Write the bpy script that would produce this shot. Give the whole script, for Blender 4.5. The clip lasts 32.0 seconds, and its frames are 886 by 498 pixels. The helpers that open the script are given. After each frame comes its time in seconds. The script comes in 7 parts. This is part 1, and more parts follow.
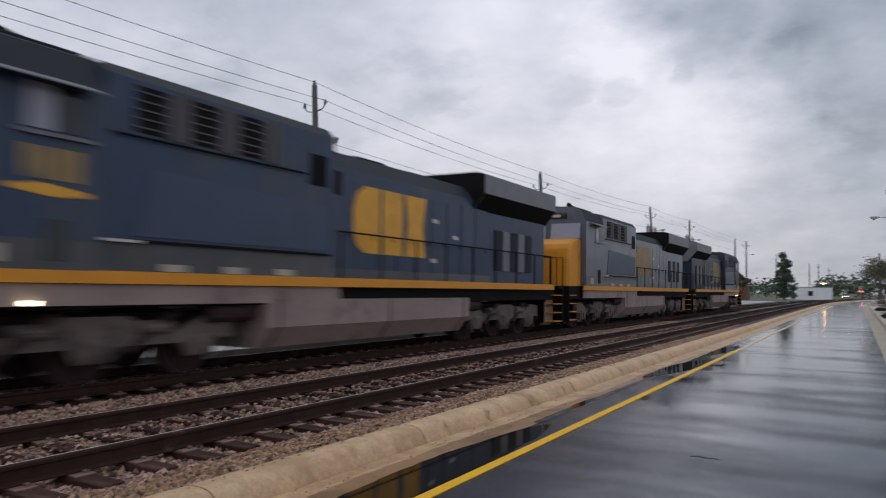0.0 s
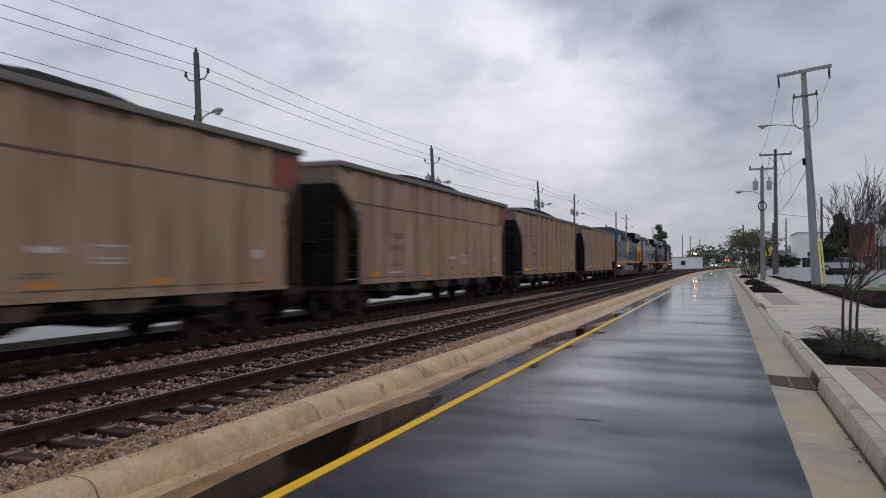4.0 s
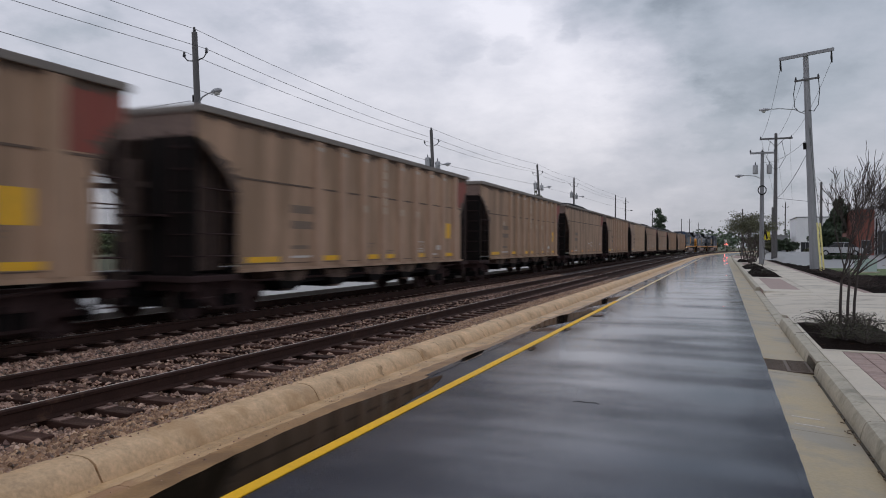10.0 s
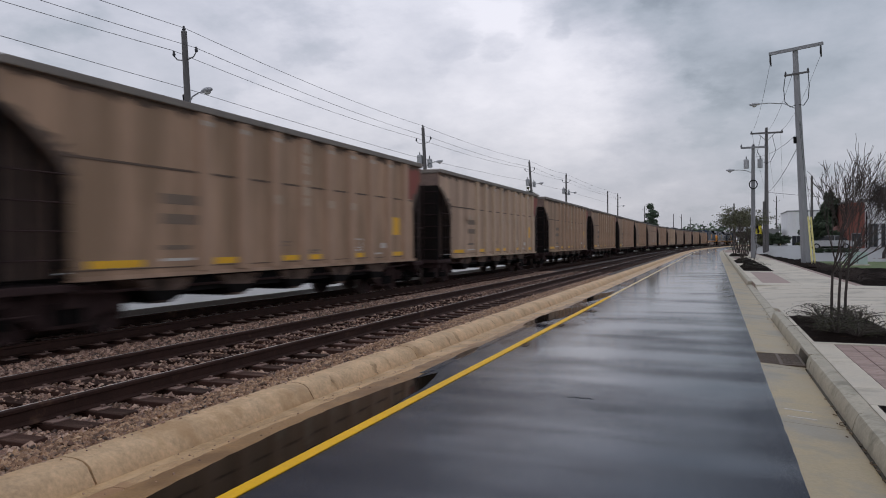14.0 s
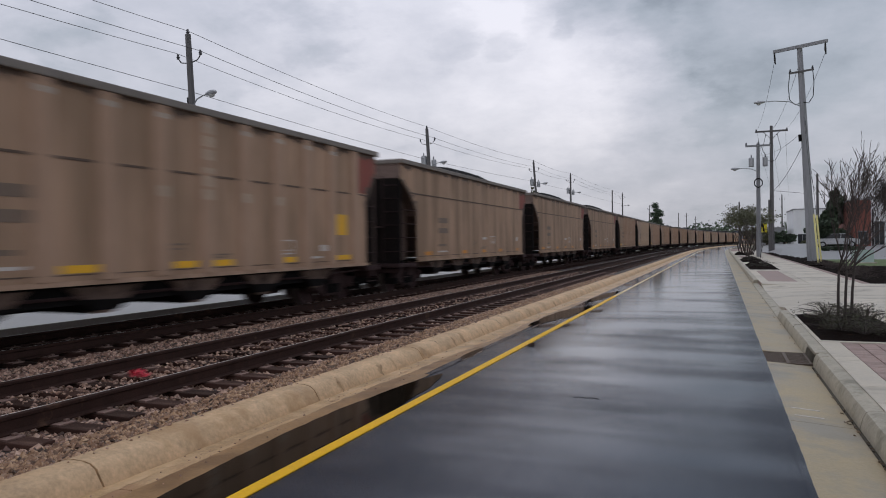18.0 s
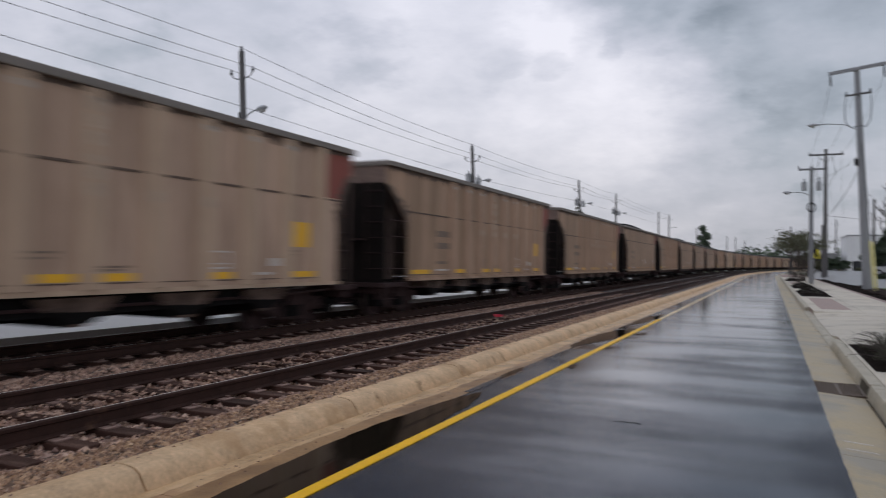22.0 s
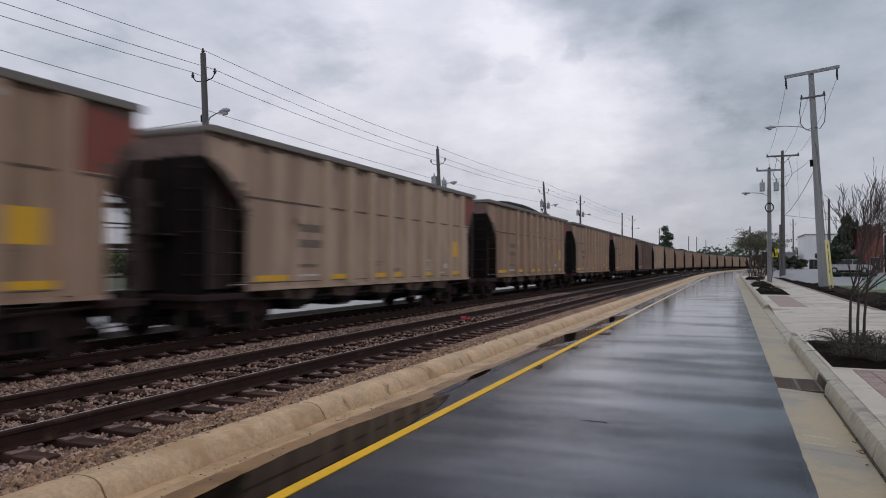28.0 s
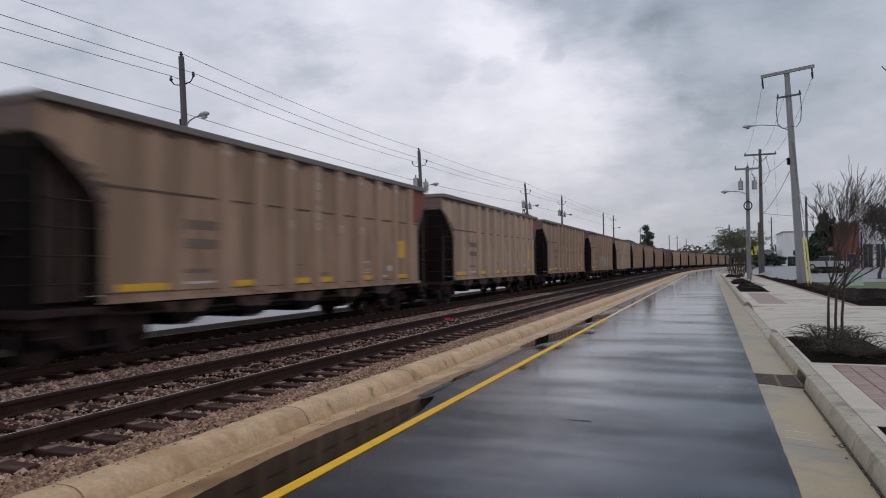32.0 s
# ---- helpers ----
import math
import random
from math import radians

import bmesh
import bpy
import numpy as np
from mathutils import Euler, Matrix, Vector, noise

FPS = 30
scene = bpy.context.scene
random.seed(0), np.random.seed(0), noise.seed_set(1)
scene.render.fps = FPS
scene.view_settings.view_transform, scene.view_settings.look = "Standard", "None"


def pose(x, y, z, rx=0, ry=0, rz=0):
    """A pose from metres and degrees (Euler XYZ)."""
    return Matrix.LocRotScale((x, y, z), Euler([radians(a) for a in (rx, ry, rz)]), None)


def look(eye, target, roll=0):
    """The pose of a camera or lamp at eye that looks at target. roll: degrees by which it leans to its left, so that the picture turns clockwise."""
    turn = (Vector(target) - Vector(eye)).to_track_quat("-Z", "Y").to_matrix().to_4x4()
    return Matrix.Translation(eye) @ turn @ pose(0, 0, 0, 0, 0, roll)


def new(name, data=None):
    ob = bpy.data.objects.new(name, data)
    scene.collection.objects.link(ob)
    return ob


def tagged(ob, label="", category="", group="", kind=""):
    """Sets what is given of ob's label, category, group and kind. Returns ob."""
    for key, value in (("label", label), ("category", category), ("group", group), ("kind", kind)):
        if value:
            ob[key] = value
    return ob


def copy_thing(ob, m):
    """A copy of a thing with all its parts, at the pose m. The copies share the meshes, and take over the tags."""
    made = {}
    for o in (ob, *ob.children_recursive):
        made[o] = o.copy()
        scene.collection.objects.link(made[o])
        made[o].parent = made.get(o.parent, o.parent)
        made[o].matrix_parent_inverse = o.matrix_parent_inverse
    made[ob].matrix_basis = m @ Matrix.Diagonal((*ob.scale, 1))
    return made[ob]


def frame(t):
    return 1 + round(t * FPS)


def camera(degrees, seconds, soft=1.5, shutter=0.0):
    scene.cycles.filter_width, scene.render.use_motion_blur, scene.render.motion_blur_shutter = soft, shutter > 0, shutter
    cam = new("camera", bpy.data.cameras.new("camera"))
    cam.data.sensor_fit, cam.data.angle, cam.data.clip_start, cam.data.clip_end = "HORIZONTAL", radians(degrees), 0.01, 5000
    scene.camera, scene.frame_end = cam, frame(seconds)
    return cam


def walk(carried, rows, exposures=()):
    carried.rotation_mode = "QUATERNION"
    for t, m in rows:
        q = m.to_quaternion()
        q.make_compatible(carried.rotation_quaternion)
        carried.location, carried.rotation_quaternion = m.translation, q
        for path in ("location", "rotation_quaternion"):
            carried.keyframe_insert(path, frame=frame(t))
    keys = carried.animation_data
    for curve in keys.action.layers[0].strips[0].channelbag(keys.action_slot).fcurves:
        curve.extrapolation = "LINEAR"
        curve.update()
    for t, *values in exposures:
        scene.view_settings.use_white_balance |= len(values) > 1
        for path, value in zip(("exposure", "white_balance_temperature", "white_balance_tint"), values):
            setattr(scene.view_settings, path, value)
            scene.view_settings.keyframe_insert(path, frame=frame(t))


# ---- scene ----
# The eye stays at one place and only turns: seconds, yaw, pitch, roll.
PATH = [
    (0, 30.27, 3.11, -0.90), (0.5, 27.24, 3.20, -0.53), (1, 24.63, 2.11, -1.19), (1.5, 22.74, 1.37, -0.84),
    (2, 21.11, 2.15, -0.05), (2.5, 20.53, 0.54, 0.25), (3, 20.96, 0.78, -0.10), (3.5, 21.53, 1.23, 0.05),
    (5.5, 21.85, 0.41, -0.16), (6, 21.33, 0.40, -0.07), (6.5, 21.36, 0.08, -0.03), (7, 20.68, -0.85, -1.47),
    (7.5, 21.29, 0.09, -0.93), (8, 22.20, 0.44, -0.46), (8.5, 22.04, 0.07, -0.34), (9, 21.67, -0.14, -0.57),
    (9.5, 21.67, -0.10, -0.56), (10, 21.55, -0.30, -0.33), (10.5, 21.52, -0.24, -0.07), (11, 21.57, -0.29, 0.02),
    (11.5, 21.25, -0.55, -0.01), (12, 21.10, -0.49, -0.13), (12.5, 21.07, -0.28, -0.01), (13, 20.78, -0.27, 0.00),
    (13.5, 21.07, -0.49, 0.25), (15.5, 20.38, -0.42, 0.44), (16, 20.21, -0.14, 0.32), (16.5, 19.11, -0.82, -0.71),
    (17, 19.82, -0.82, -0.37), (17.5, 20.76, -0.72, 0.25), (18, 21.36, -0.45, 0.67), (18.5, 21.07, -0.56, 0.30),
    (19, 20.96, -0.24, 0.20), (19.5, 21.19, -0.46, -0.02), (20, 23.00, -0.62, 0.11), (20.5, 23.27, -0.99, 0.41),
    (21, 22.58, -0.73, 0.44), (21.5, 22.55, -0.30, 0.32), (22, 24.78, 0.94, -0.81), (22.5, 28.51, 0.49, -2.69),
    (23, 28.38, 1.16, -2.78), (23.5, 28.62, 1.16, -3.33), (24, 28.67, 1.09, -3.50), (24.5, 27.13, 0.89, -3.89),
    (25, 25.86, 1.34, -4.37), (25.5, 25.05, 1.33, -3.89), (27.5, 24.09, 1.34, -0.44), (28, 22.08, 1.17, -0.19),
    (28.5, 22.55, 0.91, 0.08), (29, 22.84, 0.90, 0.12), (29.5, 22.67, 1.31, 0.77), (30, 21.86, 1.32, 0.56),
    (30.5, 21.49, 1.38, 0.53), (31, 21.80, 1.43, 0.27), (31.5, 21.49, 1.36, 0.34), (32, 20.69, 1.30, 0.56),
]

EYE = (0.0, 0.0, 1.6)
cam = camera(64.0, 32.0, soft=1.0, shutter=0.75)
walk(cam, [(t, pose(*EYE, 90 + p, r, y)) for t, y, p, r in PATH])

# ---- world and light: a bright overcast evening sky ----
SUN_EL, SUN_AZ = 58.0, -25.0
world = bpy.data.worlds.new("sky")
scene.world = world
world.use_nodes = True
wn, wl = world.node_tree.nodes, world.node_tree.links
wn.clear()
w_out = wn.new("ShaderNodeOutputWorld")
w_bg = wn.new("ShaderNodeBackground")
w_sky = wn.new("ShaderNodeTexSky")
w_sky.sky_type, w_sky.sun_disc = "NISHITA", False
w_sky.sun_elevation, w_sky.sun_rotation = radians(SUN_EL), radians(-SUN_AZ)
w_geo = wn.new("ShaderNodeTexCoord")
w_sep = wn.new("ShaderNodeSeparateXYZ")
wl.new(w_geo.outputs["Generated"], w_sep.inputs[0])


def world_math(op, a, b):
    n = wn.new("ShaderNodeMath")
    n.operation = op
    for k, v in enumerate((a, b)):
        if isinstance(v, (int, float)):
            n.inputs[k].default_value = v
        else:
            wl.new(v, n.inputs[k])
    return n.outputs[0]


# cloud deck coordinates: x/(z+k), y/(z+k)
w_low = world_math("ADD", world_math("ABSOLUTE", w_sep.outputs[2], 0.0), 0.42)
w_com = wn.new("ShaderNodeCombineXYZ")
wl.new(world_math("DIVIDE", w_sep.outputs[0], w_low), w_com.inputs[0])
wl.new(world_math("DIVIDE", w_sep.outputs[1], w_low), w_com.inputs[1])
wl.new(world_math("MULTIPLY", w_sep.outputs[2], 1.6), w_com.inputs[2])


def world_noise(scale, detail, rough, dist, off):
    mp = wn.new("ShaderNodeMapping")
    mp.inputs["Location"].default_value = off
    wl.new(w_com.outputs[0], mp.inputs[0])
    n = wn.new("ShaderNodeTexNoise")
    n.inputs["Scale"].default_value, n.inputs["Detail"].default_value = scale, detail
    n.inputs["Roughness"].default_value, n.inputs["Distortion"].default_value = rough, dist
    wl.new(mp.outputs[0], n.inputs["Vector"])
    return n.outputs["Fac"]


# the deck's edges are torn: directions are shifted by a little before the broad forms are laid out
w_tear = wn.new("ShaderNodeTexNoise")
w_tear.inputs["Scale"].default_value, w_tear.inputs["Detail"].default_value, w_tear.inputs["Roughness"].default_value = 3.6, 7.0, 0.58
wl.new(w_com.outputs[0], w_tear.inputs["Vector"])
w_mid = wn.new("ShaderNodeVectorMath")
w_mid.operation = "SUBTRACT"
w_mid.inputs[1].default_value = (0.5, 0.5, 0.5)
wl.new(w_tear.outputs["Color"], w_mid.inputs[0])
w_shift = wn.new("ShaderNodeVectorMath")
w_shift.operation = "MULTIPLY_ADD"
w_shift.inputs[1].default_value = (0.24, 0.24, 0.15)
wl.new(w_mid.outputs[0], w_shift.inputs[0]); wl.new(w_geo.outputs["Generated"], w_shift.inputs[2])
w_torn = wn.new("ShaderNodeVectorMath")
w_torn.operation = "NORMALIZE"
wl.new(w_shift.outputs[0], w_torn.inputs[0])


def world_lobe(az, el, wide):
    """1 towards that direction, falling to 0 at an angle of wide degrees."""
    dp = wn.new("ShaderNodeVectorMath")
    dp.operation = "DOT_PRODUCT"
    wl.new(w_torn.outputs[0], dp.inputs[0])
    dp.inputs[1].default_value = (-math.sin(radians(az)) * math.cos(radians(el)), math.cos(radians(az)) * math.cos(radians(el)), math.sin(radians(el)))
    r = wn.new("ShaderNodeMapRange")
    r.interpolation_type = "SMOOTHSTEP"
    r.inputs[1].default_value, r.inputs[2].default_value = math.cos(radians(wide)), 1.0
    wl.new(dp.outputs["Value"], r.inputs[0])
    return r.outputs[0]


big = world_noise(1.3, 3.0, 0.5, 0.1, (3.1, 0.4, 0.0))
fine = world_noise(4.2, 8.0, 0.62, 0.1, (7.7, 2.0, 1.0))
wisp = wn.new("ShaderNodeMapRange")
wisp.interpolation_type = "SMOOTHSTEP"
wisp.inputs[1].default_value, wisp.inputs[2].default_value = 0.54, 0.70
wl.new(world_noise(3.2, 7.0, 0.58, 0.1, (1.7, 5.2, 0.3)), wisp.inputs[0])
level = world_math("ADD", world_math("MULTIPLY", big, 0.22), world_math("MULTIPLY", fine, 0.30))
level = world_math("ADD", level, 0.298)
# ragged darker wisps hang below the deck
level = world_math("SUBTRACT", level, world_math("MULTIPLY", wisp.outputs[0], 0.09))
# where the cloud is thin (brighter) and where it is thick (darker): azimuth, elevation, width, amount
for az_, el_, wide_, much_ in ((13.0, 15.5, 11.0, 0.075), (20.0, 11.5, 20.0, 0.06), (44.0, 14.0, 24.0, 0.02), (30.0, 22.0, 9.0, 0.07),
                               (6.5, 11.5, 9.0, 0.05), (1.5, 20.5, 15.0, -0.15), (-9.0, 19.0, 17.0, -0.05), (14.6, 21.0, 4.6, -0.11), (10.2, 19.4, 3.8, -0.10), (3.4, 17.3, 4.0, -0.04), (-0.3, 12.6, 3.5, -0.05), (17.5, 18.4, 3.6, 0.05), (10.8, 16.0, 4.2, 0.05), (-2.0, 14.0, 7.0, 0.05),
                               (0.0, 9.6, 2.6, -0.05), (21.0, 14.8, 2.2, -0.06), (17.3, 15.0, 2.0, -0.07), (11.5, 16.6, 1.8, -0.07), (-4.0, 6.0, 14.0, -0.02),
                               (180.0, 30.0, 85.0, 0.13), (-60.0, 25.0, 50.0, -0.06)):
    lobe_ = world_math("MULTIPLY", world_lobe(az_, el_, wide_), abs(much_))
    level = world_math("ADD" if much_ > 0 else "SUBTRACT", level, lobe_)
w_ramp = wn.new("ShaderNodeValToRGB")
cr = w_ramp.color_ramp
cr.elements[0].position, cr.elements[0].color = 0.30, (0.265, 0.30, 0.345, 1)
cr.elements[1].position, cr.elements[1].color = 0.74, (0.905, 0.885, 0.945, 1)
for p_, c_ in ((0.42, (0.42, 0.455, 0.515, 1)), (0.56, (0.61, 0.618, 0.69, 1))):
    cr.elements.new(p_).color = c_
wl.new(level, w_ramp.inputs[0])
# a little of the clear sky's own blue shines through the cloud
w_skys = wn.new("ShaderNodeMix"); w_skys.data_type = "RGBA"; w_skys.inputs[0].default_value = 0.04
w_gain = wn.new("ShaderNodeMix"); w_gain.data_type = "RGBA"; w_gain.blend_type = "MULTIPLY"; w_gain.inputs[0].default_value = 1.0
w_gain.inputs[7].default_value = (0.12, 0.12, 0.12, 1)
wl.new(w_sky.outputs[0], w_gain.inputs[6])
wl.new(w_ramp.outputs[0], w_skys.inputs[6]); wl.new(w_gain.outputs[2], w_skys.inputs[7])
# thicker, darker cloud overhead than low down, and a dull band along the horizon
w_top = wn.new("ShaderNodeMapRange")
w_top.interpolation_type = "SMOOTHSTEP"
w_top.inputs[1].default_value, w_top.inputs[2].default_value = 0.36, 0.9
w_top.inputs[3].default_value, w_top.inputs[4].default_value = 1.0, 0.62
wl.new(w_sep.outputs[2], w_top.inputs[0])
w_hor = wn.new("ShaderNodeMapRange")
w_hor.interpolation_type = "SMOOTHSTEP"
w_hor.inputs[1].default_value, w_hor.inputs[2].default_value = 0.0, 0.2
w_hor.inputs[3].default_value, w_hor.inputs[4].default_value = 0.78, 1.0
wl.new(w_sep.outputs[2], w_hor.inputs[0])
w_dim = wn.new("ShaderNodeVectorMath")
w_dim.operation = "SCALE"
wl.new(w_skys.outputs[2], w_dim.inputs[0])
wl.new(world_math("MULTIPLY", w_top.outputs[0], w_hor.outputs[0]), w_dim.inputs["Scale"])
w_blue = wn.new("ShaderNodeMix")
w_blue.data_type, w_blue.blend_type = "RGBA", "MULTIPLY"
w_blue.inputs[7].default_value = (0.90, 0.96, 1.06, 1)
w_bf = wn.new("ShaderNodeMapRange")
w_bf.inputs[1].default_value, w_bf.inputs[2].default_value = 0.15, 0.7
wl.new(w_sep.outputs[2], w_bf.inputs[0]); wl.new(w_bf.outputs[0], w_blue.inputs[0])
wl.new(w_dim.outputs[0], w_blue.inputs[6]); wl.new(w_blue.outputs[2], w_bg.inputs[0])
w_bg.inputs[1].default_value = 1.0
wl.new(w_bg.outputs[0], w_out.inputs[0])

sun = new("sun", bpy.data.lights.new("sun", "SUN"))
sun.data.energy, sun.data.angle, sun.data.color = 0.5, radians(45), (1.0, 0.96, 0.92)
sun.matrix_world = look((0, 0, 60), Vector((0, 0, 60)) - 40 * Vector((math.sin(radians(SUN_AZ)) * math.cos(radians(SUN_EL)), math.cos(radians(SUN_AZ)) * math.cos(radians(SUN_EL)), math.sin(radians(SUN_EL)))))
scene.view_settings.exposure = 0.0


# ---- mesh and material helpers ----
class Mesh:
    """Collects verts and faces; every shape is added at the place given."""

    def __init__(self):
        self.v, self.f = [], []

    def add(self, vs, fs):
        n = len(self.v)
        self.v += [tuple(p) for p in vs]
        self.f += [tuple(i + n for i in q) for q in fs]
        return self

    def box(self, x0, x1, y0, y1, z0, z1, ch=0.0):
        if ch <= 0:
            vs = [(x, y, z) for x in (x0, x1) for y in (y0, y1) for z in (z0, z1)]
            return self.add(vs, [(0, 1, 3, 2), (4, 6, 7, 5), (0, 4, 5, 1), (2, 3, 7, 6), (0, 2, 6, 4), (1, 5, 7, 3)])
        bm = bmesh.new()
        bmesh.ops.create_cube(bm, size=1.0)
        for v in bm.verts:
            v.co = Vector(((x0 + x1) / 2 + v.co.x * (x1 - x0), (y0 + y1) / 2 + v.co.y * (y1 - y0), (z0 + z1) / 2 + v.co.z * (z1 - z0)))
        bmesh.ops.bevel(bm, geom=bm.edges[:], offset=ch, segments=2, profile=0.6, affect="EDGES")
        bm.verts.index_update()
        self.add([v.co[:] for v in bm.verts], [[v.index for v in q.verts] for q in bm.faces])
        bm.free()
        return self

    def prism(self, poly, axis, a0, a1):
        """poly: 2D outline; axis: 0, 1 or 2, along which it is drawn out from a0 to a1."""
        def place(p, a):
            q = list(p)
            q.insert(axis, a)
            return q
        n = len(poly)
        vs = [place(p, a0) for p in poly] + [place(p, a1) for p in poly]
        fs = [tuple(range(n)), tuple(range(2 * n - 1, n - 1, -1))]
        fs += [(i, i + n, (i + 1) % n + n, (i + 1) % n) for i in range(n)]
        return self.add(vs, fs)

    def tube(self, pts, radii, n=8, caps=True):
        """A round rod through pts; radii: one number, or one for each point."""
        pts = [Vector(p) for p in pts]
        if not hasattr(radii, "__len__"):
            radii = [radii] * len(pts)
        rings, ref = [], None
        for i, p in enumerate(pts):
            d = (pts[min(i + 1, len(pts) - 1)] - pts[max(i - 1, 0)]).normalized()
            if ref is None:
                ref = Vector((0, 0, 1)) if abs(d.z) < 0.9 else Vector((1, 0, 0))
            s = d.cross(ref).normalized()
            ref = s.cross(d).normalized()
            rings.append([p + radii[i] * (math.cos(2 * math.pi * k / n) * s + math.sin(2 * math.pi * k / n) * ref) for k in range(n)])
        fs = [(i * n + k, i * n + (k + 1) % n, (i + 1) * n + (k + 1) % n, (i + 1) * n + k) for i in range(len(pts) - 1) for k in range(n)]
        if caps:
            fs += [tuple(range(n - 1, -1, -1)), tuple((len(pts) - 1) * n + k for k in range(n))]
        return self.add([v for r in rings for v in r], fs)

    def disc(self, c, axis, prof, n=24):
        """A turned body round an axis through c; prof: rows of (place along the axis, radius)."""
        vs = []
        for a, r in prof:
            for k in range(n):
                p = [r * math.cos(2 * math.pi * k / n), r * math.sin(2 * math.pi * k / n)]
                p.insert(axis, a)
                vs.append([c[j] + p[j] for j in range(3)])
        m = len(prof)
        fs = [(i * n + k, i * n + (k + 1) % n, (i + 1) * n + (k + 1) % n, (i + 1) * n + k) for i in range(m - 1) for k in range(n)]
        fs += [tuple(range(n)), tuple((m - 1) * n + k for k in range(n - 1, -1, -1))]
        return self.add(vs, fs)

    def data(self, name, mat, smooth=False):
        me = bpy.data.meshes.new(name)
        me.from_pydata(self.v, [], self.f)
        bm = bmesh.new()
        bm.from_mesh(me)
        bmesh.ops.recalc_face_normals(bm, faces=bm.faces[:])
        bm.to_mesh(me)
        bm.free()
        if smooth:
            me.shade_smooth()
            me.set_sharp_from_angle(angle=radians(40))
        for m in mat if isinstance(mat, (list, tuple)) else [mat]:
            me.materials.append(m)
        return me


def part(name, mesh, mat, parent=None, label="", smooth=False, at=None):
    ob = new(name, mesh if isinstance(mesh, bpy.types.Mesh) else mesh.data(name, mat, smooth))
    if parent is not None:
        ob.parent = parent
    if at is not None:
        ob.matrix_basis = at
    if label:
        tagged(ob, label)
    return ob


def thing(name, label, category, group="", kind="", at=None):
    ob = tagged(new(name), label, category, group, kind)
    ob.empty_display_size = 0.2
    if at is not None:
        ob.matrix_basis = at
    return ob


def material(name, base, rough=0.6, metal=0.0, spread=0.25, scale=6.0, fine=60.0, bump=0.15, second=None, second_at=0.6, spec=0.5, coords="Object", stretch=(1, 1, 1), per_object=0.0, rough_spread=0.1, bump_dist=0.02, coat=0.0, dust=0.0):
    """A surface with grain at two scales; second: the colour of worn or dirty spots."""
    m = bpy.data.materials.new(name)
    m.use_nodes = True
    nt = m.node_tree
    n, l = nt.nodes, nt.links
    b = n["Principled BSDF"]
    b.inputs["Metallic"].default_value = metal
    b.inputs["Specular IOR Level"].default_value = spec
    b.inputs["Coat Weight"].default_value = coat
    b.inputs["Sheen Weight"].default_value = dust
    tc = n.new("ShaderNodeTexCoord")
    mp = n.new("ShaderNodeMapping")
    mp.inputs["Scale"].default_value = stretch
    l.new(tc.outputs[coords], mp.inputs[0])

    def tex(s, d):
        t = n.new("ShaderNodeTexNoise")
        t.inputs["Scale"].default_value, t.inputs["Detail"].default_value = s, d
        t.inputs["Roughness"].default_value = 0.62
        l.new(mp.outputs[0], t.inputs["Vector"])
        return t.outputs["Fac"]
    coarse, grain = tex(scale, 4.0), tex(fine, 3.0)
    mix = n.new("ShaderNodeMix"); mix.inputs[0].default_value = 0.4
    l.new(coarse, mix.inputs[2]); l.new(grain, mix.inputs[3])
    ramp = n.new("ShaderNodeValToRGB")
    r = ramp.color_ramp
    r.elements[0].position, r.elements[1].position = 0.3, 0.7
    r.elements[0].color = (*[c * (1 - spread) for c in base], 1)
    r.elements[1].color = (*[min(1, c * (1 + spread)) for c in base], 1)
    l.new(mix.outputs[0], ramp.inputs[0])
    col = ramp.outputs[0]
    if second:
        mask = n.new("ShaderNodeMapRange")
        mask.inputs[1].default_value, mask.inputs[2].default_value = second_at, second_at + 0.12
        l.new(tex(scale * 0.6, 6.0), mask.inputs[0])
        mx = n.new("ShaderNodeMix"); mx.data_type = "RGBA"
        mx.inputs[7].default_value = (*second, 1)
        l.new(mask.outputs[0], mx.inputs[0]); l.new(col, mx.inputs[6])
        col = mx.outputs[2]
    if per_object:
        oi = n.new("ShaderNodeObjectInfo")
        mr = n.new("ShaderNodeMapRange")
        mr.inputs[3].default_value, mr.inputs[4].default_value = 1 - per_object, 1 + per_object
        l.new(oi.outputs["Random"], mr.inputs[0])
        hs = n.new("ShaderNodeHueSaturation")
        l.new(mr.outputs[0], hs.inputs["Value"]); l.new(col, hs.inputs["Color"])
        col = hs.outputs[0]
    l.new(col, b.inputs["Base Color"])
    rr = n.new("ShaderNodeMapRange")
    rr.inputs[3].default_value, rr.inputs[4].default_value = max(0.02, rough - rough_spread), min(1, rough + rough_spread)
    l.new(coarse, rr.inputs[0]); l.new(rr.outputs[0], b.inputs["Roughness"])
    if bump:
        bp = n.new("ShaderNodeBump")
        bp.inputs["Strength"].default_value, bp.inputs["Distance"].default_value = bump, bump_dist
        l.new(mix.outputs[0], bp.inputs["Height"]); l.new(bp.outputs[0], b.inputs["Normal"])
    return m


def glow(name, colour, strength):
    m = bpy.data.materials.new(name)
    m.use_nodes = True
    b = m.node_tree.nodes["Principled BSDF"]
    b.inputs["Base Color"].default_value = (*colour, 1)
    b.inputs["Emission Color"].default_value = (*colour, 1)
    b.inputs["Emission Strength"].default_value = strength
    return m


# ---- the line of the road and tracks: straight, then a wide right-hand curve ----
BEND_AT, RADIUS = 96.0, 1060.0


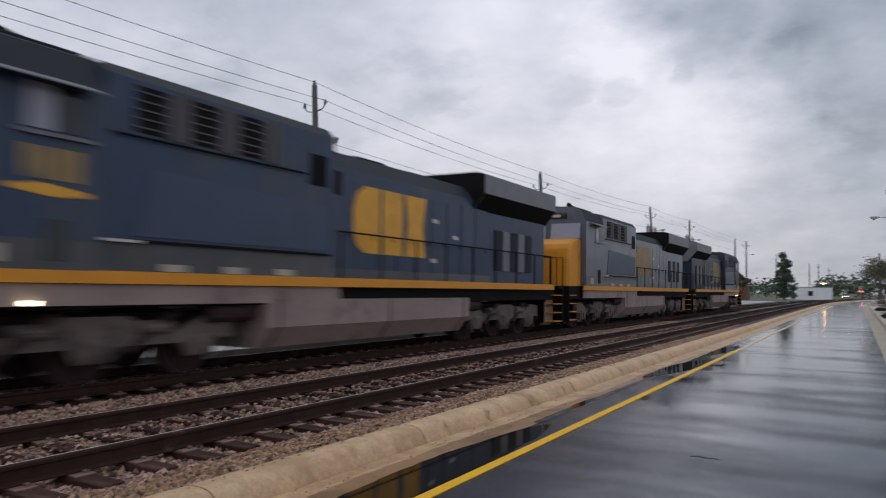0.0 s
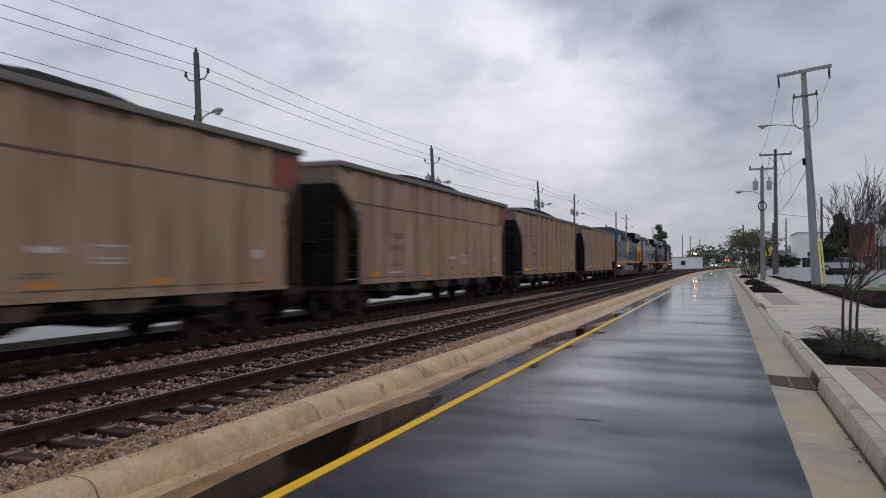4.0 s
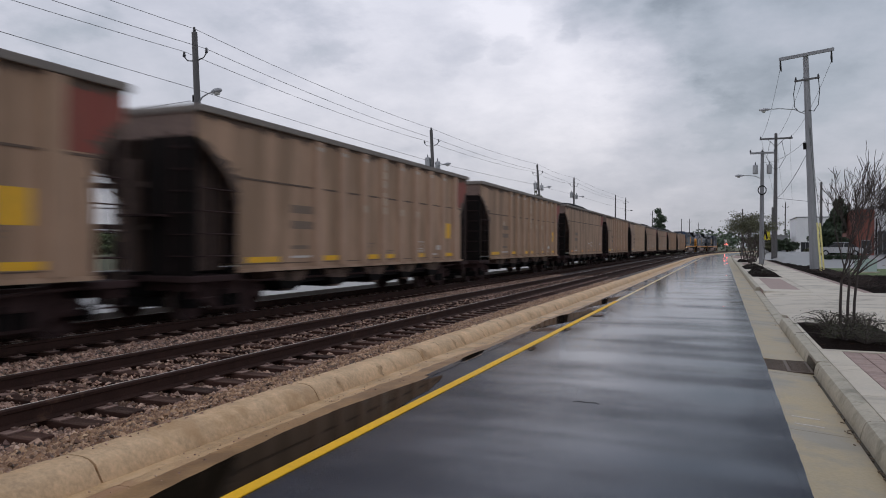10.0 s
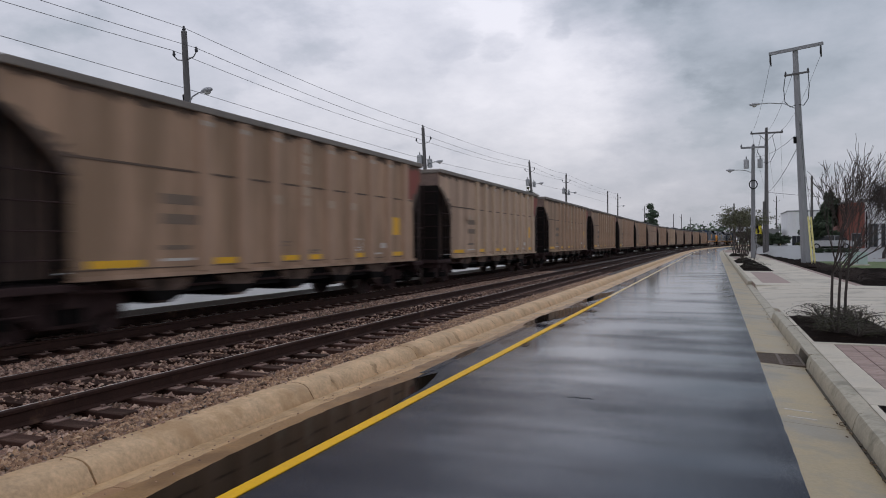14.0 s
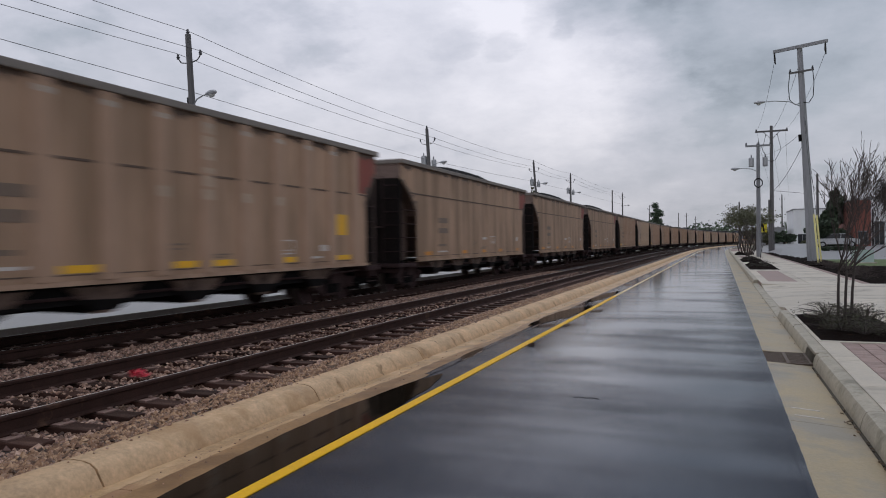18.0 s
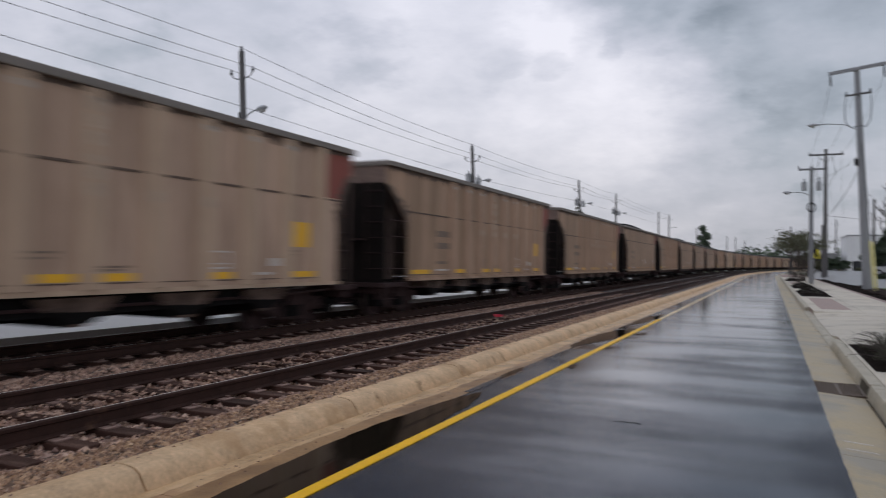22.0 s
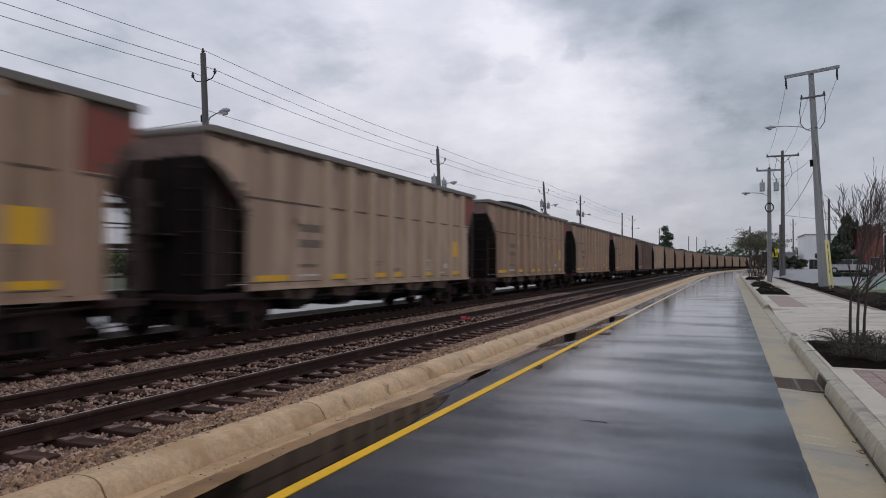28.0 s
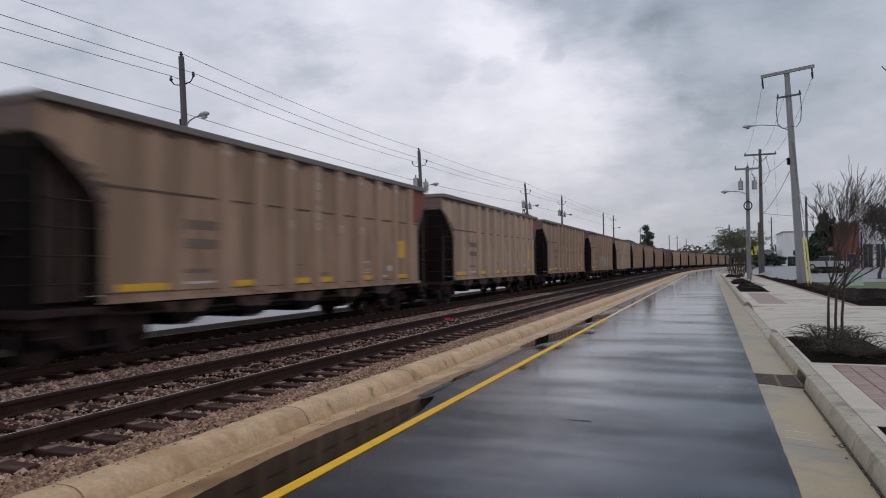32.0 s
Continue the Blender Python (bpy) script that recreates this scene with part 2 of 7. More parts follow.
def along(x, s, z=0.0):
    """The place at x metres beside the eye's line and s metres on along it."""
    if s <= BEND_AT:
        return Vector((x, s, z))
    a = (s - BEND_AT) / RADIUS
    return Vector((RADIUS - (RADIUS - x) * math.cos(a), BEND_AT + (RADIUS - x) * math.sin(a), z))


def heading(s):
    return 0.0 if s <= BEND_AT else -math.degrees((s - BEND_AT) / RADIUS)


def stations(s0, s1, step=8.0):
    n = max(1, round((min(s1, BEND_AT) - s0) / 30)) if s0 < BEND_AT else 0
    out = [s0 + (min(s1, BEND_AT) - s0) * i / n for i in range(n)] if n else []
    a = max(s0, BEND_AT)
    if s1 > a:
        k = max(1, math.ceil((s1 - a) / step))
        out += [a + (s1 - a) * i / k for i in range(k + 1)]
    else:
        out.append(s1)
    return out


def strip(mesh, profile, ss, close=False):
    """Sweeps a profile of (x, z) along the line."""
    n = len(profile)
    vs = [along(x, s, z) for s in ss for x, z in profile]
    k = n if close else n - 1
    fs = [(i * n + j, i * n + (j + 1) % n, (i + 1) * n + (j + 1) % n, (i + 1) * n + j) for i in range(len(ss) - 1) for j in range(k)]
    if close:
        fs += [tuple(range(n)), tuple((len(ss) - 1) * n + j for j in range(n - 1, -1, -1))]
    return mesh.add(vs, fs)


# ---- materials ----
# bed kept dark: shade in the gaps between stones is in its colour
M_BALLAST = material("ballast", (0.062, 0.044, 0.038), 0.75, spread=0.45, scale=3.0, fine=38.0, bump=0.9, second=(0.12, 0.10, 0.09), second_at=0.58, bump_dist=0.04)
M_EARTH = material("earth", (0.10, 0.105, 0.055), 0.9, spread=0.35, scale=0.8, fine=22.0, bump=0.5, second=(0.16, 0.13, 0.09))
M_GRASS = material("lawn", (0.10, 0.145, 0.045), 0.85, spread=0.35, scale=1.2, fine=45.0, bump=0.6)
M_LOT = material("lot", (0.27, 0.27, 0.27), 0.42, spread=0.2, scale=0.6, fine=20.0, bump=0.08, second=(0.2, 0.2, 0.2), rough_spread=0.12)
M_GUTTER = material("gutter", (0.54, 0.355, 0.185), 0.5, spec=0.35, spread=0.35, scale=2.2, fine=40.0, bump=0.35, stretch=(2.2, 0.8, 1), second=(0.36, 0.20, 0.10), second_at=0.5, rough_spread=0.25)
M_SILT = material("wet_silt", (0.46, 0.30, 0.155), 0.5, spec=0.25, spread=0.45, scale=3.0, fine=40.0, bump=0.4, second=(0.62, 0.42, 0.235), second_at=0.48, rough_spread=0.25)
M_CRACK = material("crack_dirt", (0.03, 0.02, 0.014), 0.9, spread=0.4, scale=12.0, bump=0.3)
M_CURB = material("curb_concrete", (0.61, 0.42, 0.245), 0.65, spec=0.3, spread=0.36, scale=2.6, fine=26.0, bump=0.8, second=(0.47, 0.30, 0.155), second_at=0.55)
M_CONC = material("pale_concrete", (0.545, 0.49, 0.395), 0.5, spread=0.16, scale=1.5, fine=34.0, bump=0.2, second=(0.33, 0.29, 0.225), second_at=0.52, per_object=0.09, rough_spread=0.2)
M_CURB_R = material("curb_grey", (0.40, 0.362, 0.28), 0.6, spread=0.26, scale=3.0, fine=24.0, bump=0.4, second=(0.22, 0.205, 0.15), second_at=0.53)
M_GUT_R = material("gutter_damp", (0.41, 0.325, 0.185), 0.4, spread=0.22, scale=1.4, fine=30.0, bump=0.2, second=(0.30, 0.265, 0.20), second_at=0.49, rough_spread=0.2)
M_YELLOW = material("yellow_line", (0.90, 0.50, 0.010), 0.5, spec=0.15, spread=0.14, scale=5.0, fine=50.0, bump=0.1, second=(0.66, 0.38, 0.04), second_at=0.66)
# paled by the sky's reflection, put into the colour, with worn spots
M_YELLOW_PALE = material("sheen_worn_yellow_line", (0.74, 0.54, 0.24), 0.35, spec=0.4, spread=0.2, scale=3.0, fine=30.0, bump=0.1, second=(0.16, 0.14, 0.11), second_at=0.55)
M_RAIL = material("rusty_rail", (0.042, 0.021, 0.016), 0.7, 0.0, spec=0.15, spread=0.4, scale=5.0, fine=60.0, bump=0.2, second=(0.10, 0.055, 0.036))
# pale polished steel; the glint of the sky is put into its colour
M_RAILTOP = material("rail_head_glint", (0.74, 0.70, 0.67), 0.42, 0.3, spread=0.2, scale=4.0, bump=0.05, stretch=(6, 0.5, 6))
M_TIE = material("creosoted_tie", (0.056, 0.029, 0.022), 0.75, spec=0.15, spread=0.5, scale=4.0, fine=50.0, bump=0.7, stretch=(0.5, 3, 3), per_object=0.4, second=(0.10, 0.06, 0.045), second_at=0.58)
M_PLATE = material("tie_plate", (0.23, 0.15, 0.125), 0.55, 0.3, spread=0.4, scale=9.0, bump=0.2)
M_WATER = bpy.data.materials.new("standing_water")
M_WATER.use_nodes = True
M_WATER.node_tree.nodes["Principled BSDF"].inputs["Base Color"].default_value = (0.012, 0.009, 0.006, 1)
M_WATER.node_tree.nodes["Principled BSDF"].inputs["Specular IOR Level"].default_value = 0.17
M_WATER.node_tree.nodes["Principled BSDF"].inputs["Roughness"].default_value = 0.03
M_POLE = material("weathered_pole", (0.27, 0.275, 0.285), 0.8, spread=0.25, scale=2.0, fine=30.0, bump=0.4, stretch=(4, 4, 0.4), per_object=0.15)
M_POLE_DK = material("dark_pole", (0.125, 0.12, 0.118), 0.8, spread=0.25, scale=2.0, fine=30.0, bump=0.4, stretch=(4, 4, 0.4))
M_WIRE = material("wire", (0.03, 0.03, 0.032), 0.6, spread=0.1, bump=0)
M_STEEL = material("galvanised", (0.36, 0.37, 0.38), 0.45, 0.6, spread=0.15, scale=8.0, bump=0.05)
M_DARK = material("black_iron", (0.010, 0.009, 0.009), 0.7, 0.0, spec=0.1, spread=0.3, scale=5.0, bump=0.15)
M_MULCH = material("mulch", (0.010, 0.0065, 0.005), 0.95, spec=0.03, spread=0.6, scale=9.0, fine=60.0, bump=1.0, second=(0.035, 0.02, 0.012), bump_dist=0.05)
M_GRIME = material("running_gear", (0.052, 0.032, 0.031), 0.75, 0.0, spec=0.1, spread=0.4, scale=3.0, fine=30.0, bump=0.3, second=(0.018, 0.014, 0.012))
M_COAL = material("coal", (0.008, 0.008, 0.009), 0.8, spec=0.1, spread=0.5, scale=5.0, fine=40.0, bump=1.0, bump_dist=0.08)


def road_material():
    """Wet asphalt: a thin film of water lies in bands across the lane."""
    m = bpy.data.materials.new("wet_asphalt")
    m.use_nodes = True
    n, l = m.node_tree.nodes, m.node_tree.links
    b = n["Principled BSDF"]
    tc = n.new("ShaderNodeTexCoord")

    def tex(stretch, s, d, off=(0, 0, 0), rough=0.55):
        mp = n.new("ShaderNodeMapping")
        mp.inputs["Scale"].default_value, mp.inputs["Location"].default_value = stretch, off
        l.new(tc.outputs["Object"], mp.inputs[0])
        t = n.new("ShaderNodeTexNoise")
        t.inputs["Scale"].default_value, t.inputs["Detail"].default_value, t.inputs["Roughness"].default_value = s, d, rough
        l.new(mp.outputs[0], t.inputs["Vector"])
        return t.outputs["Fac"]
    bands = tex((0.34, 1.0, 1), 0.45, 3.5, (1.9, 4.1, 0), 0.5)
    streaks = tex((0.36, 1.7, 1), 0.6, 3.2, (8.3, 6.9, 0), 0.52)
    blot = tex((1, 1, 1), 0.45, 3.0, (4, 2, 0), 0.5)
    grain = tex((1, 1, 1), 110.0, 3.0)
    cracks = tex((1, 0.5, 1), 2.2, 8.0, (9, 3, 0), 0.75)
    mix = n.new("ShaderNodeMix"); mix.inputs[0].default_value = 0.5
    l.new(bands, mix.inputs[2]); l.new(streaks, mix.inputs[3])
    film0 = n.new("ShaderNodeMix"); film0.inputs[0].default_value = 0.3
    l.new(mix.outputs[0], film0.inputs[2]); l.new(blot, film0.inputs[3])
    film = n.new("ShaderNodeMapRange")
    film.interpolation_type = "SMOOTHSTEP"
    film.inputs[1].default_value, film.inputs[2].default_value = 0.41, 0.62
    # the film runs off along both edges of the lane
    sx = n.new("ShaderNodeSeparateXYZ")
    l.new(tc.outputs["Object"], sx.inputs[0])
    off = n.new("ShaderNodeMath"); off.operation = "ADD"; off.inputs[1].default_value = 1.25
    l.new(sx.outputs[0], off.inputs[0])
    ab = n.new("ShaderNodeMath"); ab.operation = "ABSOLUTE"
    l.new(off.outputs[0], ab.inputs[0])
    ed = n.new("ShaderNodeMapRange")
    ed.interpolation_type = "SMOOTHSTEP"
    ed.inputs[1].default_value, ed.inputs[2].default_value = 1.3, 1.85
    ed.inputs[3].default_value, ed.inputs[4].default_value = 0.0, 0.05
    l.new(ab.outputs[0], ed.inputs[0])
    df = n.new("ShaderNodeMath"); df.operation = "SUBTRACT"
    l.new(film0.outputs[0], df.inputs[0]); l.new(ed.outputs[0], df.inputs[1])
    deep = n.new("ShaderNodeMapRange")
    deep.interpolation_type = "SMOOTHSTEP"
    deep.inputs[1].default_value, deep.inputs[2].default_value = 6.0, 18.0
    deep.inputs[3].default_value, deep.inputs[4].default_value = 0.0, 0.075
    l.new(sx.outputs[1], deep.inputs[0])
    da = n.new("ShaderNodeMath"); da.operation = "ADD"
    l.new(df.outputs[0], da.inputs[0]); l.new(deep.outputs[0], da.inputs[1])
    l.new(da.outputs[0], film.inputs[0])

    def ranged(lo, hi):
        r = n.new("ShaderNodeMapRange")
        r.inputs[3].default_value, r.inputs[4].default_value = lo, hi
        l.new(film.outputs[0], r.inputs[0])
        return r.outputs[0]
    l.new(ranged(0.25, 0.075), b.inputs["Roughness"])
    l.new(ranged(0.12, 0.64), b.inputs["Specular IOR Level"])
    b.inputs["Specular Tint"].default_value = (0.62, 0.76, 1.0, 1)
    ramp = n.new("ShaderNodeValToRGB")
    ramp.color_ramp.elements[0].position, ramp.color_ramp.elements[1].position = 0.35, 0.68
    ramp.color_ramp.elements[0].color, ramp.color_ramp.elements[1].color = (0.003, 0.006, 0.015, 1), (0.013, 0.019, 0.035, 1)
    gm = n.new("ShaderNodeMix"); gm.inputs[0].default_value = 0.5
    gm2 = n.new("ShaderNodeMix"); gm2.inputs[0].default_value = 0.4
    l.new(blot, gm2.inputs[2]); l.new(cracks, gm2.inputs[3])
    l.new(gm2.outputs[0], gm.inputs[2]); l.new(grain, gm.inputs[3])
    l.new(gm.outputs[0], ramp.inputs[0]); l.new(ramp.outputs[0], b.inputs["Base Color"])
    bp = n.new("ShaderNodeBump")
    bp.inputs["Distance"].default_value = 0.008
    l.new(ranged(0.30, 0.03), bp.inputs["Strength"])
    l.new(grain, bp.inputs["Height"])
    bp2 = n.new("ShaderNodeBump")
    bp2.inputs["Strength"].default_value, bp2.inputs["Distance"].default_value = 0.12, 0.05
    l.new(bands, bp2.inputs["Height"]); l.new(bp.outputs[0], bp2.inputs["Normal"])
    l.new(bp2.outputs[0], b.inputs["Normal"])
    return m


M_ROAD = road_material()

# ---- ground, road, kerbs ----
FAR = 420.0
g = Mesh()
R0 = 2600.0
g.add([(-R0, -R0, -0.34), (R0, -R0, -0.34), (R0, R0, -0.34), (-R0, R0, -0.34)], [(0, 1, 2, 3)])
tagged(part("ground", g, M_EARTH), "damp dark green and brown open ground", "ground", kind="structure")

SS = stations(-590.0, FAR)
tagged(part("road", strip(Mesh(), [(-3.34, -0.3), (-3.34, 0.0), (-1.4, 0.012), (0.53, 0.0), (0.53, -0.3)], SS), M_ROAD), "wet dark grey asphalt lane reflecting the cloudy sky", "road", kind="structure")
line = part("edge_line", strip(Mesh(), [(-2.92, 0.004), (-2.92, 0.011), (-2.812, 0.012), (-2.812, 0.004)], stations(-70.0, 21.0)), M_YELLOW)
tagged(line, "solid yellow painted line along the wet asphalt", "road marking", kind="structure")
line = part("edge_line", strip(Mesh(), [(-2.915, 0.004), (-2.915, 0.011), (-2.815, 0.012), (-2.815, 0.004)], stations(21.0, FAR)), M_YELLOW_PALE)
tagged(line, "yellow line paled by painted sky reflection, with worn spots", "road marking", kind="structure")

JOINT = 3.62
gutter_l = tagged(new("gutter_left"), "tan stained concrete gutter pan beside the tracks", "gutter", kind="structure")
curb_l = tagged(new("curb_left"), "worn tan concrete kerb with cracked joints beside the tracks", "kerb", kind="structure")
M_PAN_PROFILE = [(-3.345, -0.3), (-3.345, 0.0), (-3.62, -0.018), (-3.93, -0.03), (-3.93, -0.3)]
CURB_PROFILE = [(-3.905, -0.3), (-3.905, -0.022), (-3.938, 0.04), (-3.97, 0.09), (-4.025, 0.124), (-4.1, 0.137), (-4.2, 0.139), (-4.262, 0.126), (-4.285, 0.08), (-4.29, -0.3)]


def kerb_block(profile, s0, s1, wob, seed):
    """One cast length of kerb with a slightly uneven edge and rounded, chipped ends."""
    rnd = random.Random(seed)
    n = max(2, int((s1 - s0) / 0.2)) if s1 < 45 else max(1, int((s1 - s0) / 8))
    gap = 0.009 if wob else 0.004
    ss = [s0 + gap + (s1 - s0 - 2 * gap) * i / n for i in range(n + 1)]
    m = Mesh()
    k = len(profile)
    cx = sum(p[0] for p in profile) / k
    vs = []
    for i, s in enumerate(ss):
        end = i in (0, n)
        for j, (x, z) in enumerate(profile):
            w = wob if 0 < j < k - 1 else 0
            x2, z2 = x + rnd.uniform(-w, w) * 0.6, z + rnd.uniform(-w, w) * 0.6
            if end and z > 0 and wob:
                x2, z2 = x2 + (cx - x2) * 0.02, z2 - 0.003
            vs.append(along(x2, s, z2))
    fs = [(i * k + j, i * k + j + 1, (i + 1) * k + j + 1, (i + 1) * k + j) for i in range(n) for j in range(k - 1)]
    fs += [tuple(range(k)), tuple(n * k + j for j in range(k - 1, -1, -1))]
    return m.add(vs, fs)


cuts = [JOINT + 2.78 * i for i in range(-4, 23)]
for i, s in enumerate(cuts[:-1]):
    part("kerb_block", kerb_block(CURB_PROFILE, s, cuts[i + 1], 0.0032, i), M_CURB, curb_l, smooth=True)
    part("gutter_slab", kerb_block(M_PAN_PROFILE, s, cuts[i + 1], 0.0, i), M_GUTTER, gutter_l)
# dirt packed into the joints
for s in cuts[2:12]:
    m = Mesh()
    for prof, dz in ((CURB_PROFILE, 0.022), (M_PAN_PROFILE, 0.004)):
        strip(m, [(x + (0.02 if x > -4.1 and prof is CURB_PROFILE and 0 < j < 5 else 0) * -1, z - dz) for j, (x, z) in enumerate(prof)], [s - 0.03, s + 0.03])
    part("joint_dirt", m, M_CRACK, curb_l)


# hairline cracks and chips over the top of the kerb
for k, (s, w) in enumerate(((9.9, 0.012), (13.0, 0.014))):
    lo, hi = ((3, 8), (2, 5), (2, 6))[k % 3]
    prof = [(x + (0.002 if x > -4.1 else -0.001), z + 0.002) for x, z in CURB_PROFILE[lo:hi]]
    m = Mesh()
    n = len(prof)
    m.v = [along(x, s + e * w * (1 - 0.7 * j / n) + 0.03 * math.sin(3 * j + k), z) for j, (x, z) in enumerate(prof) for e in (-0.5, 0.5)]
    m.f = [(2 * j, 2 * j + 1, 2 * j + 3, 2 * j + 2) for j in range(n - 1)]
    part("kerb_crack", m, M_CRACK, curb_l)


# brown stains that have run down the face of the kerb
M_STAIN = material("rust_brown_stain", (0.43, 0.29, 0.165), 0.7, spec=0.2, spread=0.4, scale=7.0, fine=40.0, bump=0.4, second=(0.58, 0.40, 0.235), second_at=0.48)
rnd = random.Random(64)
for s, w in ((6.9, 0.06), (7.9, 0.12), (8.3, 0.05), (9.3, 0.10), (10.5, 0.07), (10.9, 0.12), (12.2, 0.08), (13.6, 0.14), (15.3, 0.1), (17.8, 0.16)):
    prof = [(x + 0.0045, z + 0.0015) for x, z in CURB_PROFILE[1:5]]
    m = Mesh()
    rows = 8
    for j in range(rows):
        f = j / (rows - 1) * (len(prof) - 1)
        x, z = np.interp(f, range(len(prof)), [p[0] for p in prof]), np.interp(f, range(len(prof)), [p[1] for p in prof])
        half = w * 0.5 * (0.25 + math.sin(math.pi * (0.1 + 0.8 * j / (rows - 1)))) * rnd.uniform(0.55, 1.2)
        sh = rnd.uniform(-0.25, 0.25) * w
        m.v += [along(x, s + sh - half, z), along(x, s + sh + half, z)]
    m.f = [(2 * j, 2 * j + 1, 2 * j + 3, 2 * j + 2) for j in range(rows - 1)]
    part("kerb_stain", m, M_STAIN, curb_l, "brown stain run down the kerb")


def ragged(rows, z, step, wob, seed):
    """A thin sheet with wandering edges; rows: (s, left x, right x); z: height, or a function of x."""
    m = Mesh()
    n = int((rows[-1][0] - rows[0][0]) / step)
    zz = z if callable(z) else lambda x: z
    for i in range(n + 1):
        s = rows[0][0] + (rows[-1][0] - rows[0][0]) * i / n
        xl = np.interp(s, [r[0] for r in rows], [r[1] for r in rows])
        xr = np.interp(s, [r[0] for r in rows], [r[2] for r in rows])
        fade = min(1.0, (xr - xl) / 0.15)
        xl += fade * wob * (noise.noise((s * 1.3, seed, 0)) + 0.6 * noise.noise((s * 5.1, seed, 3)) + 0.35 * noise.noise((s * 17, seed, 3)))
        xr += fade * wob * (noise.noise((s * 1.1, seed, 7)) + 0.6 * noise.noise((s * 4.3, seed, 9)) + 0.35 * noise.noise((s * 15, seed, 3)))
        for k in range(4):
            x = xl + (xr - xl) * k / 3
            m.v.append((x, s, zz(x)))
    m.f = [(i * 4 + k, i * 4 + k + 1, i * 4 + k + 5, i * 4 + k + 4) for i in range(n) for k in range(3)]
    return m


edge = ragged([(-3.0, 0.50, 0.555), (26.0, 0.50, 0.55), (60.0, 0.50, 0.55)], lambda x: 0.0025, 0.05, 0.025, 21)
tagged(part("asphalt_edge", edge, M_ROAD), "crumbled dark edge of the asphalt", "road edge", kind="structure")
edge = ragged([(8.0, -3.40, -3.3), (14.0, -3.37, -3.3), (30.0, -3.39, -3.3), (60.0, -3.37, -3.3)], lambda x: 0.0045, 0.05, 0.04, 23)
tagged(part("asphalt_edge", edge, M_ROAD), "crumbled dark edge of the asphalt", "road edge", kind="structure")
PAN_Z = lambda x: float(np.interp(x, [-3.93, -3.62, -3.345], [-0.03, -0.018, 0.0]))
silt = ragged([(-2.0, -3.925, -3.80), (3.4, -3.925, -3.78), (5.0, -3.925, -3.74), (7.5, -3.925, -3.8), (10.0, -3.925, -3.6), (14.0, -3.925, -3.66), (19.0, -3.925, -3.5), (26.0, -3.925, -3.62), (40.0, -3.925, -3.7)], lambda x: PAN_Z(x) + 0.0015, 0.06, 0.05, 4)
tagged(part("silt_band", silt, M_SILT), "wet brown silt along the foot of the kerb", "silt", kind="structure")
M_WETPAN = material("soaked_gutter", (0.33, 0.195, 0.09), 0.4, spec=0.2, spread=0.35, scale=2.5, fine=40.0, bump=0.25, second=(0.22, 0.125, 0.058), second_at=0.5, rough_spread=0.15)
soak = ragged([(-2.0, -3.52, -3.3), (2.0, -3.56, -3.3), (4.5, -3.68, -3.3), (6.5, -3.70, -3.3), (7.8, -3.66, -3.3), (9.2, -3.62, -3.3), (11.5, -3.52, -3.3), (13.5, -3.6, -3.3), (17.0, -3.62, -3.3), (20.0, -3.48, -3.3), (24.0, -3.4, -3.34)], lambda x: PAN_Z(x) + 0.0018, 0.05, 0.045, 14)
tagged(part("soaked_band", soak, M_WETPAN), "rain-soaked brown edge of the gutter beside the puddle", "wet concrete", kind="structure")
for a, b in ((-70.0, cuts[0]), (cuts[-1], FAR)):
    part("kerb_run", strip(Mesh(), CURB_PROFILE, stations(a, b)), M_CURB, curb_l)
    part("gutter_run", strip(Mesh(), M_PAN_PROFILE, stations(a, b)), M_GUTTER, gutter_l)

# ---- ballast and the two tracks ----
BED = [(-4.27, -0.3), (-4.27, 0.05), (-4.7, 0.02), (-5.15, -0.07), (-5.5, -0.135), (-7.8, -0.135), (-8.2, -0.08), (-8.75, -0.05), (-9.15, -0.09), (-9.4, -0.135), (-11.6, -0.135), (-12.2, -0.16), (-13.2, -0.28), (-13.2, -0.4)]
bed = tagged(part("ballast_bed", strip(Mesh(), BED, stations(-590.0, 600.0)), M_BALLAST), "crushed stone ballast bed, darkened for shade between the stones", "ballast", kind="structure")


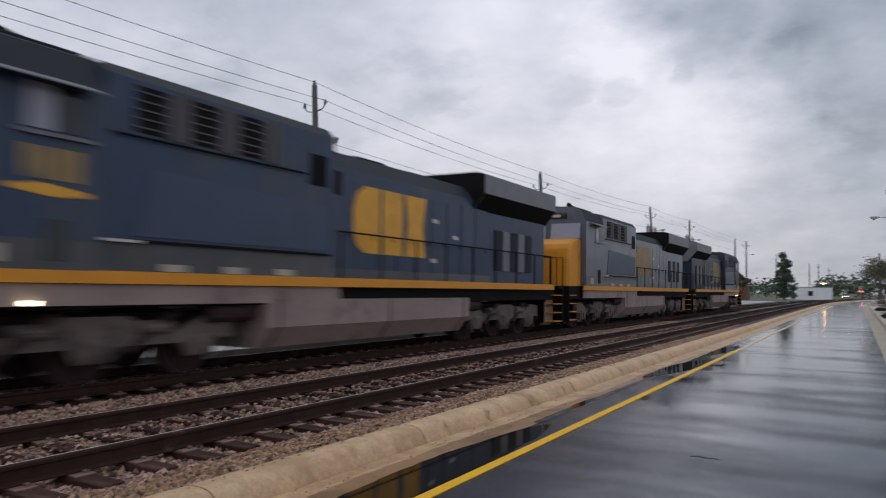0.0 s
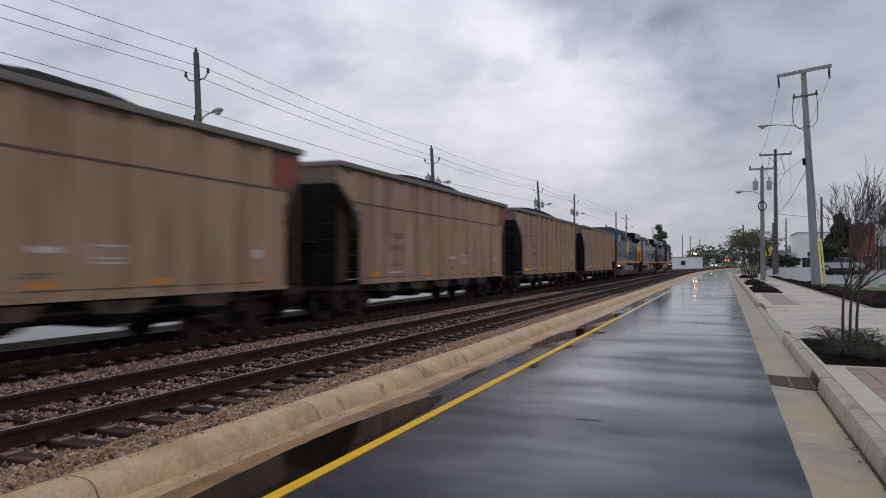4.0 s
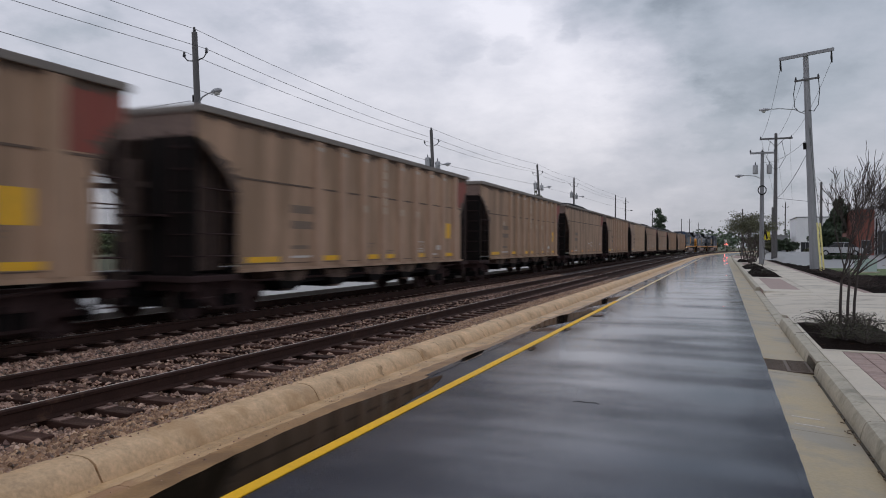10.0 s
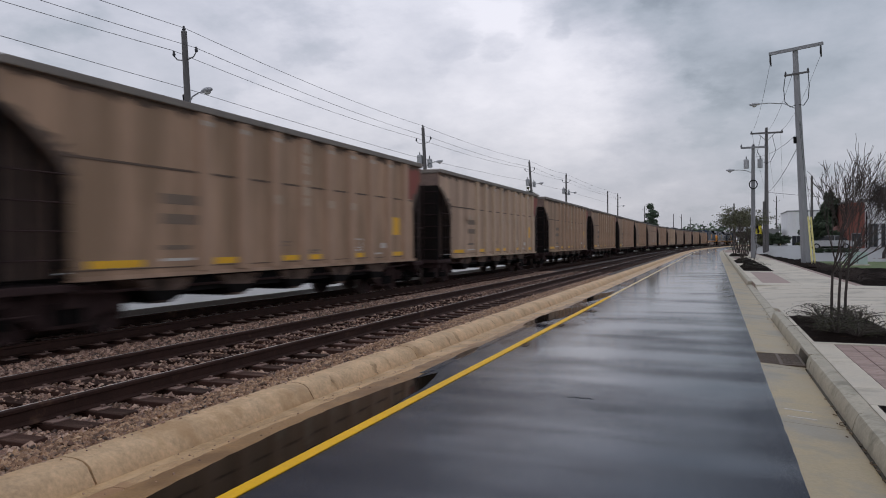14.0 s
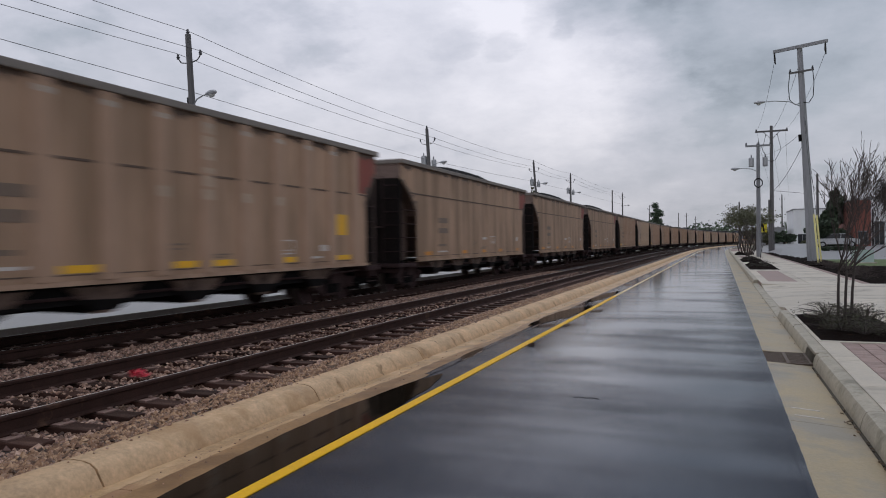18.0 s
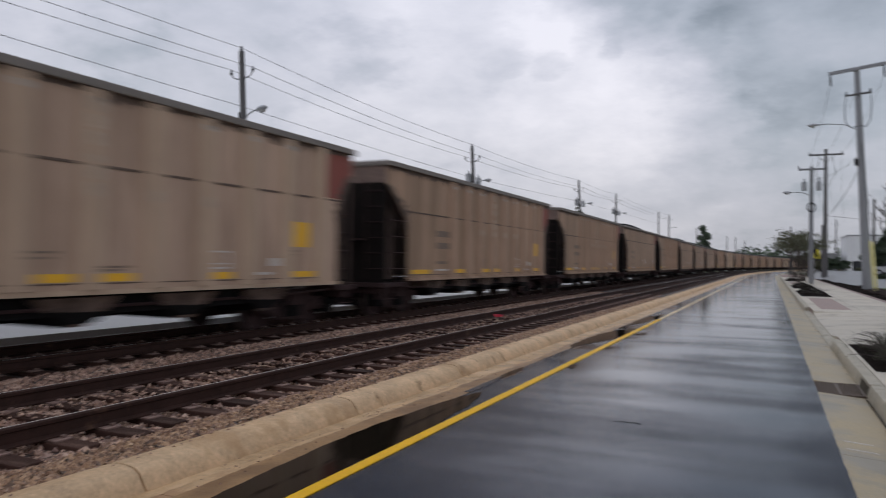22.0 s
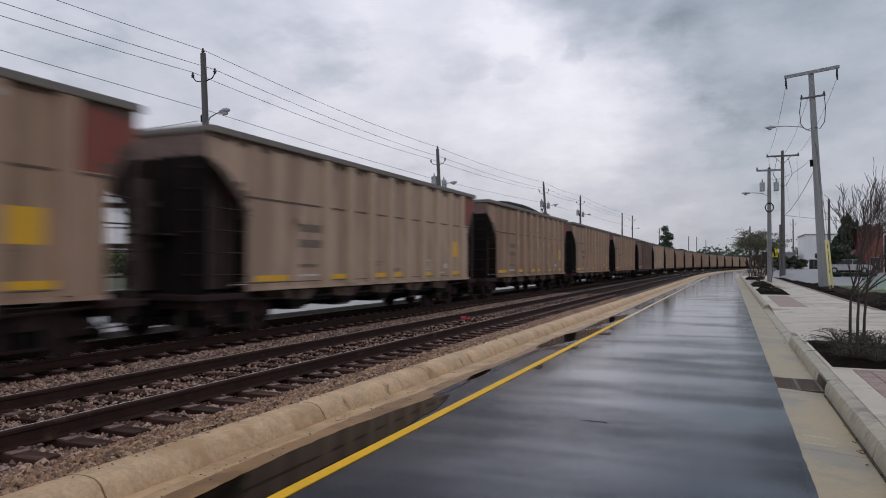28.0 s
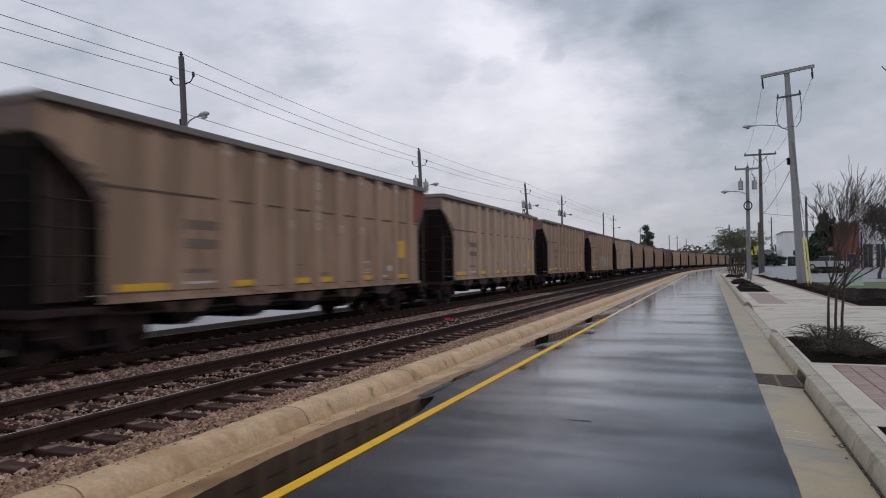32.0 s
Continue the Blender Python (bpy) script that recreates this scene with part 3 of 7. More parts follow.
def stones(x0, x1, s0, s1, count, seed, small, large, prof=None):
    """Broken stones strewn over the bed, each a dented lump."""
    rng = np.random.default_rng(seed)
    base = np.array([(0, 0, 1), (.9, 0, .2), (.1, .95, .1), (-.9, .1, .15), (0, -.9, .2), (.6, .6, -.5), (-.6, -.55, -.5)], float)
    tri = np.array([(0, 1, 2), (0, 2, 3), (0, 3, 4), (0, 4, 1), (1, 5, 2), (5, 6, 3), (5, 3, 2), (3, 6, 4), (4, 6, 1), (6, 5, 1)])
    xs = rng.uniform(x0, x1, count)
    # more of them close by
    ss = s0 + (s1 - s0) * rng.random(count) ** 1.6
    px, pz = [p[0] for p in prof or BED][::-1], [p[1] for p in prof or BED][::-1]
    zs = np.interp(xs, px, pz)
    size = rng.uniform(small, large, count) * rng.choice([0.7, 1.0, 1.25], count)
    turn = rng.uniform(0, 6.283, count)
    v = base[None] + rng.uniform(-0.28, 0.28, (count, 7, 3))
    v = v * size[:, None, None] * np.stack([rng.uniform(.8, 1.25, count), rng.uniform(.7, 1.1, count), rng.uniform(.55, .85, count)], 1)[:, None]
    c, s_ = np.cos(turn)[:, None], np.sin(turn)[:, None]
    x, y = v[..., 0] * c - v[..., 1] * s_, v[..., 0] * s_ + v[..., 1] * c
    v = np.stack([x + xs[:, None], y + ss[:, None], v[..., 2] + zs[:, None] + size[:, None] * rng.uniform(-0.1, 0.5, count)[:, None]], -1)
    f = tri[None] + 7 * np.arange(count)[:, None, None]
    me = bpy.data.meshes.new("stones")
    me.from_pydata(v.reshape(-1, 3).tolist(), [], f.reshape(-1, 3).tolist())
    return me


def stone_material(name, tint):
    m = bpy.data.materials.new(name)
    m.use_nodes = True
    n, l = m.node_tree.nodes, m.node_tree.links
    b = n["Principled BSDF"]
    ge = n.new("ShaderNodeNewGeometry")
    ramp = n.new("ShaderNodeValToRGB")
    ramp.color_ramp.elements[0].color, ramp.color_ramp.elements[1].color = (0.05, 0.033, 0.026, 1), (0.58, 0.47, 0.38, 1)
    for p, c in ((0.25, (0.40, 0.29, 0.22, 1)), (0.5, (0.17, 0.105, 0.085, 1)), (0.75, (0.50, 0.39, 0.31, 1))):
        ramp.color_ramp.elements.new(p).color = c
    for el in ramp.color_ramp.elements:
        el.color = (*[q * k for q, k in zip(el.color[:3], tint)], 1)
    l.new(ge.outputs["Random Per Island"], ramp.inputs[0])
    t = n.new("ShaderNodeTexNoise"); t.inputs["Scale"].default_value = 30.0
    mx = n.new("ShaderNodeMix"); mx.data_type, mx.blend_type = "RGBA", "MULTIPLY"
    mx.inputs[0].default_value = 0.6
    mr = n.new("ShaderNodeMapRange"); mr.inputs[3].default_value, mr.inputs[4].default_value = 0.55, 1.35
    tc = n.new("ShaderNodeTexCoord")
    l.new(tc.outputs["Object"], t.inputs["Vector"]); l.new(t.outputs["Fac"], mr.inputs[0])
    l.new(ramp.outputs[0], mx.inputs[6]); l.new(mr.outputs[0], mx.inputs[7])
    l.new(mx.outputs[2], b.inputs["Base Color"])
    b.inputs["Roughness"].default_value = 0.38
    return m


# stones heaped over the ties between the rails
HEAP = [(-5.95, -0.1), (-6.15, -0.062), (-6.9, -0.07), (-7.3, -0.062), (-7.42, -0.1)]
STONE = {"heaped_stones": None, "shoulder_stones": stone_material("tan_stone", (0.92, 0.72, 0.51)), "rear_stones": None, "gutter_grit": None, "kerb_grit": None, "crib_stones": stone_material("grey_stone", (1.02, 0.85, 0.77))}
for nm, args in (("shoulder_stones", (-5.45, -4.28, 2.0, 34.0, 34000, 1, 0.013, 0.031)), ("crib_stones", (-9.3, -5.3, 2.5, 40.0, 56000, 2, 0.017, 0.040)), ("heaped_stones", (-7.4, -5.97, 2.0, 40.0, 3600, 8, 0.015, 0.034, HEAP)), ("rear_stones", (-9.3, -4.28, -16.0, 2.6, 16000, 3, 0.018, 0.04)), ("gutter_grit", (-3.93, -3.5, 1.0, 20.0, 420, 5, 0.004, 0.011, [(-3.345, 0.0), (-3.62, -0.018), (-3.93, -0.03)])), ("kerb_grit", (-4.27, -4.15, 1.0, 16.0, 160, 6, 0.006, 0.016, [(-4.01, 0.134), (-4.2, 0.139), (-4.262, 0.126), (-4.285, 0.08)]))):
    me = stones(*args)
    me.materials.append(STONE[nm] or STONE["crib_stones"])
    tagged(new(nm, me), "loose broken grey, tan and pinkish ballast stones", "ballast stones", kind="stuff")

RAIL_SECTION = [(-0.07, 0.0), (-0.07, 0.012), (-0.012, 0.03), (-0.009, 0.118), (-0.036, 0.132), (-0.037, 0.160), (-0.028, 0.171), (-0.004, 0.1725), (0.028, 0.171), (0.037, 0.160), (0.036, 0.132), (0.009, 0.118), (0.012, 0.03), (0.07, 0.012), (0.07, 0.0)]
RAIL_Z = -0.053


def rail(x, track, top):
    ss = stations(-590.0, 600.0)
    m = strip(Mesh(), [(x + a, RAIL_Z + b) for a, b in RAIL_SECTION], ss, close=True)
    me = m.data("rail", [M_RAIL, top])
    n = len(RAIL_SECTION)
    # only a narrow strip of the head gets the painted glint
    for p in me.polygons:
        p.material_index = 1 if p.normal.z > 0.8 and p.center.z > 0.08 and (p.center.y > BEND_AT or p.center.x < x - 0.008) else 0
    return part("rail", me, None, track)


def track(name, centre, count, start, label):
    t = tagged(new(name), label, "railway track", kind="structure")
    for sgn in (1, -1):
        rail(centre + sgn * 0.752, t, M_RAILTOP)
    tie = Mesh().box(-1.3, 1.3, -0.112, 0.112, -0.18, 0.0, 0.012).data("tie", M_TIE)
    plate = Mesh().box(-0.18, 0.18, -0.095, 0.095, 0.0, 0.018, 0.005).box(-0.13, -0.09, -0.06, -0.02, 0.018, 0.04).box(0.09, 0.13, 0.02, 0.06, 0.018, 0.04).data("tie_plate", M_PLATE)
    rnd = random.Random(count)
    far_t = Mesh()
    s, i = start, 0
    while s < 250:
        p = along(centre, s, RAIL_Z - 0.018)
        if i < count:
            o = part("tie", tie, None, t, at=pose(p.x + rnd.uniform(-0.05, 0.05), p.y, p.z, 0, 0, heading(s) + rnd.uniform(-1.3, 1.3)))
            if i < 70:
                for sgn in (1, -1):
                    part("tie_plate", plate, None, o, at=pose(sgn * 0.752 - (o.location.x - p.x), 0, 0))
        else:
            far_t.box(p.x - 1.3, p.x + 1.3, p.y - 0.11, p.y + 0.11, p.z - 0.18, p.z)
        s += 0.54 * rnd.uniform(0.97, 1.03)
        i += 1
    tagged(part("far_ties", far_t, M_TIE, t), kind="stuff")
    return t


track("track_near", -6.68, 150, 1.7, "empty railway track with dark rails and worn wooden ties")
track("track_far", -10.45, 110, 3.0, "railway track under the passing train")

# standing water along the gutter
def puddle(cx, cs, half_x, half_s, seed, z):
    rnd = random.Random(seed)
    ph = [rnd.uniform(0, 6.28) for _ in range(5)]
    pts = []
    for k in range(72):
        a = 2 * math.pi * k / 72
        r = 1 + sum(0.17 / (j + 1) * math.sin((j + 2) * a + ph[j]) for j in range(5))
        pts.append((cx + half_x * r * math.cos(a), cs + half_s * r * math.sin(a), z))
    m = Mesh()
    m.add(pts, [tuple(range(72))])
    return tagged(part("puddle", m, M_WATER), "shallow dark rain puddle beside the yellow line", "puddle", kind="structure")


# ---- the train ----
CAR_Z = 0.12          # rail head
TRAIN_X = -10.45
SPEED, PITCH, FIRST = 15.33, 16.2, 1.2


def paint(name, base, streak, rough=0.6, spread=0.26):
    """Weathered car paint: dust, and streaks that run down the sheet."""
    return material(name, base, rough, spread=spread, scale=1.0, fine=7.0, bump=0.1, second=streak, second_at=0.47, stretch=(1.0, 2.2, 0.3), spec=0.3)


M_TAN = paint("tan_paint", (0.425, 0.276, 0.18), (0.284, 0.185, 0.116))
M_TAN_GREY = paint("grey_tan_paint", (0.44, 0.288, 0.19), (0.30, 0.197, 0.124))
M_TAN_RED = paint("reddish_tan_paint", (0.405, 0.262, 0.172), (0.285, 0.18, 0.115))
M_BROWN = paint("dark_brown_paint", (0.145, 0.084, 0.062), (0.225, 0.14, 0.10), spread=0.35)
M_RED = paint("red_corner_paint", (0.27, 0.075, 0.055), (0.22, 0.10, 0.07))
M_YPAINT = material("yellow_stripe", (0.88, 0.48, 0.02), 0.5, spread=0.15, scale=6, bump=0.02, second=(0.5, 0.3, 0.08), second_at=0.64)
M_YPANEL = material("yellow_panel", (0.84, 0.46, 0.02), 0.5, spread=0.15, scale=6, bump=0.02)
M_LIME = material("lime_panel", (0.66, 0.62, 0.06), 0.5, spread=0.15, scale=6, bump=0.02)
M_WHITE = material("white_stencil", (0.62, 0.58, 0.53), 0.55, spread=0.2, scale=9, bump=0.02)
M_FADE = material("faded_stencil", (0.20, 0.145, 0.105), 0.6, spread=0.3, scale=5, bump=0.02)
M_PALE = material("pale_patch", (0.50, 0.44, 0.37), 0.55, spread=0.25, scale=4, bump=0.02)
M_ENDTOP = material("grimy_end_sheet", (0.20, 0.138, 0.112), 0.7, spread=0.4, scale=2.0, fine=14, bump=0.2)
# darker copy of the grimy end sheet: the recess's shade is in the colour
M_SHEET = material("grimy_shaded_sheet", (0.095, 0.064, 0.052), 0.7, spec=0.2, spread=0.4, scale=2.0, fine=14, bump=0.2)
M_CHUTE = material("dusty_chute", (0.19, 0.132, 0.105), 0.7, spec=0.2, spread=0.45, scale=2.4, fine=14, bump=0.15, second=(0.035, 0.026, 0.022), second_at=0.5)
M_SCUFF = material("pale_scuff", (0.50, 0.39, 0.285), 0.6, spread=0.3, scale=4, bump=0.02)
M_OPAINT = material("orange_stripe", (0.66, 0.27, 0.03), 0.5, spread=0.2, scale=6, bump=0.02, second=(0.42, 0.22, 0.08), second_at=0.58)
# dirt in the seams, and the painted shade under the top chord
M_SEAM = material("seam_dirt_and_shade", (0.12, 0.08, 0.058), 0.7, spread=0.35, scale=2.0, bump=0.05)
M_CHORD = material("top_chord", (0.21, 0.185, 0.16), 0.65, spread=0.3, scale=2.0, bump=0.1)
M_BLUE_TAG = material("pale_blue_overpaint", (0.36, 0.47, 0.52), 0.5, spread=0.2, scale=1.5, bump=0.02)
# near black: deep shade at the car end, with coal, put into colour
M_END_SHADE = material("shaded_coaly_end", (0.014, 0.011, 0.010), 0.75, spec=0.1, spread=0.4, scale=2.0, fine=16, bump=0.2)
M_WHEEL = material("wheel_tread", (0.22, 0.19, 0.17), 0.42, 0.8, spread=0.2, scale=8.0, bump=0.05)


M_TAN_PALE = paint("pale_tan_paint", (0.52, 0.365, 0.262), (0.38, 0.26, 0.182))
# lighter copies of the car paints: ribs catch more light than recessed panels
RIB_LIT = {"pale_tan_paint": paint("pale_tan_rib", (0.57, 0.42, 0.295), (0.42, 0.30, 0.205)), "dark_brown_paint": paint("dark_brown_rib", (0.19, 0.115, 0.088), (0.27, 0.175, 0.13)), "grey_tan_paint": paint("grey_tan_rib", (0.482, 0.322, 0.222), (0.342, 0.223, 0.15)), "reddish_tan_paint": paint("reddish_tan_rib", (0.46, 0.31, 0.21), (0.33, 0.216, 0.142)), "tan_paint": paint("tan_rib", (0.463, 0.309, 0.206), (0.323, 0.212, 0.136))}


def truck(parent, y, wheel_r=0.457, base=1.78):
    """A two-axle truck: side frames with pedestal arches, bolster, springs and wheelsets."""
    t = new("truck")
    t.parent = parent
    t.matrix_basis = pose(0, y, 0)
    h = base / 2
    for sx in (1, -1):
        m = Mesh()
        z = wheel_r
        outline = [(-h - 0.26, z - 0.12), (-h - 0.26, z + 0.14), (-h + 0.12, z + 0.20), (-0.42, z + 0.36), (0.42, z + 0.36), (h - 0.12, z + 0.20), (h + 0.26, z + 0.14), (h + 0.26, z - 0.12), (h - 0.16, z - 0.10), (0.55, z - 0.20), (0.42, z - 0.28), (-0.42, z - 0.28), (-0.55, z - 0.20), (-h + 0.16, z - 0.10)]
        m.prism(outline, 0, sx * 0.95 - 0.07, sx * 0.95 + 0.07)
        part("side_frame", m, M_GRIME, t)
        m = Mesh()
        for k in (-0.22, 0.0, 0.22):
            m.tube([(sx * 1.04, k, z - 0.22), (sx * 1.04, k, z + 0.12)], 0.075, 10)
        part("spring_nest", m, M_DARK, t)
        for e in (-h, h):
            part("bearing_cap", Mesh().disc((sx * 1.03, e, z), 0, [(-0.05, 0.12), (0.05, 0.12), (0.07, 0.07)], 12), M_GRIME, t)
    part("bolster", Mesh().box(-1.15, 1.15, -0.2, 0.2, wheel_r + 0.02, wheel_r + 0.3, 0.03), M_GRIME, t)
    for e in (-h, h):
        part("wheelset", WHEELSET, None, t, at=pose(0, e, wheel_r))
    return t


def wheelset_mesh(r):
    m = Mesh()
    m.tube([(-1.0, 0, 0), (1.0, 0, 0)], 0.085, 10)
    for sx in (1, -1):
        x = sx * 0.752
        m.disc((x, 0, 0), 0, [(-sx * 0.07, r + 0.028), (-sx * 0.045, r + 0.024), (-sx * 0.035, r), (sx * 0.065, r - 0.004), (sx * 0.065, r - 0.06), (sx * 0.03, r - 0.09), (sx * 0.02, 0.2), (sx * 0.07, 0.14), (sx * 0.07, 0.09)], 28)
        for k in range(3):
            a = 2 * math.pi * k / 3
            m.box(x + sx * 0.028, x + sx * 0.05, 0.26 * math.cos(a) - 0.05, 0.26 * math.cos(a) + 0.05, 0.26 * math.sin(a) - 0.05, 0.26 * math.sin(a) + 0.05)
    me = m.data("wheelset", [M_GRIME, M_WHEEL])
    for p in me.polygons:
        c = Vector((0, p.center.y, p.center.z))
        if abs(c.length - r) < 0.03 and abs(p.normal.x) < 0.5:
            p.material_index = 1
    return me


WHEELSET = wheelset_mesh(0.457)
BODY = 7.55            # half the length between the middle and the leading coupler face
END = {1: 7.5, -1: 7.03}   # from the middle to the leading and the trailing end sheet
TOP, SILL = 4.03, 0.97   # heights over the rail head
HALF = 1.58
RIBS = [-5.2 + 1.14 * i for i in range(11)]


CUT = {1: 0.57, -1: 1.15}     # the drawn-in length at the leading and the trailing end


def end_curve(sy):
    """The edge of the side sheet at one end: upright below, slanting out to full length above."""
    return [(END[sy] - CUT[sy] * f, z) for f, z in ((1, SILL), (1, 2.35), (0.95, 2.52), (0.84, 2.69), (0.66, 2.89), (0.44, 3.09), (0.25, 3.24), (0.09, 3.36), (0, 3.42))]


def side_outline():
    """The side sheet: full length above, drawn in at both ends below with a slanted corner."""
    return end_curve(1) + [(END[1], TOP - 0.12), (-END[-1], TOP - 0.12)] + [(-y, z) for y, z in end_curve(-1)[::-1]]


def end_at(z, sy):
    """How far the side sheet reaches at a height over the rail."""
    pts = end_curve(sy) + [(END[sy], TOP)]
    return float(np.interp(z, [p[1] for p in pts], [p[0] for p in pts]))


def hopper_car(main, ribs=True, end_red=True, dark=False, label="", plate=True, extra="", stripes=5, heap=0.58):
    car = thing("hopper_car", label, "hopper car", "cars of the coal train")
    near, far = HALF, -HALF
    rib_mat = RIB_LIT.get(main.name, main)
    out = side_outline()
    sheet = part("side_sheet", Mesh().prism(out, 0, near - 0.05, near - 0.035), main, car)
    part("side_sheet", Mesh().prism(out, 0, far + 0.035, far + 0.05), main, car)
    # ribs on the outer faces
    ribm = Mesh().prism([(-0.17, -0.06), (-0.12, 0.06 if ribs else -0.026), (0.12, 0.06 if ribs else -0.026), (0.17, -0.06)], 2, SILL + 0.02, TOP - 0.14)
    rib = Mesh()
    rib.v = [(z, y, x) for y, z, x in ribm.v]   # turn the section: y along the car, x outwards
    rib.f = ribm.f
    rib_me = rib.data("rib", rib_mat)
    for y in RIBS[2:]:
        part("rib", rib_me, None, car, at=pose(near, y, 0))
    fr = Mesh()
    for y in RIBS:
        fr.box(far - 0.03, far + 0.04, y - 0.09, y + 0.09, SILL, TOP - 0.14)
    part("far_ribs", fr, main, car)
    # seam straps between the ribs
    seam = Mesh()
    if ribs:
        ends = [-end_at(2.77, -1) - 0.15] + RIBS[2:] + [end_at(2.77, 1) + 0.15]
        for a, b in zip(ends[:-1], ends[1:]):
            seam.box(near - 0.036, near - 0.022, a + 0.18, b - 0.18, 2.775, 2.815)
    else:
        seam.box(near - 0.036, near - 0.02, -end_at(3.03, -1), end_at(3.03, 1), 3.03, 3.07)
    part("seam_strap", seam, M_SEAM, car)
    for x in (near, far):
        part("top_chord", Mesh().box(x - 0.09, x + 0.07, -END[-1] - 0.03, END[1] + 0.03, TOP - 0.13, TOP, 0.02), M_CHORD, car)
        part("side_sill", Mesh().prism([(x - 0.06, SILL - 0.055), (x + 0.03, SILL - 0.055), (x + 0.03, SILL + 0.015), (x + 0.01, SILL + 0.015), (x + 0.01, SILL - 0.03), (x - 0.06, SILL - 0.03)], 1, -END[-1] + CUT[-1], END[1] - CUT[1]), rib_mat, car)
    for sy in (1, -1):
        yb = sy * END[sy]
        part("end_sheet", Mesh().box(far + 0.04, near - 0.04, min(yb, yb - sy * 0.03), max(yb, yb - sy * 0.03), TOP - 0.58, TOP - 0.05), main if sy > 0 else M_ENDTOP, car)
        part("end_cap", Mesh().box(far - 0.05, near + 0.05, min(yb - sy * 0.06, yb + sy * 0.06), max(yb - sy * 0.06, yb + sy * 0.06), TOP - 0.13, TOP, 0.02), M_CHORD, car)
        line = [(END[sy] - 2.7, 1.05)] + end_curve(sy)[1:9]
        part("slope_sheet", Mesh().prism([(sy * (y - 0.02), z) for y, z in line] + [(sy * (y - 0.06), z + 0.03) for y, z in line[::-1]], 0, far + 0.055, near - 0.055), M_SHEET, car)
        # end frame: centre post, corner posts, platform, ladder rungs
        part("centre_post", Mesh().box(-0.16, 0.16, min(yb, yb - sy * 0.3), max(yb, yb - sy * 0.3), SILL - 0.1, TOP - 0.95), M_SHEET, car)
        # a black sheet added for the shade and coal at the trailing end
        if sy < 0:
            part("end_plate", Mesh().box(0.4, near - 0.13, yb - 0.02, yb + 0.02, SILL - 0.1, TOP - 0.56, 0.006), M_END_SHADE, car, "black sheet for the deep shade at the coaly end")
        for x in (near - 0.1, far + 0.1):
            part("corner_post", Mesh().box(x - 0.035, x + 0.035, min(yb, yb - sy * 0.07), max(yb, yb - sy * 0.07), SILL - 0.1, TOP - 0.5), M_DARK if sy < 0 else M_SHEET, car)
        part("end_platform", Mesh().box(far + 0.02, near - 0.02, min(yb + sy * 0.18, yb - sy * (CUT[sy] + 0.03)), max(yb + sy * 0.18, yb - sy * (CUT[sy] + 0.03)), SILL - 0.2, SILL - 0.08, 0.02), M_GRIME, car)
        part("end_sill", Mesh().box(far + 0.1, near - 0.1, min(yb, yb - sy * 0.2), max(yb, yb - sy * 0.2), 0.6, SILL - 0.21, 0.02), M_GRIME, car)
        rig = Mesh().box(-1.25, 1.25, min(yb - sy * 0.28, yb - sy * 0.4), max(yb - sy * 0.28, yb - sy * 0.4), 0.26, 0.44, 0.02)
        for x in (-0.9, 0.9):
            rig.box(x - 0.07, x + 0.07, min(yb - sy * 0.26, yb - sy * 0.42), max(yb - sy * 0.26, yb - sy * 0.42), 0.40, 0.78)
        part("brake_beam", rig, M_DARK, car)
        part("draft_pocket", Mesh().box(-0.42, 0.42, min(yb, yb - sy * 0.55), max(yb, yb - sy * 0.55), 0.5, 0.86, 0.03), M_DARK, car)
        part("brake_hose", Mesh().tube([(0.35, yb, 0.72), (0.38, yb + sy * 0.2, 0.5), (0.34, yb + sy * 0.42, 0.34), (0.3, yb + sy * 0.62, 0.5)], 0.03, 6), M_DARK, car)
        rung = Mesh().tube([(0, 0, 0), (0, -sy * (CUT[sy] - 0.06), 0)], 0.014, 6).data("side_rung", M_GRIME)
        for k in range(4):
            part("side_rung", rung, None, car, at=pose(near - 0.02, yb - sy * 0.06, SILL + 0.28 + 0.42 * k))
        lad = part("ladder_stile", Mesh().tube([(near - 0.62, yb + sy * 0.02, SILL), (near - 0.62, yb + sy * 0.02, TOP - 0.5)], 0.018, 6), M_GRIME, car)
        rung = Mesh().tube([(0, 0, 0), (-0.52, 0, 0)], 0.012, 6).data("end_rung", M_GRIME)
        for k in range(6):
            part("end_rung", rung, None, lad, at=pose(near - 0.1, yb + sy * 0.05, SILL + 0.28 + 0.40 * k))
        cp = Mesh().box(-0.12, 0.12, min(yb, yb + sy * 0.42), max(yb, yb + sy * 0.42), 0.66, 0.9, 0.03)
        cp.prism([(-0.16, yb + sy * 0.40), (0.2, yb + sy * 0.40), (0.22, yb + sy * 0.62), (0.06, yb + sy * 0.68), (-0.05, yb + sy * 0.52), (-0.16, yb + sy * 0.56)], 2, 0.62, 0.93)
        part("coupler", cp, M_GRIME, car)
        truck(car, sy * (END[sy] - 1.55))
    # shade under the top chord, painted as a dark ragged band
    rnd = random.Random(len(label) + 17)
    m = Mesh()
    y = -END[-1] + 0.05
    while y < END[1] - 0.05:
        m.v += [(near - 0.0295, y, TOP - 0.125), (near - 0.0295, y, TOP - 0.16 - rnd.choice([0.02, 0.05, 0.09, 0.16]) * rnd.uniform(0.5, 1.2))]
        y += rnd.uniform(0.06, 0.2)
    m.f = [(2 * q, 2 * q + 1, 2 * q + 3, 2 * q + 2) for q in range(len(m.v) // 2 - 1)]
    part("coal_stain", m, M_SEAM, car, "ragged dark band of painted shade under the top chord")
    # coal grime smeared round the cut corner of the side sheet
    rnd = random.Random(len(label) + 9)
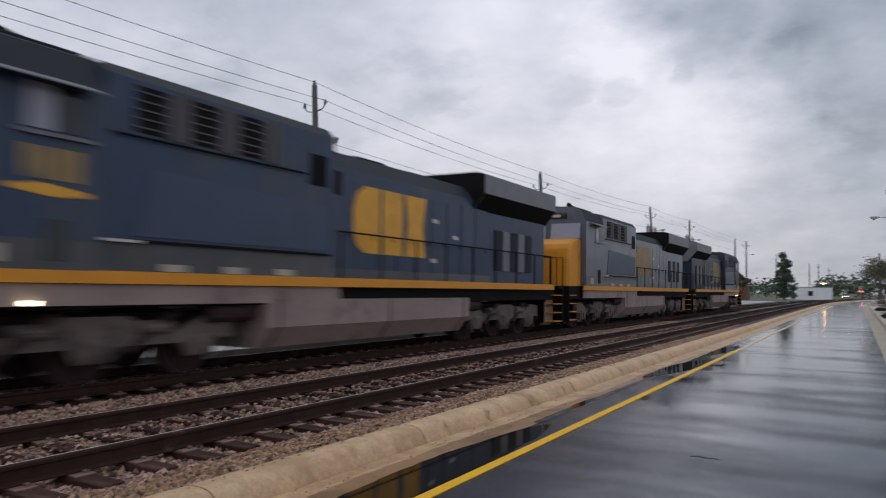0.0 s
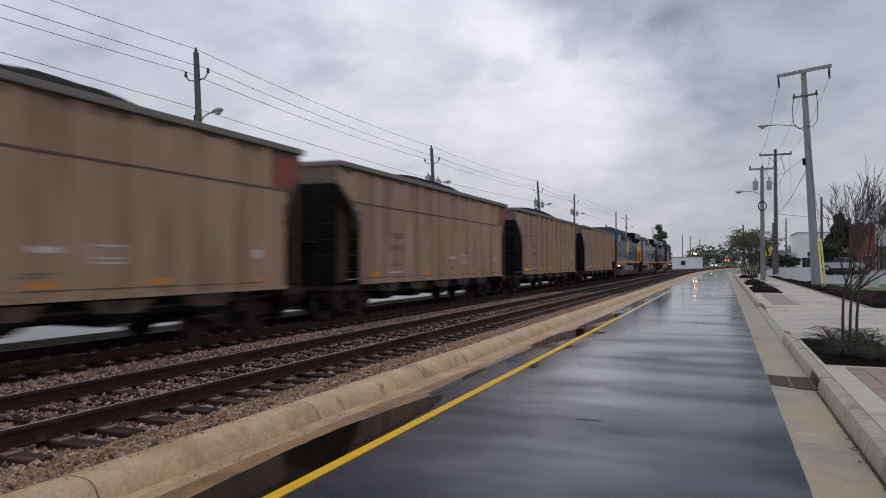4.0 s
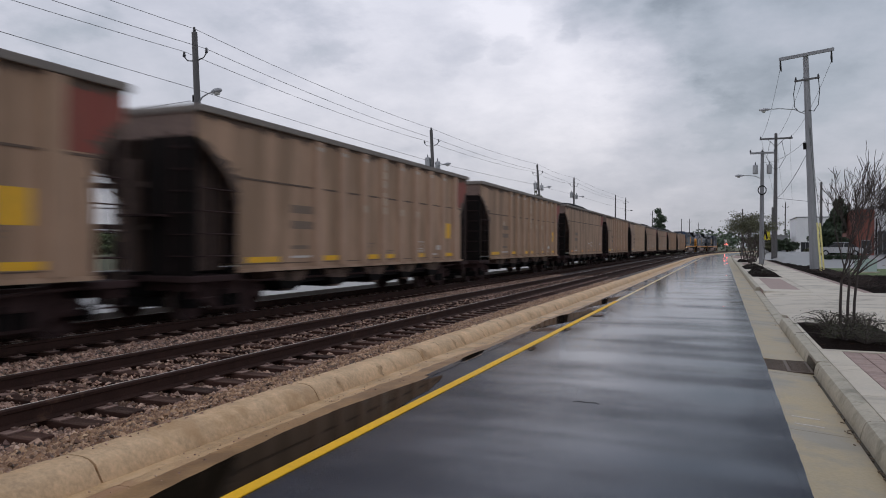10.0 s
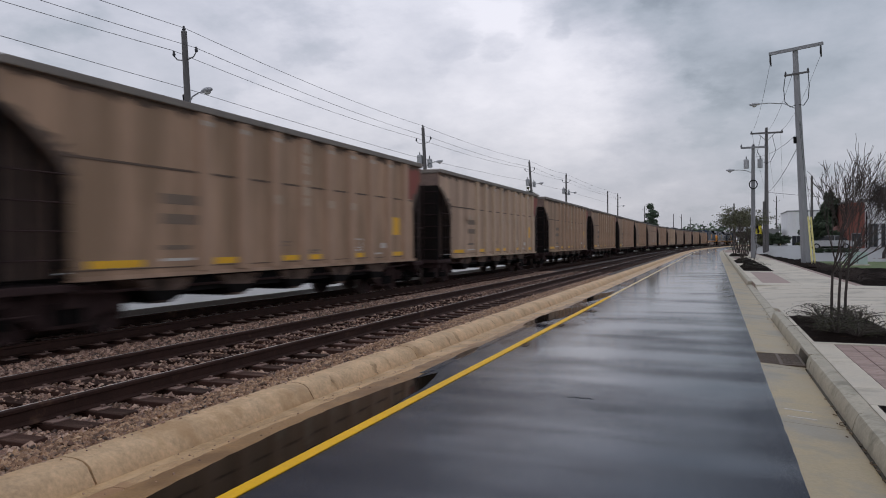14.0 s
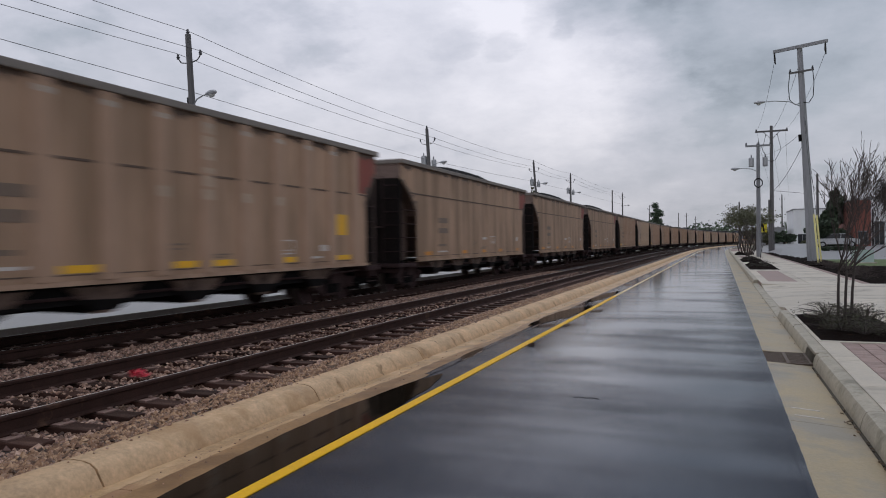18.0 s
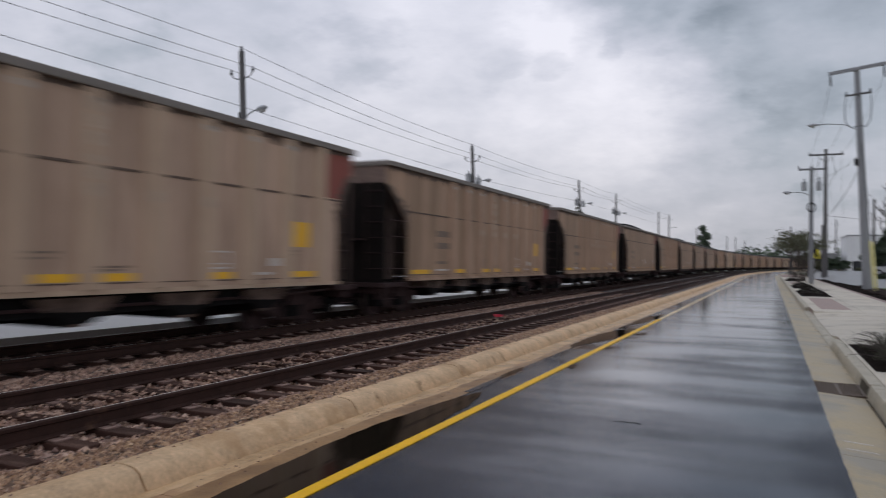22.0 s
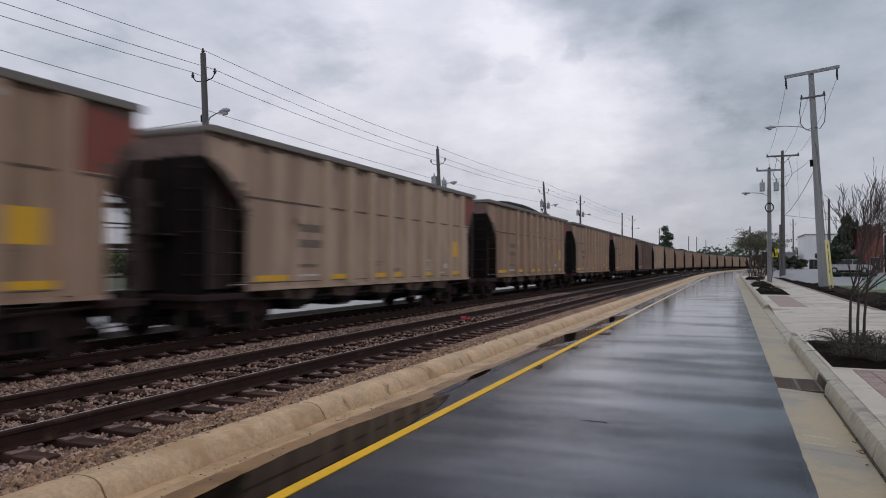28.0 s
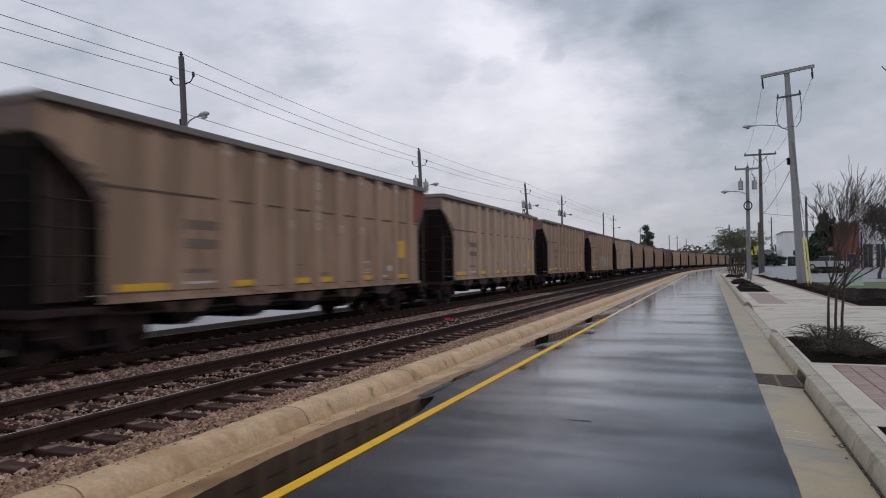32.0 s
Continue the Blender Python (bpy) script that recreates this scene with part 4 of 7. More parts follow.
    for sy in (1, -1):
        rim = end_curve(sy)
        pts = []
        for (ya, za), (yb, zb) in zip(rim[:-1], rim[1:]):
            for k in range(4 if za > 2 else 9):
                q = k / (4 if za > 2 else 9)
                pts.append((ya + (yb - ya) * q, za + (zb - za) * q))
        high = [0.035 + 0.25 * max(0.0, 1 - abs(z - 2.85) / 0.7) * rnd.uniform(0.15, 1.3) for y, z in pts]
        m = Mesh()
        m.v = [(near - 0.029, sy * y, z) for y, z in pts] + [(near - 0.029, sy * (y - h), z + h * (0.45 if z > 2.6 else 0)) for (y, z), h in zip(pts, high)]
        m.f = [(i, i + 1, len(pts) + i + 1, len(pts) + i) for i in range(len(pts) - 1)]
        part("grime_smear", m, M_SEAM, car, "black coal grime round the cut corner")
    # inner panel, its colour dimmed for the shade behind the cut corner
    part("end_panel", Mesh().prism([(-y - 0.01, z) for y, z in end_curve(-1)[::-1]] + [(-END[-1] + 0.02, SILL)], 0, near - 0.42, near - 0.38), M_SHEET, car, "brown inner panel behind the ladder, darkened for shade")
    if ribs:
        for y in (-END[-1] + 0.45, -END[-1] + 0.92, END[1] - 0.22):
            part("side_stile", Mesh().box(near - 0.075, near - 0.04, y - 0.035, y + 0.035, SILL - 0.08, float(np.interp(abs(y), *zip(*sorted(end_curve(1 if y > 0 else -1)[1:]))))), M_DARK, car)
    # trailing end: cross beams and a stiffened slope; piping under the sill
    for z in (1.75, 2.55):
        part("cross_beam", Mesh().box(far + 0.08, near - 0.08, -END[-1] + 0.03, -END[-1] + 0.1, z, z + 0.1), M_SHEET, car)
    part("brake_platform", Mesh().box(-0.1, 0.95, -END[-1] - 0.4, -END[-1] - 0.03, 1.98, 2.02), M_GRIME, car)
    part("brake_pipe", Mesh().tube([(near - 0.3, -END[-1] + 0.3, 0.8), (near - 0.25, -4.9, 0.72), (near - 0.25, 4.9, 0.72), (near - 0.3, BODY - 0.3, 0.8)], 0.028, 6), M_GRIME, car)
    part("brake_rod", Mesh().tube([(0.35, -BODY + 1.8, 0.5), (0.35, BODY - 1.8, 0.5)], 0.03, 6), M_DARK, car)
    for sy in (1, -1):
        part("sill_step", Mesh().tube([(near - 0.02, sy * (END[sy] - 0.06), SILL - 0.1), (near - 0.02, sy * (END[sy] - 0.06), 0.48), (near - 0.02, sy * (END[sy] - 0.5), 0.48), (near - 0.02, sy * (END[sy] - 0.5), SILL - 0.1)], 0.02, 6), M_GRIME, car)
    part("brake_cylinder", Mesh().disc((-0.5, -END[-1] + 0.45, 1.35), 1, [(-0.3, 0.17), (0.3, 0.17), (0.36, 0.1)], 14), M_DARK, car)
    part("brake_wheel", Mesh().tube([(-0.3 + 0.26 * math.cos(a * math.pi / 8), -END[-1] - 0.1, 2.65 + 0.26 * math.sin(a * math.pi / 8)) for a in range(17)], 0.018, 6), M_GRIME, car)
    # hopper bays: each an outward plate that tapers to its gate
    for y in (-3.7, -1.6, 0.5, 2.6, 4.7):
        t_, b_, x0, x1 = 0.66, 0.14, far + 0.2, near - 0.2
        c = Mesh()
        c.add([(x0, y - t_, SILL - 0.1), (x1, y - t_, SILL - 0.1), (x1, y + t_, SILL - 0.1), (x0, y + t_, SILL - 0.1),
               (x0 + 0.05, y - b_, 0.44), (x1 - 0.05, y - b_, 0.44), (x1 - 0.05, y + b_, 0.44), (x0 + 0.05, y + b_, 0.44)],
              [(0, 1, 2, 3), (7, 6, 5, 4), (0, 4, 5, 1), (1, 5, 6, 2), (2, 6, 7, 3), (3, 7, 4, 0)])
        ch = part("hopper_chute", c, M_CHUTE, car)
        boot = Mesh()
        boot.add([(x0 - 0.012, y - 0.47, 0.68), (x1 + 0.012, y - 0.47, 0.68), (x1 + 0.012, y + 0.47, 0.64), (x0 - 0.012, y + 0.47, 0.64),
                  (x0 + 0.03, y - 0.25, 0.49), (x1 - 0.03, y - 0.25, 0.49), (x1 - 0.03, y + 0.25, 0.49), (x0 + 0.03, y + 0.25, 0.49)],
                 [(0, 1, 2, 3), (7, 6, 5, 4), (0, 4, 5, 1), (1, 5, 6, 2), (2, 6, 7, 3), (3, 7, 4, 0)])
        part("chute_boot", boot, M_DARK, ch, "black lower chute")
        part("discharge_gate", Mesh().box(x0 + 0.2, x1 - 0.2, y - 0.2, y + 0.2, 0.43, 0.50, 0.02), M_DARK, ch)
    for y in (-2.65, -0.55, 1.55, 3.65):   # black boxes that fill the gaps between the bays
        part("cross_ridge", Mesh().box(far + 0.32, near - 0.32, y - 0.98, y + 0.98, 0.60, SILL - 0.06), M_DARK, car)
    part("centre_sill", Mesh().box(-0.18, 0.18, -BODY, BODY, 0.62, 0.95), M_DARK, car)
    # the load
    m = Mesh()
    rnd = random.Random(len(label))
    nx, ny = 8, 40
    for j in range(ny + 1):
        for i in range(nx + 1):
            y, x = -END[-1] + 0.1 + (END[-1] + END[1] - 0.2) * j / ny, far + 0.06 + (near - far - 0.12) * i / nx
            hump = (1 - (x / 1.6) ** 2) * (1 - min(1.0, abs(y - 0.23) / 7.2) ** 4)
            z = TOP - 0.22 + hump * (0.42 + (heap - 0.42) * math.exp(-((y - 1.2) / 3.0) ** 2) + 0.04 * math.sin(y * 1.9 + len(label))) + rnd.uniform(-0.03, 0.03)
            m.v.append((x, y, z))
    m.f = [(j * (nx + 1) + i, j * (nx + 1) + i + 1, (j + 1) * (nx + 1) + i + 1, (j + 1) * (nx + 1) + i) for j in range(ny) for i in range(nx)]
    part("coal_load", m, M_COAL, car, "heaped black coal")
    # paint marks on the side that faces the road
    face = near - 0.034
    proud = near + 0.061 if ribs else face

    def mark(name, y0, y1, z0, z1, mat, text="", off=0.004, x=face):
        return part(name, Mesh().box(x, x + off, y0, y1, z0, z1), mat, car, text)
    lower = 2.84 if ribs else 3.08
    if end_red:
        zs = [lower + (TOP - 0.14 - lower) * k / 8 for k in range(9)]
        part("red_corner", Mesh().prism([(END[1] - 1.1, TOP - 0.14)] + [(END[1] - 1.1, lower)] + [(end_at(z, 1) - 0.02, z) for z in zs], 0, face, face + 0.003), M_RED, car, "faded red end panel")
    if plate:
        mark("yellow_plate", 5.2, 5.85, 1.72, 2.24, M_LIME if dark else M_YPANEL, "yellow square stencil panel")
    rows = ((5.28, 1.05), (2.88, 0.62), (0.66, 0.62), (-0.32, 0.6), (-2.62, 0.68), (-5.56, 1.12)) if ribs else ((5.85, 0.6), (3.0, 0.5), (0.75, 0.42), (-1.6, 0.5), (-5.2, 0.6))
    for y, w in rows[:stripes + 1]:
        mark("yellow_stripe", y, y + w, SILL + 0.13, SILL + 0.25, M_YPAINT if ribs else M_OPAINT, "yellow reflective stripe" if ribs else "worn orange stripe", off=0.005)
    fr = Mesh()
    y0, y1, z0, z1 = (2.78, 3.4, 1.28, 1.6) if ribs else (1.85, 2.47, 1.46, 1.76)
    for a in ((y0, y1, z0, z0 + 0.03), (y0, y1, z1 - 0.03, z1), (y0, y0 + 0.03, z0, z1), (y1 - 0.03, y1, z0, z1), (y0, y1, z0 + 0.08, z0 + 0.10)):
        fr.box(face, face + 0.005, *a)
    part("stencil_frame", fr, M_WHITE, car, "white outlined stencil box")
    for y, w, z, h in ((4.58, 0.42, 1.33, 0.15), (4.2, 0.4, 1.16, 0.05), (-4.0, 0.8, 1.18, 0.05)) if ribs else ((0.8, 0.5, 1.62, 0.09), (5.8, 0.4, 1.57, 0.17), (-4.0, 0.8, 1.18, 0.05)):
        mark("white_stencil", y, y + w, z, z + h, M_WHITE, "small white lettering, too worn to read")
    for z in (2.18, 1.83, 1.38):
        mark("faded_lettering", -4.0, -3.08 if z > 1.5 else -3.3, z, z + (0.18 if z > 1.5 else 0.08), M_FADE, "dark faded lettering bars", x=face + 0.001)
    for y, w, z in ((-0.55, 0.5, 1.50), (-0.55, 0.42, 1.42), (0.6, 0.6, 1.30), (0.6, 0.45, 1.25), (5.05, 0.4, 1.62), (5.05, 0.35, 1.54)):
        mark("faded_lettering", y, y + w, z, z + 0.035, M_FADE, "dark faded lettering bars", x=face + 0.001)
    mark("stencil_patch", 6.12, 6.34, 1.33, 1.55, M_PALE, "pale stencil patch")
    if not dark:
        mark("sill_line", -5.86, 6.36, SILL + 0.095, SILL + 0.115, M_SEAM, "dark seam over the sill", off=0.008)
    # pale scuffs on the faces of the ribs
    rnd = random.Random(len(label) + 3)
    for i, y in enumerate(RIBS[:-1]):
        if i > 1 and rnd.random() < (0.9 if ribs else 0.3):
            mark("worn_patch", y - 0.11, y + 0.11, TOP - 0.36, TOP - 0.27, M_PALE, "pale scuff under the top chord", x=proud)
        if ribs and (i in (6, 7) or rnd.random() < 0.25):
            mark("worn_patch", y - 0.11, y + 0.11, 2.34, 2.52, M_SCUFF, "pale scuffed spot", x=proud)
    if ribs:
        for k in range(6):
            mark("worn_patch", RIBS[5] - 0.11, RIBS[5] + 0.11, 2.34 + 0.245 * k, 2.34 + 0.245 * k + (0.19 if k != 2 else 0.1), M_SCUFF, "pale scuffed ladder trace", x=proud)
    if dark:
        for k, z in enumerate((3.55, 3.25, 2.92, 2.62, 2.35, 2.02, 1.75)):
            mark("worn_patch", RIBS[3] - 0.12, RIBS[3] + 0.12, z, z + 0.2, M_PALE, "pale scraped patch on the rib", x=proud + 0.001)
        for y in (RIBS[2], RIBS[4], RIBS[6], RIBS[7], RIBS[9]):
            mark("worn_patch", y - 0.07, y + 0.09, 2.35, 2.45, M_PALE, "pale scraped patch on the rib", x=proud + 0.001)
    if extra == "blue":
        for y, w, z, h in ((-0.9, 1.1, 1.2, 0.95), (0.2, 1.2, 1.25, 0.9), (1.4, 1.1, 1.22, 0.8), (2.5, 0.5, 1.22, 0.5)):
            mark("overpainted_patch", y, y + w, z, z + h, M_BLUE_TAG if y < 2.4 else M_PALE, "pale blue painted-over patch")
        for y in (RIBS[5], RIBS[6], RIBS[7]):
            mark("overpainted_patch", y - 0.14, y + 0.14, 1.22, 2.08, M_BLUE_TAG, "pale blue painted-over patch", x=proud)
    return car


LABELS = {"i": "ribbed pale tan coal hopper with a red corner, sun-bleached", "a": "ribbed grey-tan steel coal hopper with a red corner and yellow stripes", "h": "ribbed olive-tan coal hopper with a red corner, dusty and streaked", "b": "ribbed reddish-tan coal hopper heaped with coal",
          "g": "smooth-sided tan coal hopper with worn orange stripes", "e": "dark brown ribbed coal hopper with pale scraped patches", "f": "ribbed tan coal hopper with a pale blue painted-over patch"}
SPECS = {"i": lambda: hopper_car(M_TAN_PALE, True, True, label=LABELS["i"]), "a": lambda: hopper_car(M_TAN_GREY, True, True, label=LABELS["a"]), "h": lambda: hopper_car(M_TAN, True, True, label=LABELS["h"], stripes=5), "b": lambda: hopper_car(M_TAN_RED, True, True, label=LABELS["b"], stripes=5, heap=0.81),
         "g": lambda: hopper_car(M_TAN, False, True, label=LABELS["g"], plate=False, stripes=5, heap=0.75),
         "e": lambda: hopper_car(M_BROWN, True, False, dark=True, label=LABELS["e"]), "f": lambda: hopper_car(M_TAN_GREY, True, True, label=LABELS["f"], extra="blue")}
ORDER = "hbggiaghahaiagggagaaiehabifaiaahga"
masters, cars = {}, []
for j, k in enumerate(ORDER):
    if k not in masters:
        masters[k] = SPECS[k]()
        cars.append(masters[k])
    else:
        cars.append(copy_thing(masters[k], pose(0, 0, 0)))

# ---- the three locomotives ----
M_BLUE = material("dusty_blue_paint", (0.022, 0.046, 0.098), 0.45, spread=0.4, scale=0.9, fine=7.0, bump=0.05, second=(0.040, 0.058, 0.092), second_at=0.52, stretch=(1, 1.4, 0.5), rough_spread=0.16, coat=0.05, dust=0.02)
M_DUST = material("dusty_lower_paint", (0.075, 0.074, 0.078), 0.6, spread=0.4, scale=1.2, fine=9.0, bump=0.05, second=(0.05, 0.055, 0.065), second_at=0.5, stretch=(1, 1.6, 0.7), dust=0.4)
M_BLUE_PANEL = material("cleaner_blue_panel", (0.032, 0.056, 0.108), 0.4, spread=0.2, scale=1.2, bump=0.03, coat=0.05, dust=0.03)
M_BLUE_OLD = material("faded_blue_paint", (0.085, 0.10, 0.13), 0.4, spread=0.3, scale=0.9, fine=7.0, bump=0.05, second=(0.14, 0.145, 0.155), second_at=0.5, stretch=(1, 1, 0.5), coat=0.2, dust=0.3)
M_BLUE_DARK = material("sooty_blue_paint", (0.016, 0.024, 0.040), 0.5, spread=0.35, scale=0.9, fine=7.0, bump=0.05, second=(0.03, 0.036, 0.046), second_at=0.5, stretch=(1, 1, 0.5), coat=0.1)
M_LOGO = material("faded_gold_paint", (0.80, 0.40, 0.035), 0.5, spread=0.18, scale=3, bump=0.02, second=(0.55, 0.28, 0.05), second_at=0.62)
M_LOGO_OLD = material("bleached_gold_paint", (0.34, 0.225, 0.085), 0.55, spread=0.25, scale=2, bump=0.02, second=(0.16, 0.13, 0.10), second_at=0.52)
M_ROOFGREY = material("sooty_roof", (0.03, 0.036, 0.046), 0.75, spec=0.25, spread=0.3, scale=1.5, bump=0.1)
M_RADIATOR = material("radiator_grey", (0.17, 0.175, 0.19), 0.45, spread=0.25, scale=2.0, bump=0.1)
M_LYELLOW = material("nose_yellow", (0.78, 0.31, 0.015), 0.45, spread=0.15, scale=1.3, bump=0.04, second=(0.42, 0.21, 0.05), second_at=0.6)
M_TANK = material("dusty_fuel_tank", (0.33, 0.255, 0.23), 0.65, spread=0.25, scale=1.0, fine=9, bump=0.1, second=(0.16, 0.125, 0.115), second_at=0.58)
M_TRUCKDUST = material("dusty_truck", (0.15, 0.115, 0.098), 0.75, spread=0.4, scale=2.4, fine=20, bump=0.3, second=(0.05, 0.04, 0.035), second_at=0.5)
M_GLASS = material("dark_window", (0.02, 0.022, 0.026), 0.08, spread=0.1, bump=0.0, rough_spread=0.02)
# pale lavender base: the sky's reflection is painted into the glass
M_SCREEN = material("windscreen", (0.30, 0.30, 0.37), 0.1, spread=0.1, bump=0.0, rough_spread=0.02)
M_ORANGE = material("worn_orange", (0.36, 0.13, 0.04), 0.6, spread=0.3, scale=4)
M_LOUVRE = material("dusty_louvre_post", (0.09, 0.082, 0.082), 0.6, spread=0.3, scale=3, bump=0.05)
G_LAMP = glow("lamp_warm", (1.0, 0.86, 0.55), 6.0)
LOCO_WHEEL = 0.53


LOCO_AXLE = wheelset_mesh(LOCO_WHEEL)


def loco_truck(parent, y, flip):
    t = new("truck")
    t.parent = parent
    t.matrix_basis = pose(0, y, 0)
    z = LOCO_WHEEL
    axles = (-1.85, 0.0, 1.85)
    for sx in (1, -1):
        out = [(-2.55, z + 0.05), (-2.5, z + 0.42), (-1.95, z + 0.45), (-1.4, z + 0.22), (-0.95, z + 0.22), (-0.5, z + 0.46), (0.5, z + 0.46), (0.95, z + 0.22), (1.4, z + 0.22), (1.95, z + 0.45), (2.5, z + 0.42), (2.55, z + 0.05), (2.15, z + 0.08), (2.1, z - 0.2), (1.6, z - 0.2), (1.5, z + 0.02), (0.4, z + 0.02), (0.26, z - 0.2), (-0.26, z - 0.2), (-0.4, z + 0.02), (-1.5, z + 0.02), (-1.6, z - 0.2), (-2.1, z - 0.2), (-2.15, z + 0.08)]
        part("side_frame", Mesh().prism(out, 0, sx * 1.12 - 0.08, sx * 1.12 + 0.08), M_TRUCKDUST, t)
        for e in axles:
            part("journal_box", Mesh().box(sx * 1.14 - 0.1, sx * 1.14 + 0.12, e - 0.2, e + 0.2, z - 0.2, z + 0.16, 0.04).disc((sx * 1.26, e, z), 0, [(-0.03, 0.13), (0.03, 0.12)], 14), M_TRUCKDUST, t)
        for e in (-0.95, 0.95):
            part("brake_cylinder", Mesh().disc((sx * 1.2, e, z + 0.28), 1, [(-0.26, 0.11), (0.26, 0.11), (0.3, 0.06)], 12), M_TRUCKDUST, t)
            part("damper", Mesh().tube([(sx * 1.25, e - 0.5, z - 0.08), (sx * 1.25, e + 0.3, z + 0.5)], 0.055, 8), M_GRIME, t)
        part("sand_pipe", Mesh().tube([(sx * 1.1, 2.5, z + 0.4), (sx * 1.1, 2.75, z), (sx * 0.85, 2.5, 0.08)], 0.025, 6), M_GRIME, t)
    part("truck_frame", Mesh().box(-1.0, 1.0, -2.3, 2.3, z + 0.1, z + 0.5, 0.05), M_DARK, t)
    for e in axles:
        part("wheelset", LOCO_AXLE, None, t, at=pose(0, e, z))
    return t


def two_tone(name, m, low, high):
    """Sides in one paint, the sloping eaves and the top in another."""
    me = m.data(name, [low, high])
    for p in me.polygons:
        p.material_index = 1 if p.normal.z > 0.3 else 0
    return me


def locomotive(label, number=True, lamp=True, roof=M_ROOFGREY, blue=M_BLUE, gold=M_LOGO):
    """Nose towards -y; walkways on both sides."""
    lo = thing("locomotive", label, "locomotive", "locomotives of the coal train")
    DECK = 1.62
    P = lambda name, m, mat, text="", parent=None, smooth=False: part(name, m, mat, parent or lo, text, smooth)
    P("underframe", Mesh().box(-1.35, 1.35, -10.4, 10.4, 1.12, DECK - 0.02, 0.02), M_DARK)
    for sx in (1, -1):
        P("sill_stripe", Mesh().box(sx * 1.5 - 0.03, sx * 1.5 + 0.03, -9.3, 9.9, DECK - 0.16, DECK + 0.02), M_LYELLOW, "dusty yellow sill stripe")
        P("walkway", Mesh().box(min(sx * 0.8, sx * 1.5), max(sx * 0.8, sx * 1.5), -9.3, 9.9, DECK - 0.06, DECK - 0.005), M_DARK)
        P("skirt", Mesh().box(sx * 1.44 - 0.02, sx * 1.44 + 0.02, -9.2, -1.6, DECK - 0.46, DECK - 0.17), M_TANK)
    tank = [(-1.46, 1.22), (1.46, 1.22), (1.46, 0.72), (1.15, 0.34), (-1.15, 0.34), (-1.46, 0.72)]
    tk = P("fuel_tank", Mesh().prism(tank, 1, -3.6, 3.9), M_TANK, "dusty brown fuel tank")
    for y in (-3.3, 0.2, 3.6):
        part("tank_band", Mesh().prism([(x * 1.006, z + (0.006 if z > 1 else 0)) for x, z in tank], 1, y - 0.04, y + 0.04), M_TRUCKDUST, tk)
    loco_truck(lo, -6.7, False)
    loco_truck(lo, 6.7, True)
    # cab
    cab = P("cab", two_tone("cab", Mesh().prism([(-1.52, DECK), (1.52, DECK), (1.52, 4.12), (1.3, 4.55), (0.95, 4.68), (-0.95, 4.68), (-1.3, 4.55), (-1.52, 4.12)], 1, -9.1, -6.9), blue, roof), None)
    for sx in (1, -1):
        x0 = sx * 1.525
        part("side_window", Mesh().box(min(x0, x0 + sx * 0.012), max(x0, x0 + sx * 0.012), -7.98, -7.62, 3.42, 4.0), M_SCREEN, cab, "side window, reflected sky put into its colour")
        part("side_window", Mesh().box(min(x0, x0 + sx * 0.012), max(x0, x0 + sx * 0.012), -7.58, -7.16, 3.42, 4.0), M_GLASS, cab)
        part("window_ledge", Mesh().box(min(x0, x0 + sx * 0.06), max(x0, x0 + sx * 0.06), -8.1, -7.05, 3.33, 3.38), M_RADIATOR, cab, "pale armrest ledge")
        part("awning", Mesh().prism([(x0, 4.08), (x0 + sx * 0.28, 3.98), (x0 + sx * 0.28, 4.0), (x0, 4.11)], 1, -8.6, -7.1), M_RADIATOR, cab)
        if number:
            for k in range(4):
                part("yellow_bar", Mesh().box(min(x0, x0 + sx * 0.008), max(x0, x0 + sx * 0.008), -8.02 + 0.21 * k, -8.02 + 0.21 * k + 0.17, 2.78, 3.2), M_LOGO_OLD, cab, "plain yellow painted bar")
            part("yellow_underline", Mesh().prism([(-8.2, 2.68), (-7.75, 2.74), (-7.1, 2.66), (-7.1, 2.6), (-7.6, 2.56), (-8.2, 2.63)], 0, min(x0, x0 + sx * 0.008), max(x0, x0 + sx * 0.008)), M_LOGO, cab)
        part("dust_band", Mesh().box(min(x0, x0 + sx * 0.006), max(x0, x0 + sx * 0.006), -9.08, -6.92, DECK + 0.01, 2.02), M_DUST, cab, "dusty grey lower side")
        part("cab_vent", Mesh().box(min(x0, x0 + sx * 0.01), max(x0, x0 + sx * 0.014), -7.68, -7.36, DECK + 0.12, DECK + 0.66), M_GLASS, cab)
        part("notice_plate", Mesh().box(min(x0, x0 + sx * 0.01), max(x0, x0 + sx * 0.012), -8.55, -8.22, DECK + 0.1, DECK + 0.32), M_PALE, cab, "small white notice plate")
        part("grab_iron", Mesh().box(min(x0, x0 + sx * 0.04), max(x0, x0 + sx * 0.04), -6.9, -6.3, 2.05, 2.09), M_WHITE, cab)
    part("number_board", Mesh().box(-0.75, 0.75, -9.13, -9.1, 4.22, 4.46), M_GLASS, cab)
    part("number_strip", Mesh().box(-0.5, 0.5, -9.14, -9.13, 4.29, 4.39), M_PALE, cab, "pale number board, plain bar")
    for x0, x1 in ((-1.3, -0.12), (0.12, 1.3)):
        part("windscreen", Mesh().prism([(-9.24, 3.44), (-9.12, 4.04), (-9.09, 4.04), (-9.09, 3.44)], 0, x0, x1), M_SCREEN, cab, "windscreen painted pale for the reflected sky")
    part("cab_roof", Mesh().box(-1.0, 1.0, -9.1, -6.9, 4.67, 4.71, 0.015), roof, cab)
    part("horn", Mesh().tube([(0.4, -7.6, 4.72), (0.4, -7.6, 4.9), (0.4, -8.0, 4.9)], [0.03, 0.03, 0.09], 10), M_DARK, cab)
